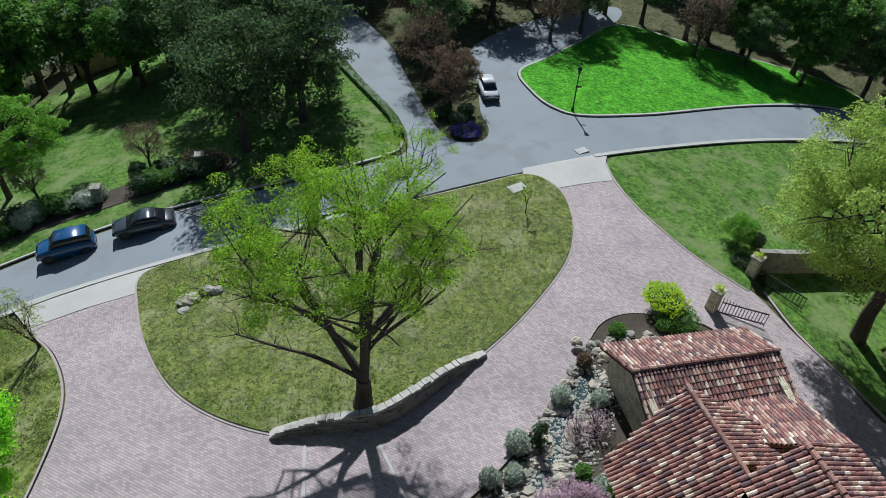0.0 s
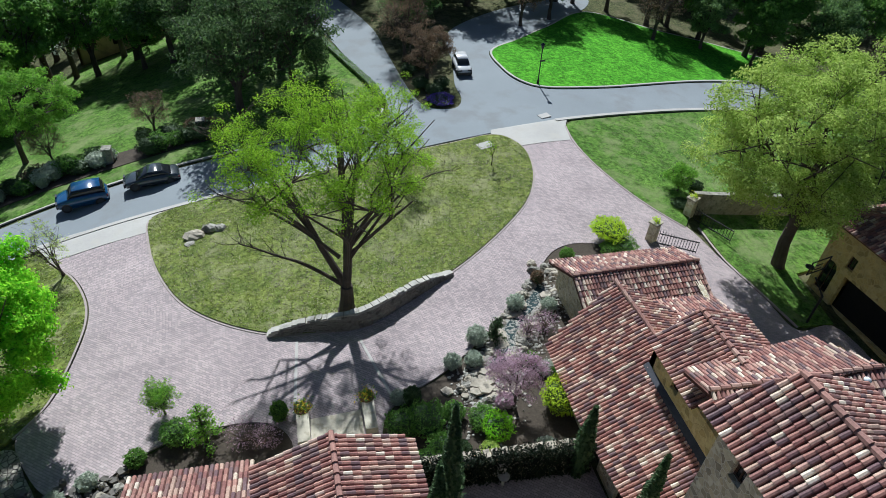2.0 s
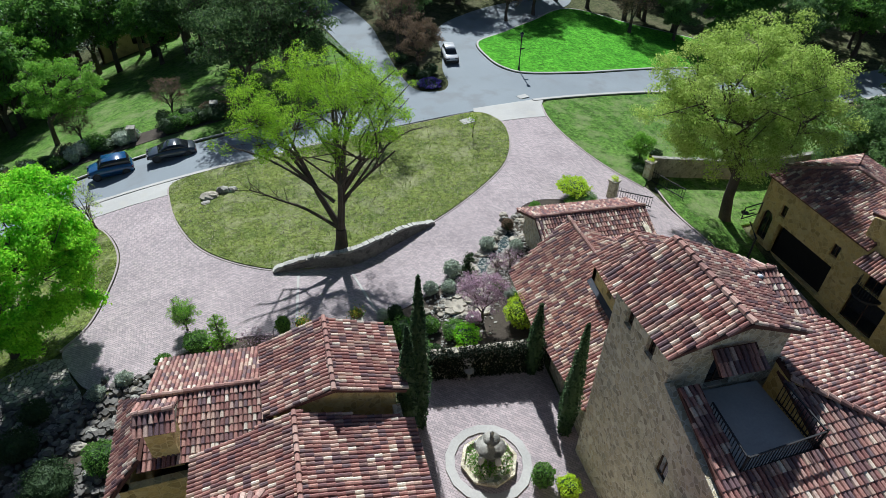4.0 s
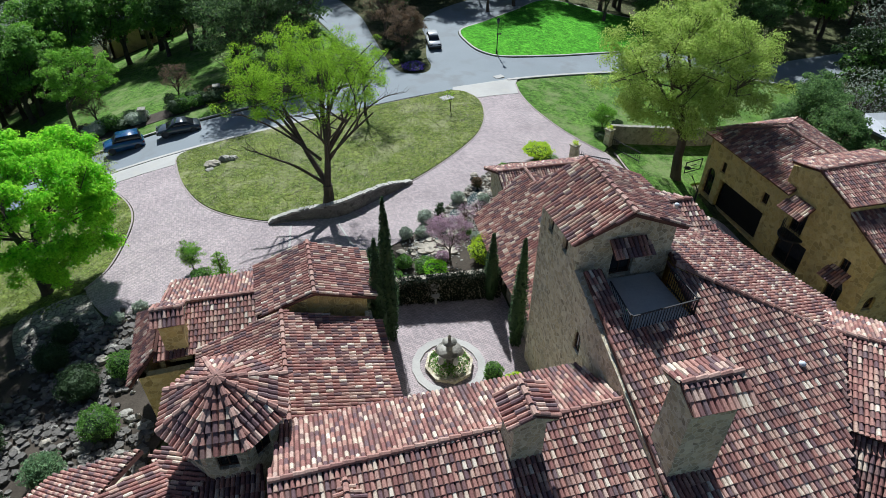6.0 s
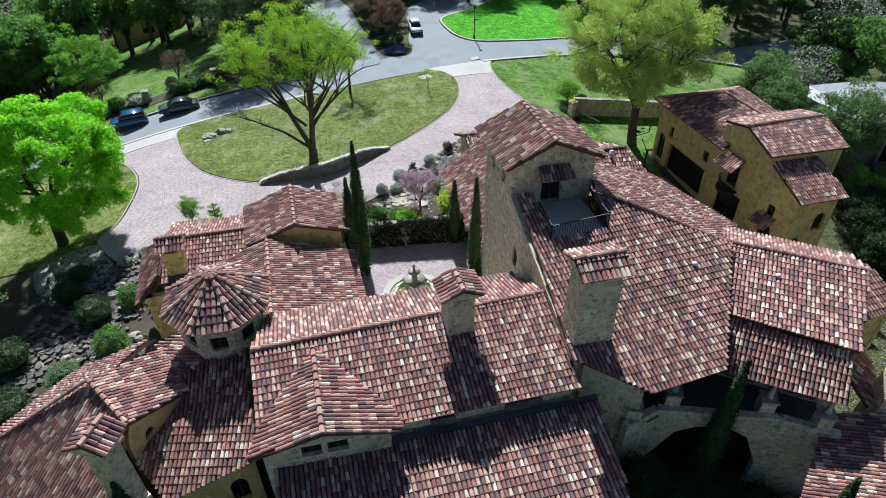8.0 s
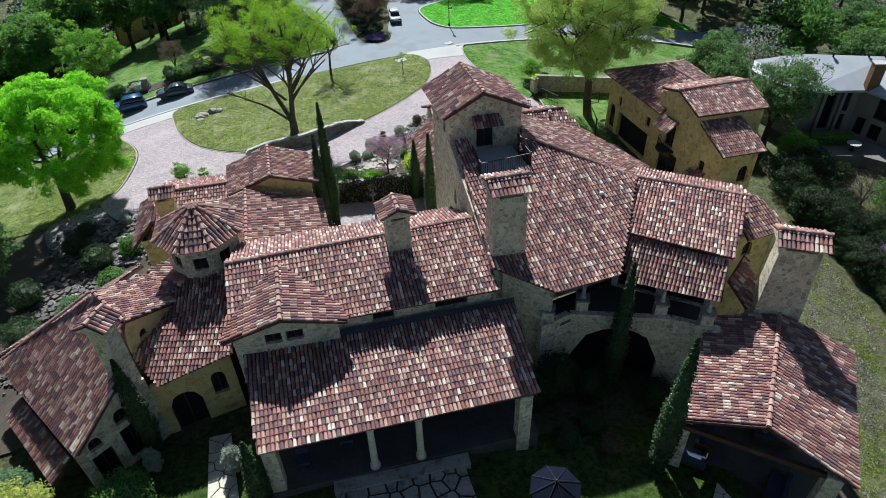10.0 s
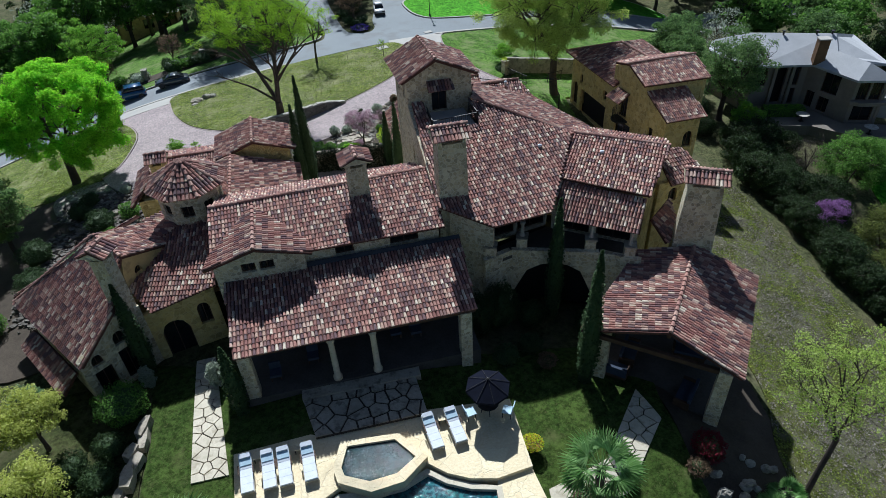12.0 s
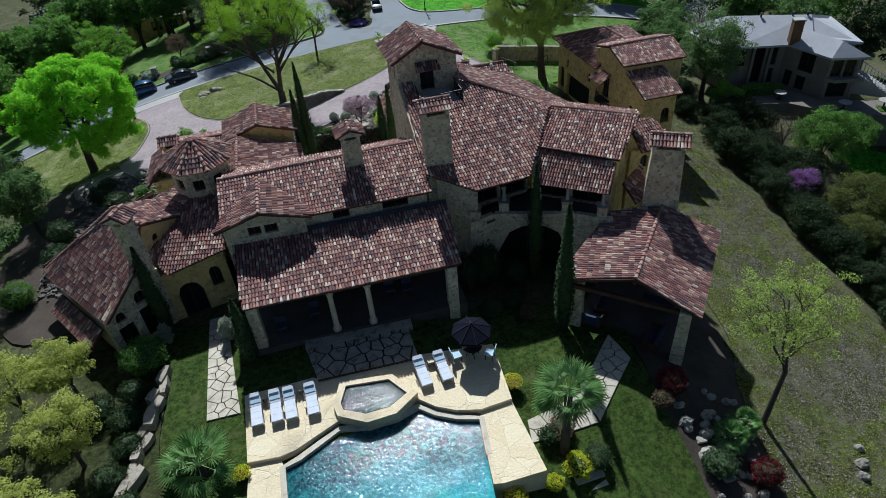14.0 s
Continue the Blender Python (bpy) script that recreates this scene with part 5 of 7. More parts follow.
def palm(at, h, rad, seed):
    r = random.Random(seed)
    at = Vector(at)
    ob = thing("fan_palm", at, "fan palm with stiff grey-green fronds", "palm", "fan palms")
    part("trunk", Build().tube([at - Vector((0, 0, 0.2)), at + Vector((0.05, 0, h * 0.5)), at + Vector((0, 0, h))], [0.26, 0.19, 0.2], 10), M_BARK, ob)
    for i in range(30):
        a, e = i * 2.4 + r.uniform(-.2, .2), radians(r.uniform(-25, 75))
        d = Vector((math.cos(a) * math.cos(e), math.sin(a) * math.cos(e), math.sin(e)))
        s, side = at + Vector((0, 0, h)), d.cross(Vector((0, 0, 1))).normalized()
        up = side.cross(d)
        hub = s + d * rad * 0.5
        b = Build().tube([s, hub], [0.025, 0.015], 4, False)
        for j in range(-7, 8):
            q = radians(j * 11)
            f = (d * math.cos(q) + side * math.sin(q)).normalized()
            ln = rad * 0.62 * (1 - abs(j) * 0.035)
            w = f.cross(up).normalized() * 0.035
            m, t = hub + f * ln * 0.6 + up * 0.02, hub + f * ln - Vector((0, 0, 0.14 * ln))
            b.add([hub - w * 0.4, hub + w * 0.4, m + w, t, m - w], [(0, 1, 2, 3, 4)])
        part("frond", b, L_PALM, ob)
    return ob


# large trees
tree("oak_tree", on(3.3, 25.1, 0.1), (3.4, 25.1, 2.7), (2.9, 26.4, 8.8), (6.4, 5.4, 4.7), L_SPRING, 46000, 0.10, "spreading oak with fresh yellow-green spring leaves on the lawn", 5, 0.38, 13, 420, 0.4, shell=0.5, upper=-0.06, flat=0.7,
     bare=(([(3.4, 25.1, 2.6), (2.3, 25.4, 3.5), (1.2, 25.6, 4.3), (0.2, 25.7, 4.75), (-0.7, 25.9, 5.2), (-1.6, 26.3, 5.35)], 0.13), ([(3.6, 25.1, 4.4), (4.9, 25.5, 6.0), (6.0, 25.9, 7.2), (7.6, 26.4, 8.1), (8.9, 26.6, 8.2)], 0.10), ([(3.2, 25.2, 4.6), (1.6, 26.2, 5.8), (-0.4, 27.0, 7.0), (-2.2, 27.4, 7.6)], 0.12)))
tree("oak_tree", on(30.6, 25.4), (30.4, 25.5, 3.0), (30.0, 26.2, 8.2), (7.4, 6.0, 5.6), L_OLIVE, 92000, 0.15, "broad oak with olive-yellow spring leaves by the side lawn", 8, 0.38, 14, 400, 0.66, shell=0.55, flat=0.7)
tree("maple_tree", on(-14.8, 21.8), (-14.7, 21.8, 2.4), (-14.0, 22.2, 5.5), (5.6, 5.0, 4.9), L_LIME, 110000, 0.17, "dense bright lime-green maple on the lawn", 11, 0.34, 12, 440, 0.48, shell=0.8, upper=-0.75, flat=0.85)
tree("young_tree", on(7.6, 38.5, 0.1), on(7.7, 38.5, 2.2), on(7.9, 38.7, 4.6), (2.6, 2.2, 2.5), L_SPRING, 3200, 0.11, "slender nearly bare young tree by the road", 14, 0.12, 6, 60, 0.4)
tree("young_tree", on(15.0, 37.5, 0.1), on(15.0, 37.5, 0.8), on(15.0, 37.5, 1.6), (0.7, 0.7, 0.7), L_SPRING, 60, 0.16, "thin bare sapling on the lawn", 15, 0.03, 4, 16, 0.2)
tree("crepe_myrtle", on(-12.9, 33.2, 0.1), on(-12.9, 33.2, 0.4), on(-13.3, 33.1, 2.6), (1.6, 1.5, 1.9), L_OLIVE, 1500, 0.09, "nearly leafless multi-stem shrub tree beside the drive", 16, 0.09, 10, 110, 0.25)
tree("elm_tree", on(27.0, -18.8), (27.5, -18.5, 1.9), (26.6, -18.2, 6.0), (3.5, 3.0, 2.8), L_OLIVE, 6500, 0.11, "slender elm with thin yellow-green spring leaves", 19, 0.14, 9, 130, 0.34)
tree("redbud_tree", on(10.2, 17.4), on(10.2, 17.4, 0.8), on(10.1, 17.5, 2.3), (1.7, 1.4, 1.2), L_PINK, 6000, 0.085, "small redbud tree in pale pink blossom", 22, 0.08, 7, 70, 0.28)
tree("redbud_tree", on(45.6, 2.2), on(45.6, 2.2, 0.9), on(45.5, 2.2, 2.5), (1.4, 1.3, 1.9), L_MAUVE, 4200, 0.12, "redbud tree in vivid mauve blossom", 23, 0.1, 6, 60, 0.35)
tree("plum_tree", on(13.3, 52.0), on(13.3, 52.0, 1.4), on(13.4, 52.0, 3.3), (2.8, 2.6, 2.1), L_BROWN, 7000, 0.15, "bronze-leaved tree on the planted road island", 24, 0.16, 7, 80, 0.45)
for i, (x, y, sc) in enumerate(((-9.3, -8.6, 1.0), (-11.6, -9.6, 1.2), (-8.0, -13.6, 1.1), (-12.6, -13.5, 1.3), (-11.0, -17.5, 1.3), (-8.2, -18.6, 1.1), (-13.4, -20.8, 1.35), (-9.6, -21.6, 1.2))):
    tree("persimmon_tree", on(x, y), on(x, y, 1.1 * sc), on(x, y, 2.9 * sc), (2.1 * sc, 2.0 * sc, 1.4 * sc), L_GOLD, 9000, 0.13, "small tree with olive-yellow spring leaves", 40 + i, 0.11, 6, 60, 0.4, group="small garden trees")
tree("holly_tree", on(27.7, 33.3), on(27.7, 33.3, 0.4), on(27.6, 33.4, 1.3), (1.25, 1.2, 0.95), L_FRESH, 5200, 0.12, "small rounded green tree beside the gate pier", 27, 0.08, 6, 70, 0.3, upper=-0.8)
tp = shrub("topiary_shrub", on(19.9, 28.4, 0.6), 1.3, 0.4, L_YELLOW, "clipped flat-topped golden shrub on a short stem", 28, 2600, 0.13)
part("stem", Build().tube([on(19.9, 28.4, -0.1), on(19.9, 28.4, 0.9)], [0.09, 0.07], 8), M_BARK, tp)

# cypress
for x, y, z, rad, s in ((5.55, 11.6, 10.3, 0.5, 1), (4.95, 10.8, 8.6, 0.48, 2), (12.1, 9.9, 8.1, 0.42, 3), (11.75, 13.6, 5.7, 0.4, 4), (18.6, -5.6, 8.6, 0.5, 5), (18.35, -11.2, 9.4, 0.55, 6), (-4.7, -4.75, 7.5, 0.5, 7), (0.45, -9.3, 6.2, 0.5, 8)):
    cypress(on(x, y), z, rad, s)

# garden conifers and shrubs
tree("cedar_sapling", on(-5.6, 20.6), on(-5.6, 20.6, 0.35), on(-5.6, 20.6, 1.4), (1.0, 0.95, 1.1), L_FRESH, 5200, 0.075, "young feathery pale green cedar beside the drive", 31, 0.05, 9, 90, 0.2, group="garden conifers", shell=0.3, flat=0.4)
conifer("juniper", on(-3.6, 18.6), 2.6, 0.9, L_FRESH, "feathery green juniper beside the drive", 32, "garden conifers")
conifer("juniper", on(10.5, 21.5), 1.7, 0.45, L_DARK, "small dark pointed conifer among rocks", 33, "garden conifers")
SHRUBS = [
    (-4.9, 19.0, .75, .6, L_MID, "round"), (-6.5, 18.2, .5, .42, L_MID, "round"), (-2.0, 18.2, .9, .6, L_TWIG, "twiggy"), (-1.0, 17.9, .7, .5, L_TWIG, "twiggy"), (-0.4, 19.0, .45, .6, L_MID, "round"),
    (-8.4, 17.6, .5, .4, L_GREY, "grey"), (-9.6, 17.0, .5, .4, L_GREY, "grey"), (12.3, 21.6, .7, .6, L_TWIG, "twiggy"),
    (16.6, 27.0, .5, .4, L_MID, "round"), (19.5, 27.2, .7, .4, L_MID, "round"),
    (12.4, 17.0, 1.1, 1.0, L_YELLOW, "lime"), (9.0, 16.2, .85, .55, L_LIME, "mounded"), (8.4, 15.2, .5, .35, L_OLIVE, "mounded"), (6.4, 15.6, .8, .6, L_MID, "round"), (5.6, 15.0, .7, .6, L_MID, "round"), (10.9, 15.0, .5, .3, L_GREY, "grey"), (7.2, 15.4, .4, .5, L_DARK, "dark"), (12.2, 23.5, .55, .5, L_GREY, "grey"), (9.5, 21.5, .62, .58, L_GREY, "grey"), (7.9, 20.2, .5, .45, L_GREY, "grey"), (14.0, 23.1, .5, .45, L_GREY, "grey"), (9.0, 20.2, .5, .4, L_GREY, "grey"), (14.1, 25.3, .42, .45, L_BROWN, "bronze"), (16.6, 27.0, .4, .4, L_MID, "round"), (20.3, 27.3, 1.2, .5, L_MID, "spreading"), (13.3, 21.8, .8, .6, L_TWIG, "twiggy"), (11.9, 19.8, .4, .35, L_MID, "round"), (12.4, 19.0, .5, .4, L_GREY, "grey"), (8.5, 16.8, .75, .45, L_MID, "round"), (7.3, 17.4, .6, .4, L_MID, "round"), (6.0, 17.2, 1.1, .55, L_MID, "round"), (4.9, 17.2, .9, .5, L_MID, "round"), (5.6, 18.5, .5, .55, L_DARK, "dark"), (5.0, 18.7, .45, .35, L_GREY, "grey"),
    (9.8, 17.6, .5, .3, L_PINK, "pink"), (12.6, 18.7, .4, .4, L_MID, "round"), (10.2, 7.6, .55, .7, L_MID, "round"), (11.2, 7.0, .6, .5, L_YELLOW, "lime"), (-5.6, -7.6, 1.45, 1.05, L_MID, "clipped"), (-6.0, -9.8, .9, .6, L_BUSH, "dark"), (-6.2, -11.6, 1.0, .6, L_BUSH, "dark"), (-5.8, -13.4, .9, .5, L_BUSH, "dark"), (-6.4, -15.2, 1.0, .6, L_BUSH, "dark"), (-5.4, -16.8, .8, .5, L_BUSH, "dark"), (-7.6, -10.6, 1.0, .7, L_BUSH, "dark"), (-10.9, -5.6, 1.0, .9, L_PINE, "blue-green"),
    (-8.5, 12.8, .9, .7, L_MID, "round"), (-10.5, 12.0, 1.2, .9, L_DARK, "dark"), (-12.5, 14.5, 1.0, .8, L_DARK, "dark"), (-9.0, 9.0, 1.1, .8, L_MID, "round"), (-11.0, 7.0, 1.0, .8, L_PINE, "blue-green"), (-13.5, 5.5, 1.4, 1.0, L_DARK, "dark"), (-14.5, 9.5, 1.3, 1.0, L_DARK, "dark"), (-15.5, 2, 1.3, 1.0, L_MID, "round"), (-12.3, 16.5, .8, .6, L_DARK, "dark"),
    (15.8, -19.8, .8, .5, L_YELLOW, "flowering"), (15.7, -17.7, .8, .45, L_BROWN, "bronze"), (16.9, -19.6, .8, .5, L_DARK, "dark"), (22.3, -16.8, .9, .7, L_RED, "crimson"), (21.4, -17.5, .6, .4, L_BROWN, "bronze"), (25.0, -21.8, .9, .7, L_RED, "crimson"), (22.8, -21.0, 1.0, .5, L_DARK, "dark"), (-0.9, -7.0, .5, .9, L_GREY, "grey"), (-4.6, -5.9, .45, .8, L_GREY, "grey"),
    (15.2, -6.0, 1.1, 1.7, L_BUSH, "dark"), (17.0, -6.3, .9, 1.0, L_BUSH, "dark"), (20.2, -7.4, 1.0, 1.0, L_BUSH, "dark"), (20.8, -8.2, .8, .6, L_DARK, "dark"), (13.9, -6.6, .9, 1.6, L_BUSH, "dark"), (16.8, -9.6, .6, .4, L_BROWN, "bronze"), (14.92, -18.0, .6, .45, L_DARK, "dark"), (14.4, -20.3, .5, .35, L_YELLOW, "flowering"),
    (26.9, 31.6, .7, .3, L_DARK, "dark"), (29.0, 33.2, .6, .5, L_DARK, "dark"), (14.6, -9.0, .8, .6, L_DARK, "dark"), (16.3, -8.2, .8, .5, L_DARK, "dark"),
]
for i, (x, y, rx, rz, m, how) in enumerate(SHRUBS):
    if m is L_TWIG:
        shrub("shrub", on(x, y), rx, rz, L_PINK, "leafless pinkish-grey twiggy garden shrub", 100 + i, 420, 0.09, "garden shrubs", False)
    else:
        shrub("shrub", on(x, y, 0.0), rx, rz, m, how + " garden shrub in a planting bed", 100 + i, int(700 + 2200 * rx * rz), 0.105, "garden shrubs", True, flower=L_FLOWER if how == "flowering" else None)

# woods: a few kinds, repeated
WOOD = [
    tree("woodland_tree", on(-20.5, 52.0), on(-20.4, 52.0, 2.4), on(-18.5, 51.6, 5.2), (4.2, 3.8, 2.9), L_FRESH, 16000, 0.18, "green tree beside the road", 51, 0.22, 9, 130, 0.5, group="woodland trees"),
    tree("woodland_tree", on(-10, 68), on(-10, 68, 2.5), on(-10, 68, 6.8), (4.6, 4.4, 4.4), L_WOOD, 10000, 0.33, "dark green tree in the wood", 52, 0.3, 9, 150, 0.75, group="woodland trees", shell=0.45),
    tree("woodland_tree", on(45, 68), on(45, 68, 2.2), on(45, 68, 6.2), (4.2, 4.0, 4.0), L_MID, 8500, 0.36, "mid-green tree in the wood", 53, 0.28, 9, 140, 0.7, group="woodland trees", shell=0.45),
    tree("woodland_tree", on(33, 72), on(33, 72, 2.2), on(33, 72, 6.0), (4.2, 4.0, 3.8), L_BROWN, 2400, 0.26, "half-bare brown tree in the wood", 54, 0.26, 12, 190, 0.7, group="woodland trees"),
    tree("cedar_tree", on(-2.5, 50.0), on(-2.5, 50.0, 2.6), on(-2.5, 50.0, 6.4), (4.9, 4.7, 4.9), L_CEDAR, 9500, 0.28, "large dark cedar with level boughs", 55, 0.34, 14, 170, 0.95, group="woodland trees", shell=0.4, flat=0.2, upper=-0.85),
    tree("woodland_tree", on(-40, 84), on(-40, 84, 2.5), on(-40, 84, 6.8), (5.0, 4.8, 4.6), L_MID, 4600, 0.5, "green tree far back in the wood", 56, 0.3, 8, 110, 0.8, group="far woodland trees", shell=0.45),
    tree("woodland_tree", on(60, 86), on(60, 86, 2.5), on(60, 86, 7.2), (5.0, 4.8, 5.0), L_BUSH, 4600, 0.5, "dark evergreen tree far back in the wood", 57, 0.3, 8, 110, 0.8, group="far woodland trees", shell=0.45),
    tree("woodland_tree", on(70, 90), on(70, 90, 2.5), on(70, 90, 6.5), (4.8, 4.6, 4.4), L_GREY, 1500, 0.3, "grey leafless tree far back in the wood", 58, 0.28, 12, 190, 0.7, group="far woodland trees", shell=0.4),
]
r = random.Random(77)


def plant(kind, x, y, sc, kinds=WOOD):
    copy_thing(kinds[kind], Matrix.Translation(on(x, y)) @ Matrix.Rotation(r.random() * 6.28, 4, "Z") @ Matrix.Scale(sc * r.uniform(0.88, 1.12), 4))


for x, y, k, sc in ((1.8, 53.0, 4, 1.0), (1.0, 59, 4, 1.15), (-4.5, 61, 4, 1.1), (-9.5, 50.2, 3, 0.42), (-17.5, 49.6, 3, 0.4),
                    (-24.5, 69, 2, 1.2), (-11, 77, 2, 1.1), (-14.5, 73, 7, 1.1), (-18.5, 71.5, 2, 1.0), (-21.5, 74, 7, 1.1), (-13, 68.5, 2, 0.8), (-16.5, 76, 7, 1.2), (-8.5, 70.5, 4, 0.9), (-27, 62, 0, 1.2), (-26, 70, 7, 1.0), (-33, 66, 2, 1.1), (-30, 74, 7, 1.1), (-26, 79, 0, 1.5), (12.2, 57, 3, 0.7), (13.8, 61, 1, 0.7), (13.0, 66, 3, 0.9), (14.6, 70, 1, 1.0), (9.6, 75, 3, 0.9), (4.0, 56.5, 1, 0.35),
                    (52, 60.5, 2, 0.95), (56, 63, 2, 1.1), (47.5, 63.5, 2, 1.0), (42, 66, 7, 0.9), (38.5, 69.5, 1, 0.8), (60, 58.5, 1, 1.0), (65, 61, 2, 1.1), (51, 57.8, 2, 0.6),
                    (22, 71, 1, 0.9), (27, 73.5, 7, 0.9), (31, 76, 6, 1.0), (18.5, 73, 1, 0.9), (35, 71.5, 7, 0.9), (45, 66.5, 7, 0.8)):
    plant(k, x, y, sc)
for i in range(100):
    x, y = r.uniform(-62, 95), r.uniform(78, 114)
    if -26 < x < -10 and y < 94:
        continue
    plant(r.choice((5, 5, 6, 7, 5, 6)), x, y, r.uniform(0.8, 1.3))
for i in range(36):
    x, y = r.uniform(-66, -27), r.uniform(46, 78)
    plant(r.choice((1, 2, 5, 7, 5, 2)), x, y, r.uniform(0.7, 1.15))
for i in range(46):
    x, y = r.uniform(50, 100), r.uniform(34, 76)
    if 44 < y < 60 and x < 68:
        continue
    plant(r.choice((6, 6, 5, 1, 7)), x, y, r.uniform(0.6, 1.0))
for x, y, k, sc in ((40.5, 61.5, 3, 0.85), (46, 60.5, 1, 0.6), (30, 66.0, 1, 0.7), (26, 64, 3, 0.6),
                    (44.8, 25.5, 1, 0.6), (46.2, 29.5, 1, 0.7), (50, 34, 1, 0.7), (55, 34, 7, 0.75), (44, 31, 1, 0.4), (60, 36, 2, 0.8), (66, 31, 1, 0.8), (72, 26, 6, 0.8), (70, 34, 5, 0.8),
                    (-17, 12, 1, 0.62), (-20, 17, 1, 0.6), (-18.5, 5, 1, 0.7), (-17, -3, 1, 0.6), (-14.8, -7.5, 2, 0.45), (-22, 10, 2, 0.8), (-24, 0, 1, 0.9), (-16, -13, 1, 0.55), (-30, 18, 1, 0.9), (-30, 6, 2, 0.9), (-28, -8, 1, 0.9), (-38, 12, 1, 1.0), (-24, -18, 1, 0.8)):
    plant(k, x, y, sc)

# bushes between the side yard and the neighbour's garden
tree("live_oak", on(46.8, 20.3), on(46.8, 20.3, 2.4), on(47.2, 20.0, 6.0), (4.2, 3.6, 4.2), L_WOOD, 15000, 0.2, "airy grey-green live oak beside the guest house", 71, 0.28, 12, 190, 0.6, shell=0.4)
tree("young_tree", on(47.0, 16.6), on(47.0, 16.6, 0.7), on(47.0, 16.6, 2.2), (1.7, 1.6, 1.7), L_FRESH, 5200, 0.15, "small bright green tree by the guest house", 72, 0.1, 7, 70, 0.35, upper=-0.6)
tree("redbud_tree", on(50.0, 10.6), on(50.0, 10.6, 0.6), on(50.0, 10.6, 2.2), (2.2, 2.0, 1.7), L_TWIG, 700, 0.08, "leafless mauve-brown spreading small tree", 73, 0.09, 12, 170, 0.4)
BUSH = [
    tree("bush", on(53.0, 8.6), on(53.0, 8.6, 0.6), on(53.0, 8.6, 2.7), (3.4, 3.2, 2.6), L_MID, 13000, 0.17, "broad rounded green bush in the garden", 81, 0.14, 9, 150, 0.55, group="garden bushes", upper=-0.9, shell=0.75),
    tree("bush", on(50.2, 0.4), on(50.2, 0.4, 0.6), on(50.2, 0.4, 2.6), (3.1, 2.9, 2.5), leaves("dull_olive_leaves", (0.07, 0.10, 0.02), (0.20, 0.23, 0.06), 0.45), 12000, 0.17, "rounded dull olive bush in the garden", 82, 0.14, 9, 150, 0.55, group="garden bushes", upper=-0.9, shell=0.75),
    tree("bush", on(44.6, 8.0), on(44.6, 8.0, 0.4), on(44.6, 8.0, 1.3), (1.7, 1.6, 1.2), L_BUSH, 6000, 0.15, "dark low evergreen bush along the yard", 83, 0.1, 7, 90, 0.45, group="garden bushes", upper=-0.9, shell=0.75),
]
for i in range(20):
    y = 12.5 - i * 1.55
    plant(2, 44.3 + r.uniform(-.5, .5), y, r.uniform(0.75, 1.15), BUSH)
    plant(2, 47.0 + r.uniform(-.8, 1.0), y - 0.6, r.uniform(0.8, 1.3), BUSH) if abs(y - 2.0) > 2.4 else None
for x, y, k, sc in ((47.2, 14.3, 2, 1.3), (45.2, 14.6, 2, 1.1), (49.2, 6.4, 2, 1.3), (46.8, -3.5, 1, 0.7), (51, -5.5, 0, 0.8), (49, -10, 1, 1.0), (54.5, -2.5, 0, 1.0), (54, -9, 1, 1.1), (48.5, -15, 0, 1.0), (53.5, -16, 1, 1.2), (49, -21, 1, 1.1), (57.5, -6, 1, 1.2), (58.5, -13, 0, 1.2), (56.6, 9.5, 0, 0.7), (64, 4.0, 1, 1.2), (69, 7, 0, 1.2), (62, -2, 1, 1.4), (66, -9, 1, 1.5), (43.2, 17.6, 2, 0.8), (43.4, 20.2, 2, 1.0), (49.6, 13.4, 2, 0.9)):
    plant(k, x, y, sc, BUSH)

# grass tufts and fallen leaves
L_BLADE = leaves("grass_blades", (0.12, 0.18, 0.025), (0.34, 0.40, 0.08), 0.45)
L_LITTER = leaves("straw_and_leaf_litter", (0.10, 0.085, 0.065), (0.34, 0.31, 0.26), 0.1)


def tufts(name, poly, dz, count, litter, mat, label, seed, size=0.13):
    """Loose blades or litter in uneven patches over a plan outline."""
    r = random.Random(seed)
    xs, ys = [p[0] for p in poly], [p[1] for p in poly]
    b = Build()
    for _ in range(count):
        x, y = r.uniform(max(min(xs), -20), max(xs)), r.uniform(min(ys), max(ys))
        n = noise.noise(Vector((x * 0.22, y * 0.22, 3.0))) + 0.7 * noise.noise(Vector((x * 0.9, y * 0.9, 7.0)))
        if (n if litter else -n) + r.gauss(0, 0.18) > 0.05 and inside(poly, x, y):
            b.leaf(on(x, y, dz + 0.02), size * r.uniform(0.5, 1.5), r, 2.0)
    solo(name, b, mat, label, "grass" if not litter else "leaf litter", kind="stuff")


tufts("grass_tufts", YARD, 0.05, 60000, False, L_BLADE, "uneven yellow-green grass tufts beside the villa", 71)
tufts("leaf_litter", YARD, 0.05, 60000, True, L_LITTER, "grey-brown fallen leaves and straw on dry grass", 72)
tufts("grass_tufts", ISLAND, 0.11, 24000, False, L_BLADE, "short uneven grass tufts on the island lawn", 73, 0.1)
tufts("leaf_litter", ISLAND, 0.11, 14000, True, L_LITTER, "dry straw in thin patches of lawn", 74, 0.09)
tufts("grass_tufts", WEST, 0.09, 15000, False, L_BLADE, "short uneven grass tufts beside the drive", 75, 0.1)

# ---- garden walls, rocks, pond ----
wall_line = curve([(-1.0, 24.35), (0.3, 24.25), (1.6, 24.1), (2.8, 23.9), (4.1, 23.95), (5.8, 24.75), (7.8, 25.95), (9.5, 26.85)], False, 8)
retaining = thing("retaining_wall", on(4, 24), "curved dry-stone retaining wall at the edge of the lawn", "wall")
r2 = random.Random(9)
acc = [0.0]
for p, q in zip(wall_line, wall_line[1:]):
    acc.append(acc[-1] + math.dist(p, q))
total = acc[-1]


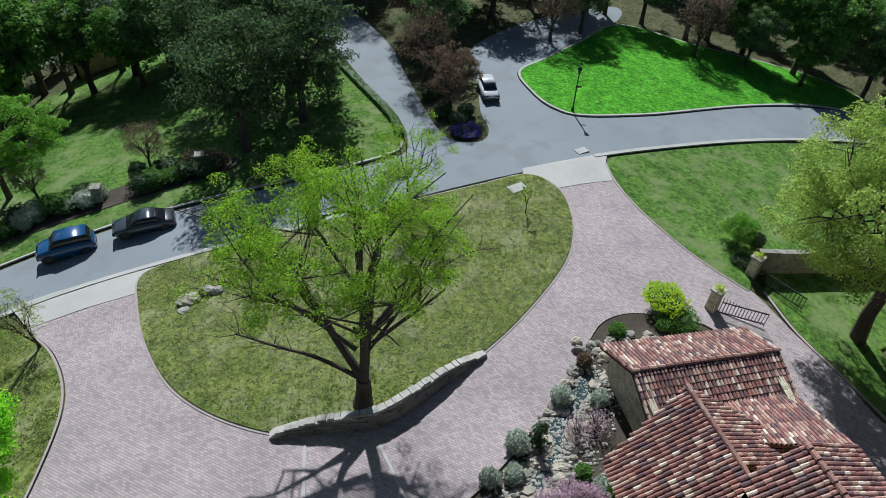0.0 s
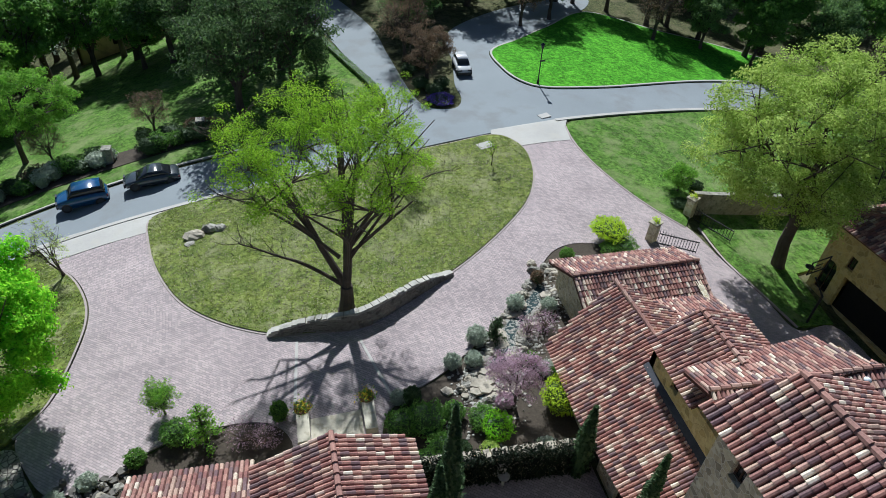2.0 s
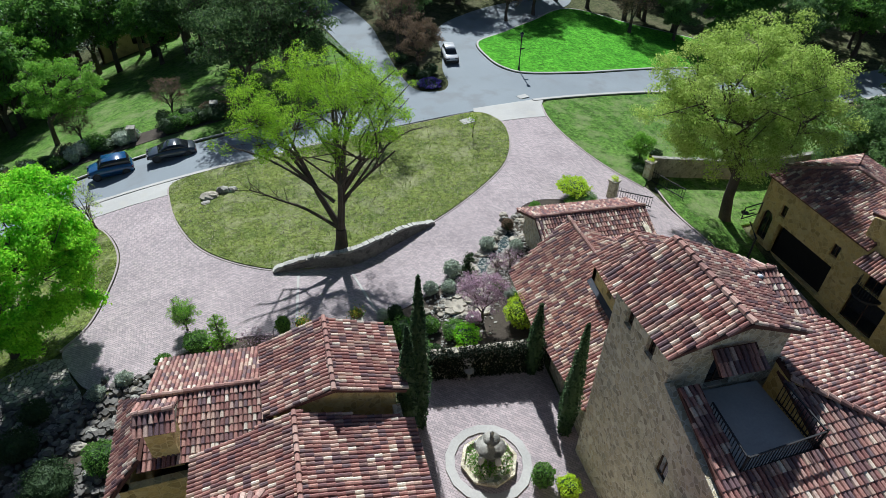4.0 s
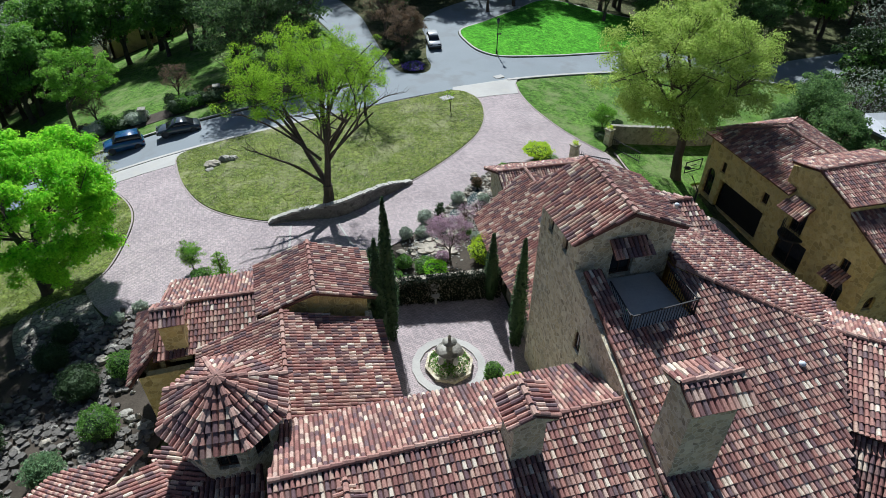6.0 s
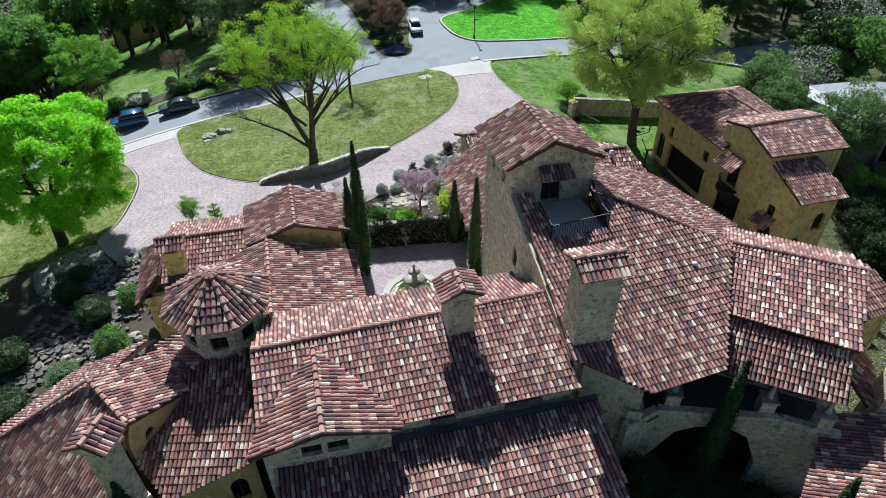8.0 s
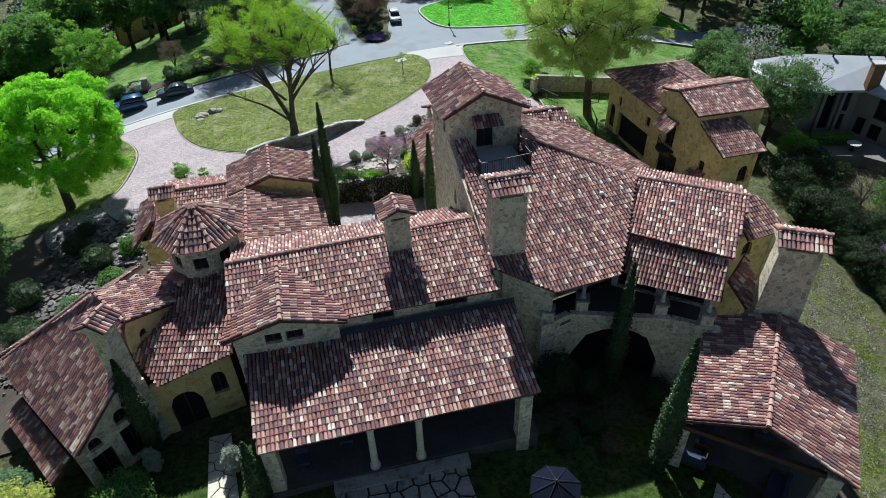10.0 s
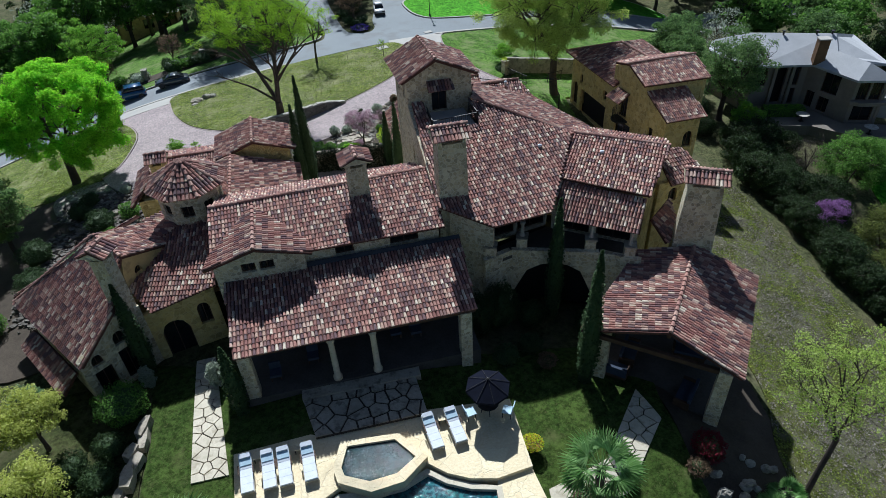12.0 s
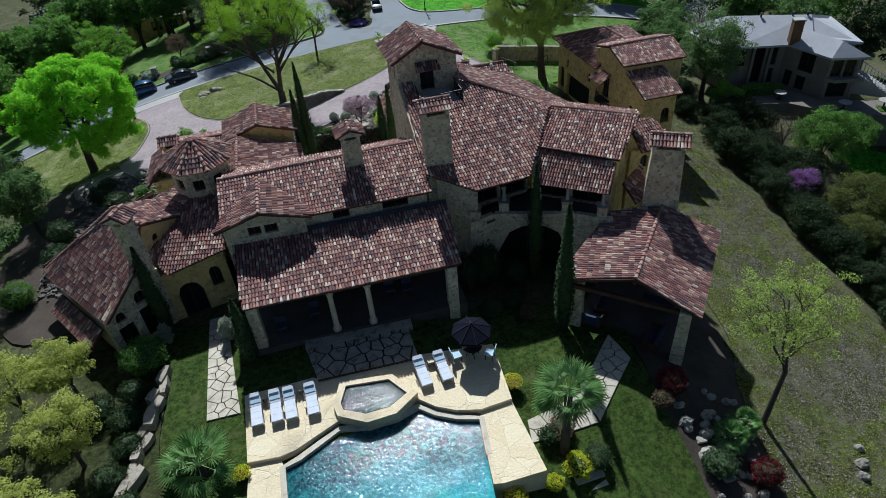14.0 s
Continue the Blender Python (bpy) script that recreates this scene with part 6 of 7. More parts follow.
def along(s_):
    i = next(k for k in range(len(acc) - 1) if acc[k + 1] >= s_ or k == len(acc) - 2)
    f = (s_ - acc[i]) / (acc[i + 1] - acc[i])
    p, q = wall_line[i], wall_line[i + 1]
    d = Vector((q[0] - p[0], q[1] - p[1])).normalized()
    x, y = p[0] + (q[0] - p[0]) * f, p[1] + (q[1] - p[1]) * f
    return x, y, d, 0.1 + 1.0 * math.sin(math.pi * min(1, max(0, s_ / total))) ** 0.62


COURSE = 0.082
for course in range(14):
    s_ = r2.random() * 0.3
    while s_ < total - 0.1:
        ln = r2.uniform(0.18, 0.48)
        tall = along(min(s_ + ln / 2, total))[3]
        if tall < course * COURSE:
            s_ += ln * 0.5
            continue
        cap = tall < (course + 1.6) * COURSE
        lo, hi = [], []
        slant = 0.034 * (1 - 2 * s_ / total) + r2.uniform(-.012, .012)
        lean, jut, deep = 0.14 * course * COURSE, r2.uniform(-.03, .035), 0.13 if cap else 0.08
        for u in (s_, min(s_ + ln, total)):
            x, y, d, _ = along(u)
            z0 = ground_z(x, y) - 0.06 + course * COURSE + (slant if u > s_ else -slant)
            front, rear = lean - 0.24 - jut, lean + deep
            for v in (front, rear):
                lo.append((x - d.y * v, y + d.x * v, z0))
            for v in (front + r2.uniform(0.01, 0.05), rear):
                hi.append((x - d.y * v, y + d.x * v, z0 + COURSE * r2.uniform(.7, .95)))
        order = (0, 2, 3, 1)
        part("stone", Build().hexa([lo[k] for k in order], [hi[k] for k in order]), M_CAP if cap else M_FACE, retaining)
        s_ += ln + 0.02
boulders = [(-5.2, 34.2, .7, .3), (-4.3, 34.6, .5, .35), (-3.7, 34.5, .4, .25), (-5.4, 33.5, .45, .12)]
STREAM = curve([(14.3, 24.8), (13.4, 23.8), (12.2, 22.8), (11.4, 21.8), (11.0, 20.9), (10.2, 20.0), (9.4, 19.0), (8.6, 18.2)], False, 5)
for x, y in STREAM:
    for side in (-1, 1, 1, -1):
        boulders.append((x + side * r2.uniform(.55, .95) * .75, y - side * r2.uniform(.5, .9) * .65, r2.uniform(.12, .32), r2.uniform(.1, .22)))
for i in range(26):
    boulders.append((r2.uniform(14.0, 18.5), r2.uniform(25.3, 27.0), r2.uniform(.16, .38), r2.uniform(.12, .26)))
for i in range(110):
    boulders.append((-6.8 - r2.random() * 7, r2.uniform(5, 17.4), r2.uniform(.1, .38), r2.uniform(.08, .24)))
for i in range(34):
    boulders.append((r2.uniform(21.8, 26.0), r2.uniform(-23.5, -16.5), r2.uniform(.12, .36), r2.uniform(.1, .24)))
for k in range(11):
    x, y, a = -4.5 - 0.10 * k + 0.2 * math.sin(k * 2.3), -8.9 - k * 0.72, 1.25 + 0.3 * math.sin(k * 1.9)
    ex, ey = math.cos(a), math.sin(a)
    ln, wd, h = r2.uniform(.45, .75), r2.uniform(.2, .34), r2.uniform(.35, .6)
    ring_ = [(x + ex * u * ln - ey * v * wd, y + ey * u * ln + ex * v * wd) for u, v in ((-1, -.8), (-.1, -1), (.9, -.7), (1, .6), (.2, 1), (-.9, .8))]
    z = ground_z(x, y)
    solo("edging_slab", Build().hexa([(*p, z - .3) for p in ring_], [(x + (p[0] - x) * .9, y + (p[1] - y) * .9, z + h + r2.uniform(-.05, .05)) for p in ring_]), M_SLAB, "long dark limestone slab edging the lawn", "rock", "edging slabs")
boulders += [(22.2, -18.7, 0.41, 0.30), (23.0, -19.4, 0.38, 0.30), (23.6, -20.1, 0.45, 0.26), (22.6, -20.4, 0.52, 0.22), (25.1, -19.5, 0.38, 0.22), (21.1, -18.1, 0.38, 0.30), (31.5, -21.5, 0.38, 0.26), (32.1, -20.6, 0.26, 0.22), (31.0, -22.2, 0.30, 0.22)]
for x, y, a, h in boulders:
    if 13.5 < x < 21.6 and -19.5 < y < -12:
        continue
    solo("boulder", Build().lump(on(x, y, h * 0.5), (a, a * r2.uniform(.6, .95), h), r2, 0.2, 9, 7), r2.choice((M_ROCK, M_ROCK, M_SLAB)), "rough grey-brown limestone boulder on the ground", "rock", "boulders")
for i in range(34):
    x, y = r2.choice(STREAM)
    x, y = x + r2.uniform(-1.3, 1.0), y + r2.uniform(-1.2, 0.9)
    n, a0, rad = 6, r2.random() * 6, r2.uniform(.22, .5)
    loop = [(x + rad * r2.uniform(.7, 1.1) * math.cos(a0 + k * 6.283 / n), y + rad * r2.uniform(.5, .9) * math.sin(a0 + k * 6.283 / n)) for k in range(n)]
    z = ground_z(x, y) + r2.uniform(.08, .22)
    solo("flat_stone", Build().hexa([(*p, z - .1) for p in loop], [(p[0], p[1], z + 0.06) for p in loop]), M_SLAB, "flat slab of tan limestone in the rockery", "rock", "flat rockery stones")
rubble = Build()
for i in range(2600):
    x, y = -6.6 - 8.2 * r2.random(), r2.uniform(1.5, 18.0)
    if noise.noise(Vector((x * .45, y * .45, 3))) + r2.uniform(-.5, .5) < -0.05:
        continue
    a0, rad, z = r2.random() * 6.28, r2.uniform(.08, .3), ground_z(x, y) + 0.05
    tip = Vector((r2.uniform(-.4, .4), r2.uniform(-.4, .4), 1)) * r2.uniform(.08, .26)
    loop = [Vector((x + rad * r2.uniform(.6, 1.1) * math.cos(a0 + k * 1.2566), y + rad * r2.uniform(.5, 1.0) * math.sin(a0 + k * 1.2566), z)) for k in range(5)]
    rubble.hexa(loop, [p + tip + Vector((0, 0, r2.uniform(-.04, .04))) for p in loop])
solo("rubble", rubble, two_scale("dark_rubble", (0.05, 0.045, 0.04), (0.20, 0.185, 0.165), 1.2, 7, 0.95, 0.6), "broken dark slabs of rock in the wooded bed", "rubble", kind="stuff")
gravel = Build()
for i in range(2400):
    x, y = r2.choice(STREAM)
    x, y = x + r2.gauss(.1, .85), y + r2.gauss(-.2, .85)
    if not inside(FRONT, x, y):
        continue
    gravel.lump(on(x, y, 0.07), (r2.uniform(.04, .13), r2.uniform(.04, .1), r2.uniform(.03, .08)), r2, .25, 5, 3)
solo("stream_stones", gravel, M_CAP, "small grey stones strewn along the garden stream", "stones", kind="stuff")
solo("pond", strip(STREAM, 0.6, 0.05, 0.06), M_POND, "shallow garden stream edged with small rocks", "pond", kind="structure")
for x0, y0, x1, y1 in ((0.56, 23.5, 0.2, 18.7), (3.72, 22.9, 4.9, 18.4)):
    solo("paving_strip", sheet([(x0 - .07, y0), (x1 - .07, y1), (x1 + .07, y1), (x0 + .07, y0)], 0.05, 0.6, 0.1), M_CONCRETE, "pale stone strip set in the brick drive", "paving", "paving strips", "structure")
solo("entry_path", sheet([(0.9, 18.6), (3.2, 18.6), (3.2, 13.6), (0.9, 13.6)], 0.07, 1.0), M_FLAG, "pale stone entry path", "path", kind="structure")
for x in (0.6, 3.55):
    pot = thing("flower_pot", on(x, 19.0), "terracotta pot of yellow flowers on a stone pier", "flower pot", "flower pots")
    part("pier", Build().box(on(x, 18.2, -0.1), (0.55, 1.9, 0.55)), M_FLAG, pot)
    part("pot", Build().lathe(on(x, 19.0, 0.02), [(.2, 0), (.34, .4), (.38, .46), (.33, .48)], 14), M_DOOR, pot, smooth=True)
    b, f = Build(), Build()
    for _ in range(220):
        p = on(x, 19.0, 0.5) + Vector((r2.gauss(0, .2), r2.gauss(0, .2), abs(r2.gauss(0, .16))))
        (f if r2.random() < .35 else b).leaf(p, .12, r2)
    part("foliage", b, L_MID, pot)
    part("blossom", f, L_FLOWER, pot, kind="stuff")

# court wall, fountain
solo("garden_wall", Build().hexa([(5.0, 14.55, 0.2), (12.4, 14.05, 0.0), (12.4, 13.65, 0.0), (5.0, 14.15, 0.2)], [(5.0, 14.55, 2.6), (12.4, 14.05, 2.6), (12.4, 13.65, 2.6), (5.0, 14.15, 2.6)]), M_STONE, "stone courtyard wall seen from its shaded side", "wall", kind="structure")
ivy = Build()
for _ in range(7000):
    u = r2.random()
    ivy.leaf((5.0 + 7.4 * u, 14.1 - 0.5 * u + r2.gauss(0, .05), 0.5 + 2.15 * r2.random()), .15, r2)
for _ in range(900):
    u = r2.random()
    ivy.leaf((5.0 + 7.4 * u, 14.2 - 0.5 * u + r2.gauss(0, .1), 2.66 + r2.random() * .1), .13, r2)
for _ in range(2600):
    u = r2.random()
    if noise.noise(Vector((u * 14, 0, 5))) + r2.uniform(-.4, .4) > -0.1:
        ivy.leaf((5.0 + 7.4 * u, 14.32 - 0.5 * u + r2.gauss(0, .16), 2.74 + r2.random() * .12), .12, r2)
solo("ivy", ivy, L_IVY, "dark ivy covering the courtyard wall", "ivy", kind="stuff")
coping = thing("wall_coping", (8.7, 14.1, 2.6), "uneven pale stones along the top of the courtyard wall", "coping", kind="structure")
x = 5.0
while x < 12.3:
    ln, y = r2.uniform(.25, .6), 14.4 - 0.0676 * (x - 5)
    part("stone", Build().hexa([(x, y - .2, 2.58), (x + ln, y - .22, 2.58), (x + ln, y + .3, 2.58), (x, y + .28, 2.58)], [(x + .04, y - .14 + r2.uniform(-.05, .05), 2.72 + r2.uniform(-.06, .08)), (x + ln - .04, y - .16, 2.72 + r2.uniform(-.06, .08)), (x + ln - .03, y + .26, 2.7), (x + .03, y + .24, 2.7)]), M_SLAB, coping)
    x += ln + .02
statue = thing("fountain_ornament", (8.5, 13.8, 0.9), "small pale stone wall fountain ornament against the ivy", "ornament")
part("bowl", Build().lathe((8.5, 13.7, 1.5), [(.05, 0), (.22, .12), (.26, .2), (.2, .2)], 10), M_CAP, statue)
part("backplate", Build().box((8.5, 13.9, 1.5), (.5, .12, .95)), M_CAP, statue)
part("stem", Build().lathe((8.5, 13.7, .75), [(.16, 0), (.07, .15), (.07, .75)], 8), M_CAP, statue)
fo = thing("fountain", on(8.2, 9.0), "tiered dark stone fountain in a planted basin", "fountain")
part("basin", Build().lathe(on(8.2, 9.0), [(1.25, 0), (1.3, .3), (1.15, .32), (1.1, .12)], 8), M_STONE, fo)
b = Build()
for _ in range(700):
    a, k = r2.random() * 6.28, r2.uniform(.25, 1.05)
    b.leaf(on(8.2, 9.0, .3) + Vector((math.cos(a) * k, math.sin(a) * k, r2.random() * .3)), .14, r2)
part("planting", b, L_MID, fo, kind="stuff")
part("pedestal", Build().lathe(on(8.2, 9.0), [(.42, 0), (.3, .4), (.18, .6), (.16, 1.0), (.3, 1.1), (.62, 1.25), (.66, 1.32), (.2, 1.3), (.12, 1.7), (.34, 1.85), (.38, 1.9), (.1, 1.9), (.07, 2.2), (.1, 2.3), (.02, 2.45)], 14), M_ROCK, fo, smooth=True)
for i in range(5):
    a = i * 1.257
    part("scroll", Build().lump(on(8.2 + .62 * math.cos(a), 9.0 + .62 * math.sin(a), 1.0), (.16, .16, .3), r2, .1), M_CONCRETE, fo)
solo("court_border", strip([(8.2 + 1.75 * math.cos(k * .3927), 9.0 + 1.75 * math.sin(k * .3927)) for k in range(16)], .42, .03, .09, True), M_KERB, "pale cobbled border round the fountain", "edging", kind="structure")

# east garden wall, gate piers, gate
gw = curve([(27.2, 30.9), (29, 30.75), (31.4, 30.75), (36.4, 30.9), (45, 33.4)])
solo("boundary_wall", strip(gw, 0.35, -0.6, 2.3), M_ROCK, "weathered stone boundary wall by the side lawn", "wall", kind="structure")
for x, y in ((27.0, 30.6), (22.9, 28.2)):
    gp = thing("gate_pier", on(x, y), "square stone gate pier with a planted top", "pier", "gate piers")
    part("shaft", Build().box(on(x, y, -.3), (.55, .55, 1.7), .5, .94), M_STONE, gp)
    part("cap", Build().box(on(x, y, 1.4), (.68, .68, .1), .5), M_SLAB, gp)
    b = Build()
    for _ in range(90):
        b.leaf(on(x, y, 1.55) + Vector((r2.gauss(0, .13), r2.gauss(0, .13), abs(r2.gauss(0, .14)))), .12, r2)
    part("planting", b, L_YELLOW, gp, kind="stuff")
for (x0, y0), (x1, y1) in (((23.2, 27.9), (25.2, 26.6)), ((27.2, 30.2), (28.4, 27.6))):
    gt = thing("metal_gate", on(x0, y0), "open black wrought-iron driveway gate", "gate", "driveway gates")
    a, n = math.atan2(y1 - y0, x1 - x0), 14
    for rail_z in (.12, .86):
        part("rail", Build().box(on((x0 + x1) / 2, (y0 + y1) / 2, rail_z), (math.dist((x0, y0), (x1, y1)), .05, .06), a), M_IRON, gt)
    for k in range(n + 1):
        x, y = x0 + (x1 - x0) * k / n, y0 + (y1 - y0) * k / n
        part("bar", Build().box(on(x, y, .1), (.025, .025, .85 + .3 * abs(k / n - .5))), M_IRON, gt)
hoop = thing("basketball_hoop", on(29.2, 20.6), "basketball hoop on a dark pole beside the drive", "hoop")
part("pole", Build().tube([on(29.2, 20.6, -.2), on(29.2, 20.6, 2.2), on(29.0, 21.4, 2.9)], [.07, .07, .05], 8), M_IRON, hoop)
for k, (dx, dz, wx, wz) in enumerate(((0, 0, 1.5, .05), (0, .85, 1.5, .05), (-.72, .05, .05, .8), (.72, .05, .05, .8), (0, .2, .5, .04), (0, .5, .5, .04))):
    part("backboard_frame", Build().box((28.95 + dx * .98, 21.5 + dx * .2, 2.5 + dz), (wx, .05, wz), .2), M_IRON, hoop)
part("rim", Build().lathe((28.8, 21.85, 2.55), [(.23, 0), (.25, .02), (.23, .04)], 14), M_IRON, hoop)

# ---- street: cars, lamp, posts ----
def car(at, heading, paint, glass, label, suv, seed, size=1.0):
    c = thing("car", at, label, "car", "parked cars")
    ln, wd, h = (3.35, 1.55, 1.5) if suv else (3.75, 1.55, 1.22)
    m = Matrix.Translation(at) @ Matrix.Rotation(heading, 4, "Z") @ Matrix.Scale(size, 4)

    def loft(secs):
        vs, n = [], len(secs[0][1])
        for x, ring in secs:
            vs += [m @ Vector((x, y, z)) for y, z in ring]
        fs = [(i * n + k, i * n + (k + 1) % n, (i + 1) * n + (k + 1) % n, (i + 1) * n + k) for i in range(len(secs) - 1) for k in range(n)]
        return Build().add(vs, fs + [tuple(range(n - 1, -1, -1)), tuple(range((len(secs) - 1) * n, len(secs) * n))])

    def ring(w, z0, z1, rnd=0.12):
        return [(-w, z0), (-w - .02, (z0 + z1) / 2), (-w + rnd * .4, z1 - rnd * .3), (-w + rnd * 1.5, z1), (w - rnd * 1.5, z1), (w - rnd * .4, z1 - rnd * .3), (w + .02, (z0 + z1) / 2), (w, z0)]
    w, L = wd / 2, ln / 2
    belt = .95 if suv else .82
    body = part("body", loft([(-L, ring(w * .8, .38, belt - .18)), (-L + .18, ring(w * .95, .28, belt)), (-L * .45, ring(w, .26, belt + .05)), (L * .35, ring(w, .26, belt + .03)), (L * .62, ring(w * .97, .26, belt - (.02 if suv else .06))), (L - .2, ring(w * .9, .3, belt - .16)), (L, ring(w * .74, .4, belt - .3))]), paint, c, smooth=True)
    k = ((-L + .12, -L + .3, L * .28, L * .52) if suv else (-L * .72, -L * .42, L * .12, L * .52))
    part("cabin", loft([(k[0], ring(w * .82, belt - .04, belt + .05)), (k[1], ring(w * .76, belt - .04, h - .05)), (k[2], ring(w * .76, belt - .04, h - .04)), (k[3], ring(w * .84, belt - .06, belt + .03))]), glass, c, "dark tinted windows", True)
    part("roof", loft([(k[1] + .02, ring(w * .70, h - .06, h)), ((k[1] + k[2]) / 2, ring(w * .74, h - .06, h + .04)), (k[2] - .02, ring(w * .70, h - .06, h))]), paint, c, smooth=True)
    for sx in (-1, 1):
        for sy in (-1, 1):
            p = m @ Vector((sx * L * .64, sy * (w - .1), .33))
            ax = (m.to_3x3() @ Vector((0, sy, 0))).normalized()
            wh = part("wheel", Build().tube([p - ax * .1, p + ax * .11], [.33, .33], 16), M_IRON, c, "black tyre")
            part("rim", Build().tube([p + ax * .1, p + ax * .125], [.21, .2], 12), M_FLASH, wh)
        part("headlight" if sx > 0 else "tail_light", Build().box(m @ Vector((sx * (L - .07), .52, belt - .32)), (.1, .36, .13), heading), M_FLASH if sx > 0 else L_RED, c)
        part("headlight" if sx > 0 else "tail_light", Build().box(m @ Vector((sx * (L - .07), -.52, belt - .32)), (.1, .36, .13), heading), M_FLASH if sx > 0 else L_RED, c)
        part("bumper", Build().box(m @ Vector((sx * (L - .06), 0, .3)), (.16, wd * .78, .2), heading), M_IRON, c)
    return c


def paint(name, col):
    k = Nodes(name, 0.22, 0.6)
    k.p.inputs["Coat Weight"].default_value = 0.7
    return k.done(k.mix(k.noise(1.5), col, tuple(v * 0.85 for v in col)))


M_BLUECAR, M_DARKCAR, M_WHITECAR = paint("blue_paint", (0.012, 0.07, 0.18)), paint("charcoal_paint", (0.035, 0.045, 0.055)), paint("white_paint", (0.62, 0.63, 0.64))
car(on(-13.45, 41.75, 0.02), radians(193), M_BLUECAR, M_GLASS, "dark blue boxy car parked at the kerb", True, 1)
car(on(-8.75, 42.35, 0.02), radians(189), M_DARKCAR, M_GLASS, "charcoal saloon car parked at the kerb", False, 2)
car(on(16.9, 53.6, 0.02), radians(-93), M_WHITECAR, M_GLASS, "white pick-up style car on the side street", True, 3, 0.86)
lamp = thing("street_lamp", on(23.0, 50.1), "black street lamp post at the lawn's edge", "street lamp")
part("post", Build().lathe(on(23.0, 50.1), [(.14, 0), (.1, .3), (.05, .5), (.045, 3.2), (.07, 3.3)], 10), M_IRON, lamp)
part("lantern", Build().lathe(on(23.0, 50.1, 3.3), [(.1, 0), (.17, .3), (.2, .34), (.04, .5)], 8), M_GLASS, lamp)
part("sign", Build().box(on(23.15, 50.1, 2.1), (.5, .03, .14)), M_IRON, lamp)
for x, y in ((-12.6, 47.2), (-5.6, 48.4)):
    gp = thing("stone_post", on(x, y), "grey stone gatepost in the hedge", "post", "stone posts")
    part("shaft", Build().box(on(x, y, -.2), (.55, .55, 1.5)), M_ROCK, gp)
    part("cap", Build().box(on(x, y, 1.3), (.7, .7, .12)), M_ROCK, gp)
for i in range(30):
    x = -24 + i * 0.66
    y = 45.6 + (x + 24) * 0.14 + r2.uniform(-.5, .9) + (1.2 if i % 3 == 0 else 0)
    if abs(x + 11.6) > 0.9:
        shrub("hedge", on(x, y), r2.uniform(.75, 1.25), r2.uniform(.5, .9), r2.choice((L_DARK, L_DARK, L_MID, L_BROWN, L_GREY)), "loose dark shrub in the roadside hedge", 400 + i, 900, .15, "roadside hedge")
solo("hedge_bed", sheet(curve([(-26, 43.6), (-18, 45.1), (-10, 46.4), (-4, 47.4), (-3.6, 49.2), (-10, 48.8), (-18, 47.6), (-26, 46.4)], True), 0.12, 1.5), M_DIRT, "dark earth under the roadside hedge", "bed", kind="structure")
shrub("flower_bed", on(13.6, 47.9), 1.3, .28, L_BLUEF, "bed of blue-violet flowers on the road island", 300, 900, .14, category="flower bed")
for i, (x, y) in enumerate(((13.4, 49.3), (14.3, 50.6), (12.5, 50.8), (12.0, 54), (13.8, 55))):
    shrub("hedge", on(x, y), .85, .5, L_DARK, "low dark green hedge on the road island", 310 + i, 600, .15, "road island hedges")
for x, y, s in ((15.3, 40.2, 1.0), (21.5, 44.3, 0.8)):
    solo("utility_cover", Build().box(on(x, y, .06 if s == 1 else -.02), (1.2 * s, .8 * s, .08), .3), M_CONCRETE, "pale concrete utility cover", "cover", "utility covers")
b = Build()
hedge_line = curve([(8.7, 48.2), (8.5, 51.5), (6.5, 59), (4.2, 68)], False, 10)
clip_hedge = thing("clipped_hedge", on(7.5, 56), "long low clipped dark green hedge along the side street", "hedge")
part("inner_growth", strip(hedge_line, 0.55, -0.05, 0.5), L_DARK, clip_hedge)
for p, q in zip(hedge_line, hedge_line[1:]):
    for _ in range(150):
        u = r2.random()
        b.leaf(on(p[0] + (q[0] - p[0]) * u + r2.uniform(-.33, .33), p[1] + (q[1] - p[1]) * u, r2.uniform(.1, .5)), .17, r2, 1.0)
part("foliage", b, L_MID, clip_hedge)

# ---- pool terrace ----
POOL = [(2.10, -30.11), (2.00, -18.53), (1.95, -16.76), (2.69, -16.52), (3.57, -16.03), (4.75, -15.34), (6.22, -15.59), (7.69, -15.54), (8.87, -15.09), (9.65, -15.78), (10.64, -16.32), (11.76, -16.67), (11.52, -18.73), (11.13, -22.26), (10.73, -30.11)]
deck_out = [(0.04, -11.86), (3.86, -11.66), (8.97, -11.66), (13.78, -12.15), (13.63, -16.08), (11.91, -16.27), (10.73, -15.98), (9.75, -15.44), (8.97, -14.70), (8.87, -14.60), (7.69, -15.29), (6.22, -15.39), (4.85, -14.90), (3.47, -15.59), (2.49, -16.08), (1.80, -16.22), (0.23, -16.13)]
solo("pool_deck", sheet(deck_out, 0, 1, 2.1, 1.56), M_DECK, "pale travertine pool deck with a curved step", "deck", kind="structure")
solo("pool_deck", sheet([(0.23, -16.13), (1.80, -16.22), (1.95, -16.76), (2.00, -18.53), (2.10, -30.11), (-0.16, -30.11)], 0, 1, 2.1, 1.34), M_DECK, "lower travertine deck beside the pool", "deck", kind="structure")
solo("pool_deck", sheet([(13.63, -16.08), (13.97, -20.30), (11.81, -20.39), (11.37, -20.30), (11.52, -18.73), (11.76, -16.67), (11.91, -16.27)], 0, 1, 2.7, 1.34), M_DECK, "lower travertine deck beside the pool", "deck", kind="structure")
solo("pool_water", sheet(POOL, 0, 1, 2.0, 1.16), M_POOL, "rippled turquoise swimming pool water", "water", kind="structure")
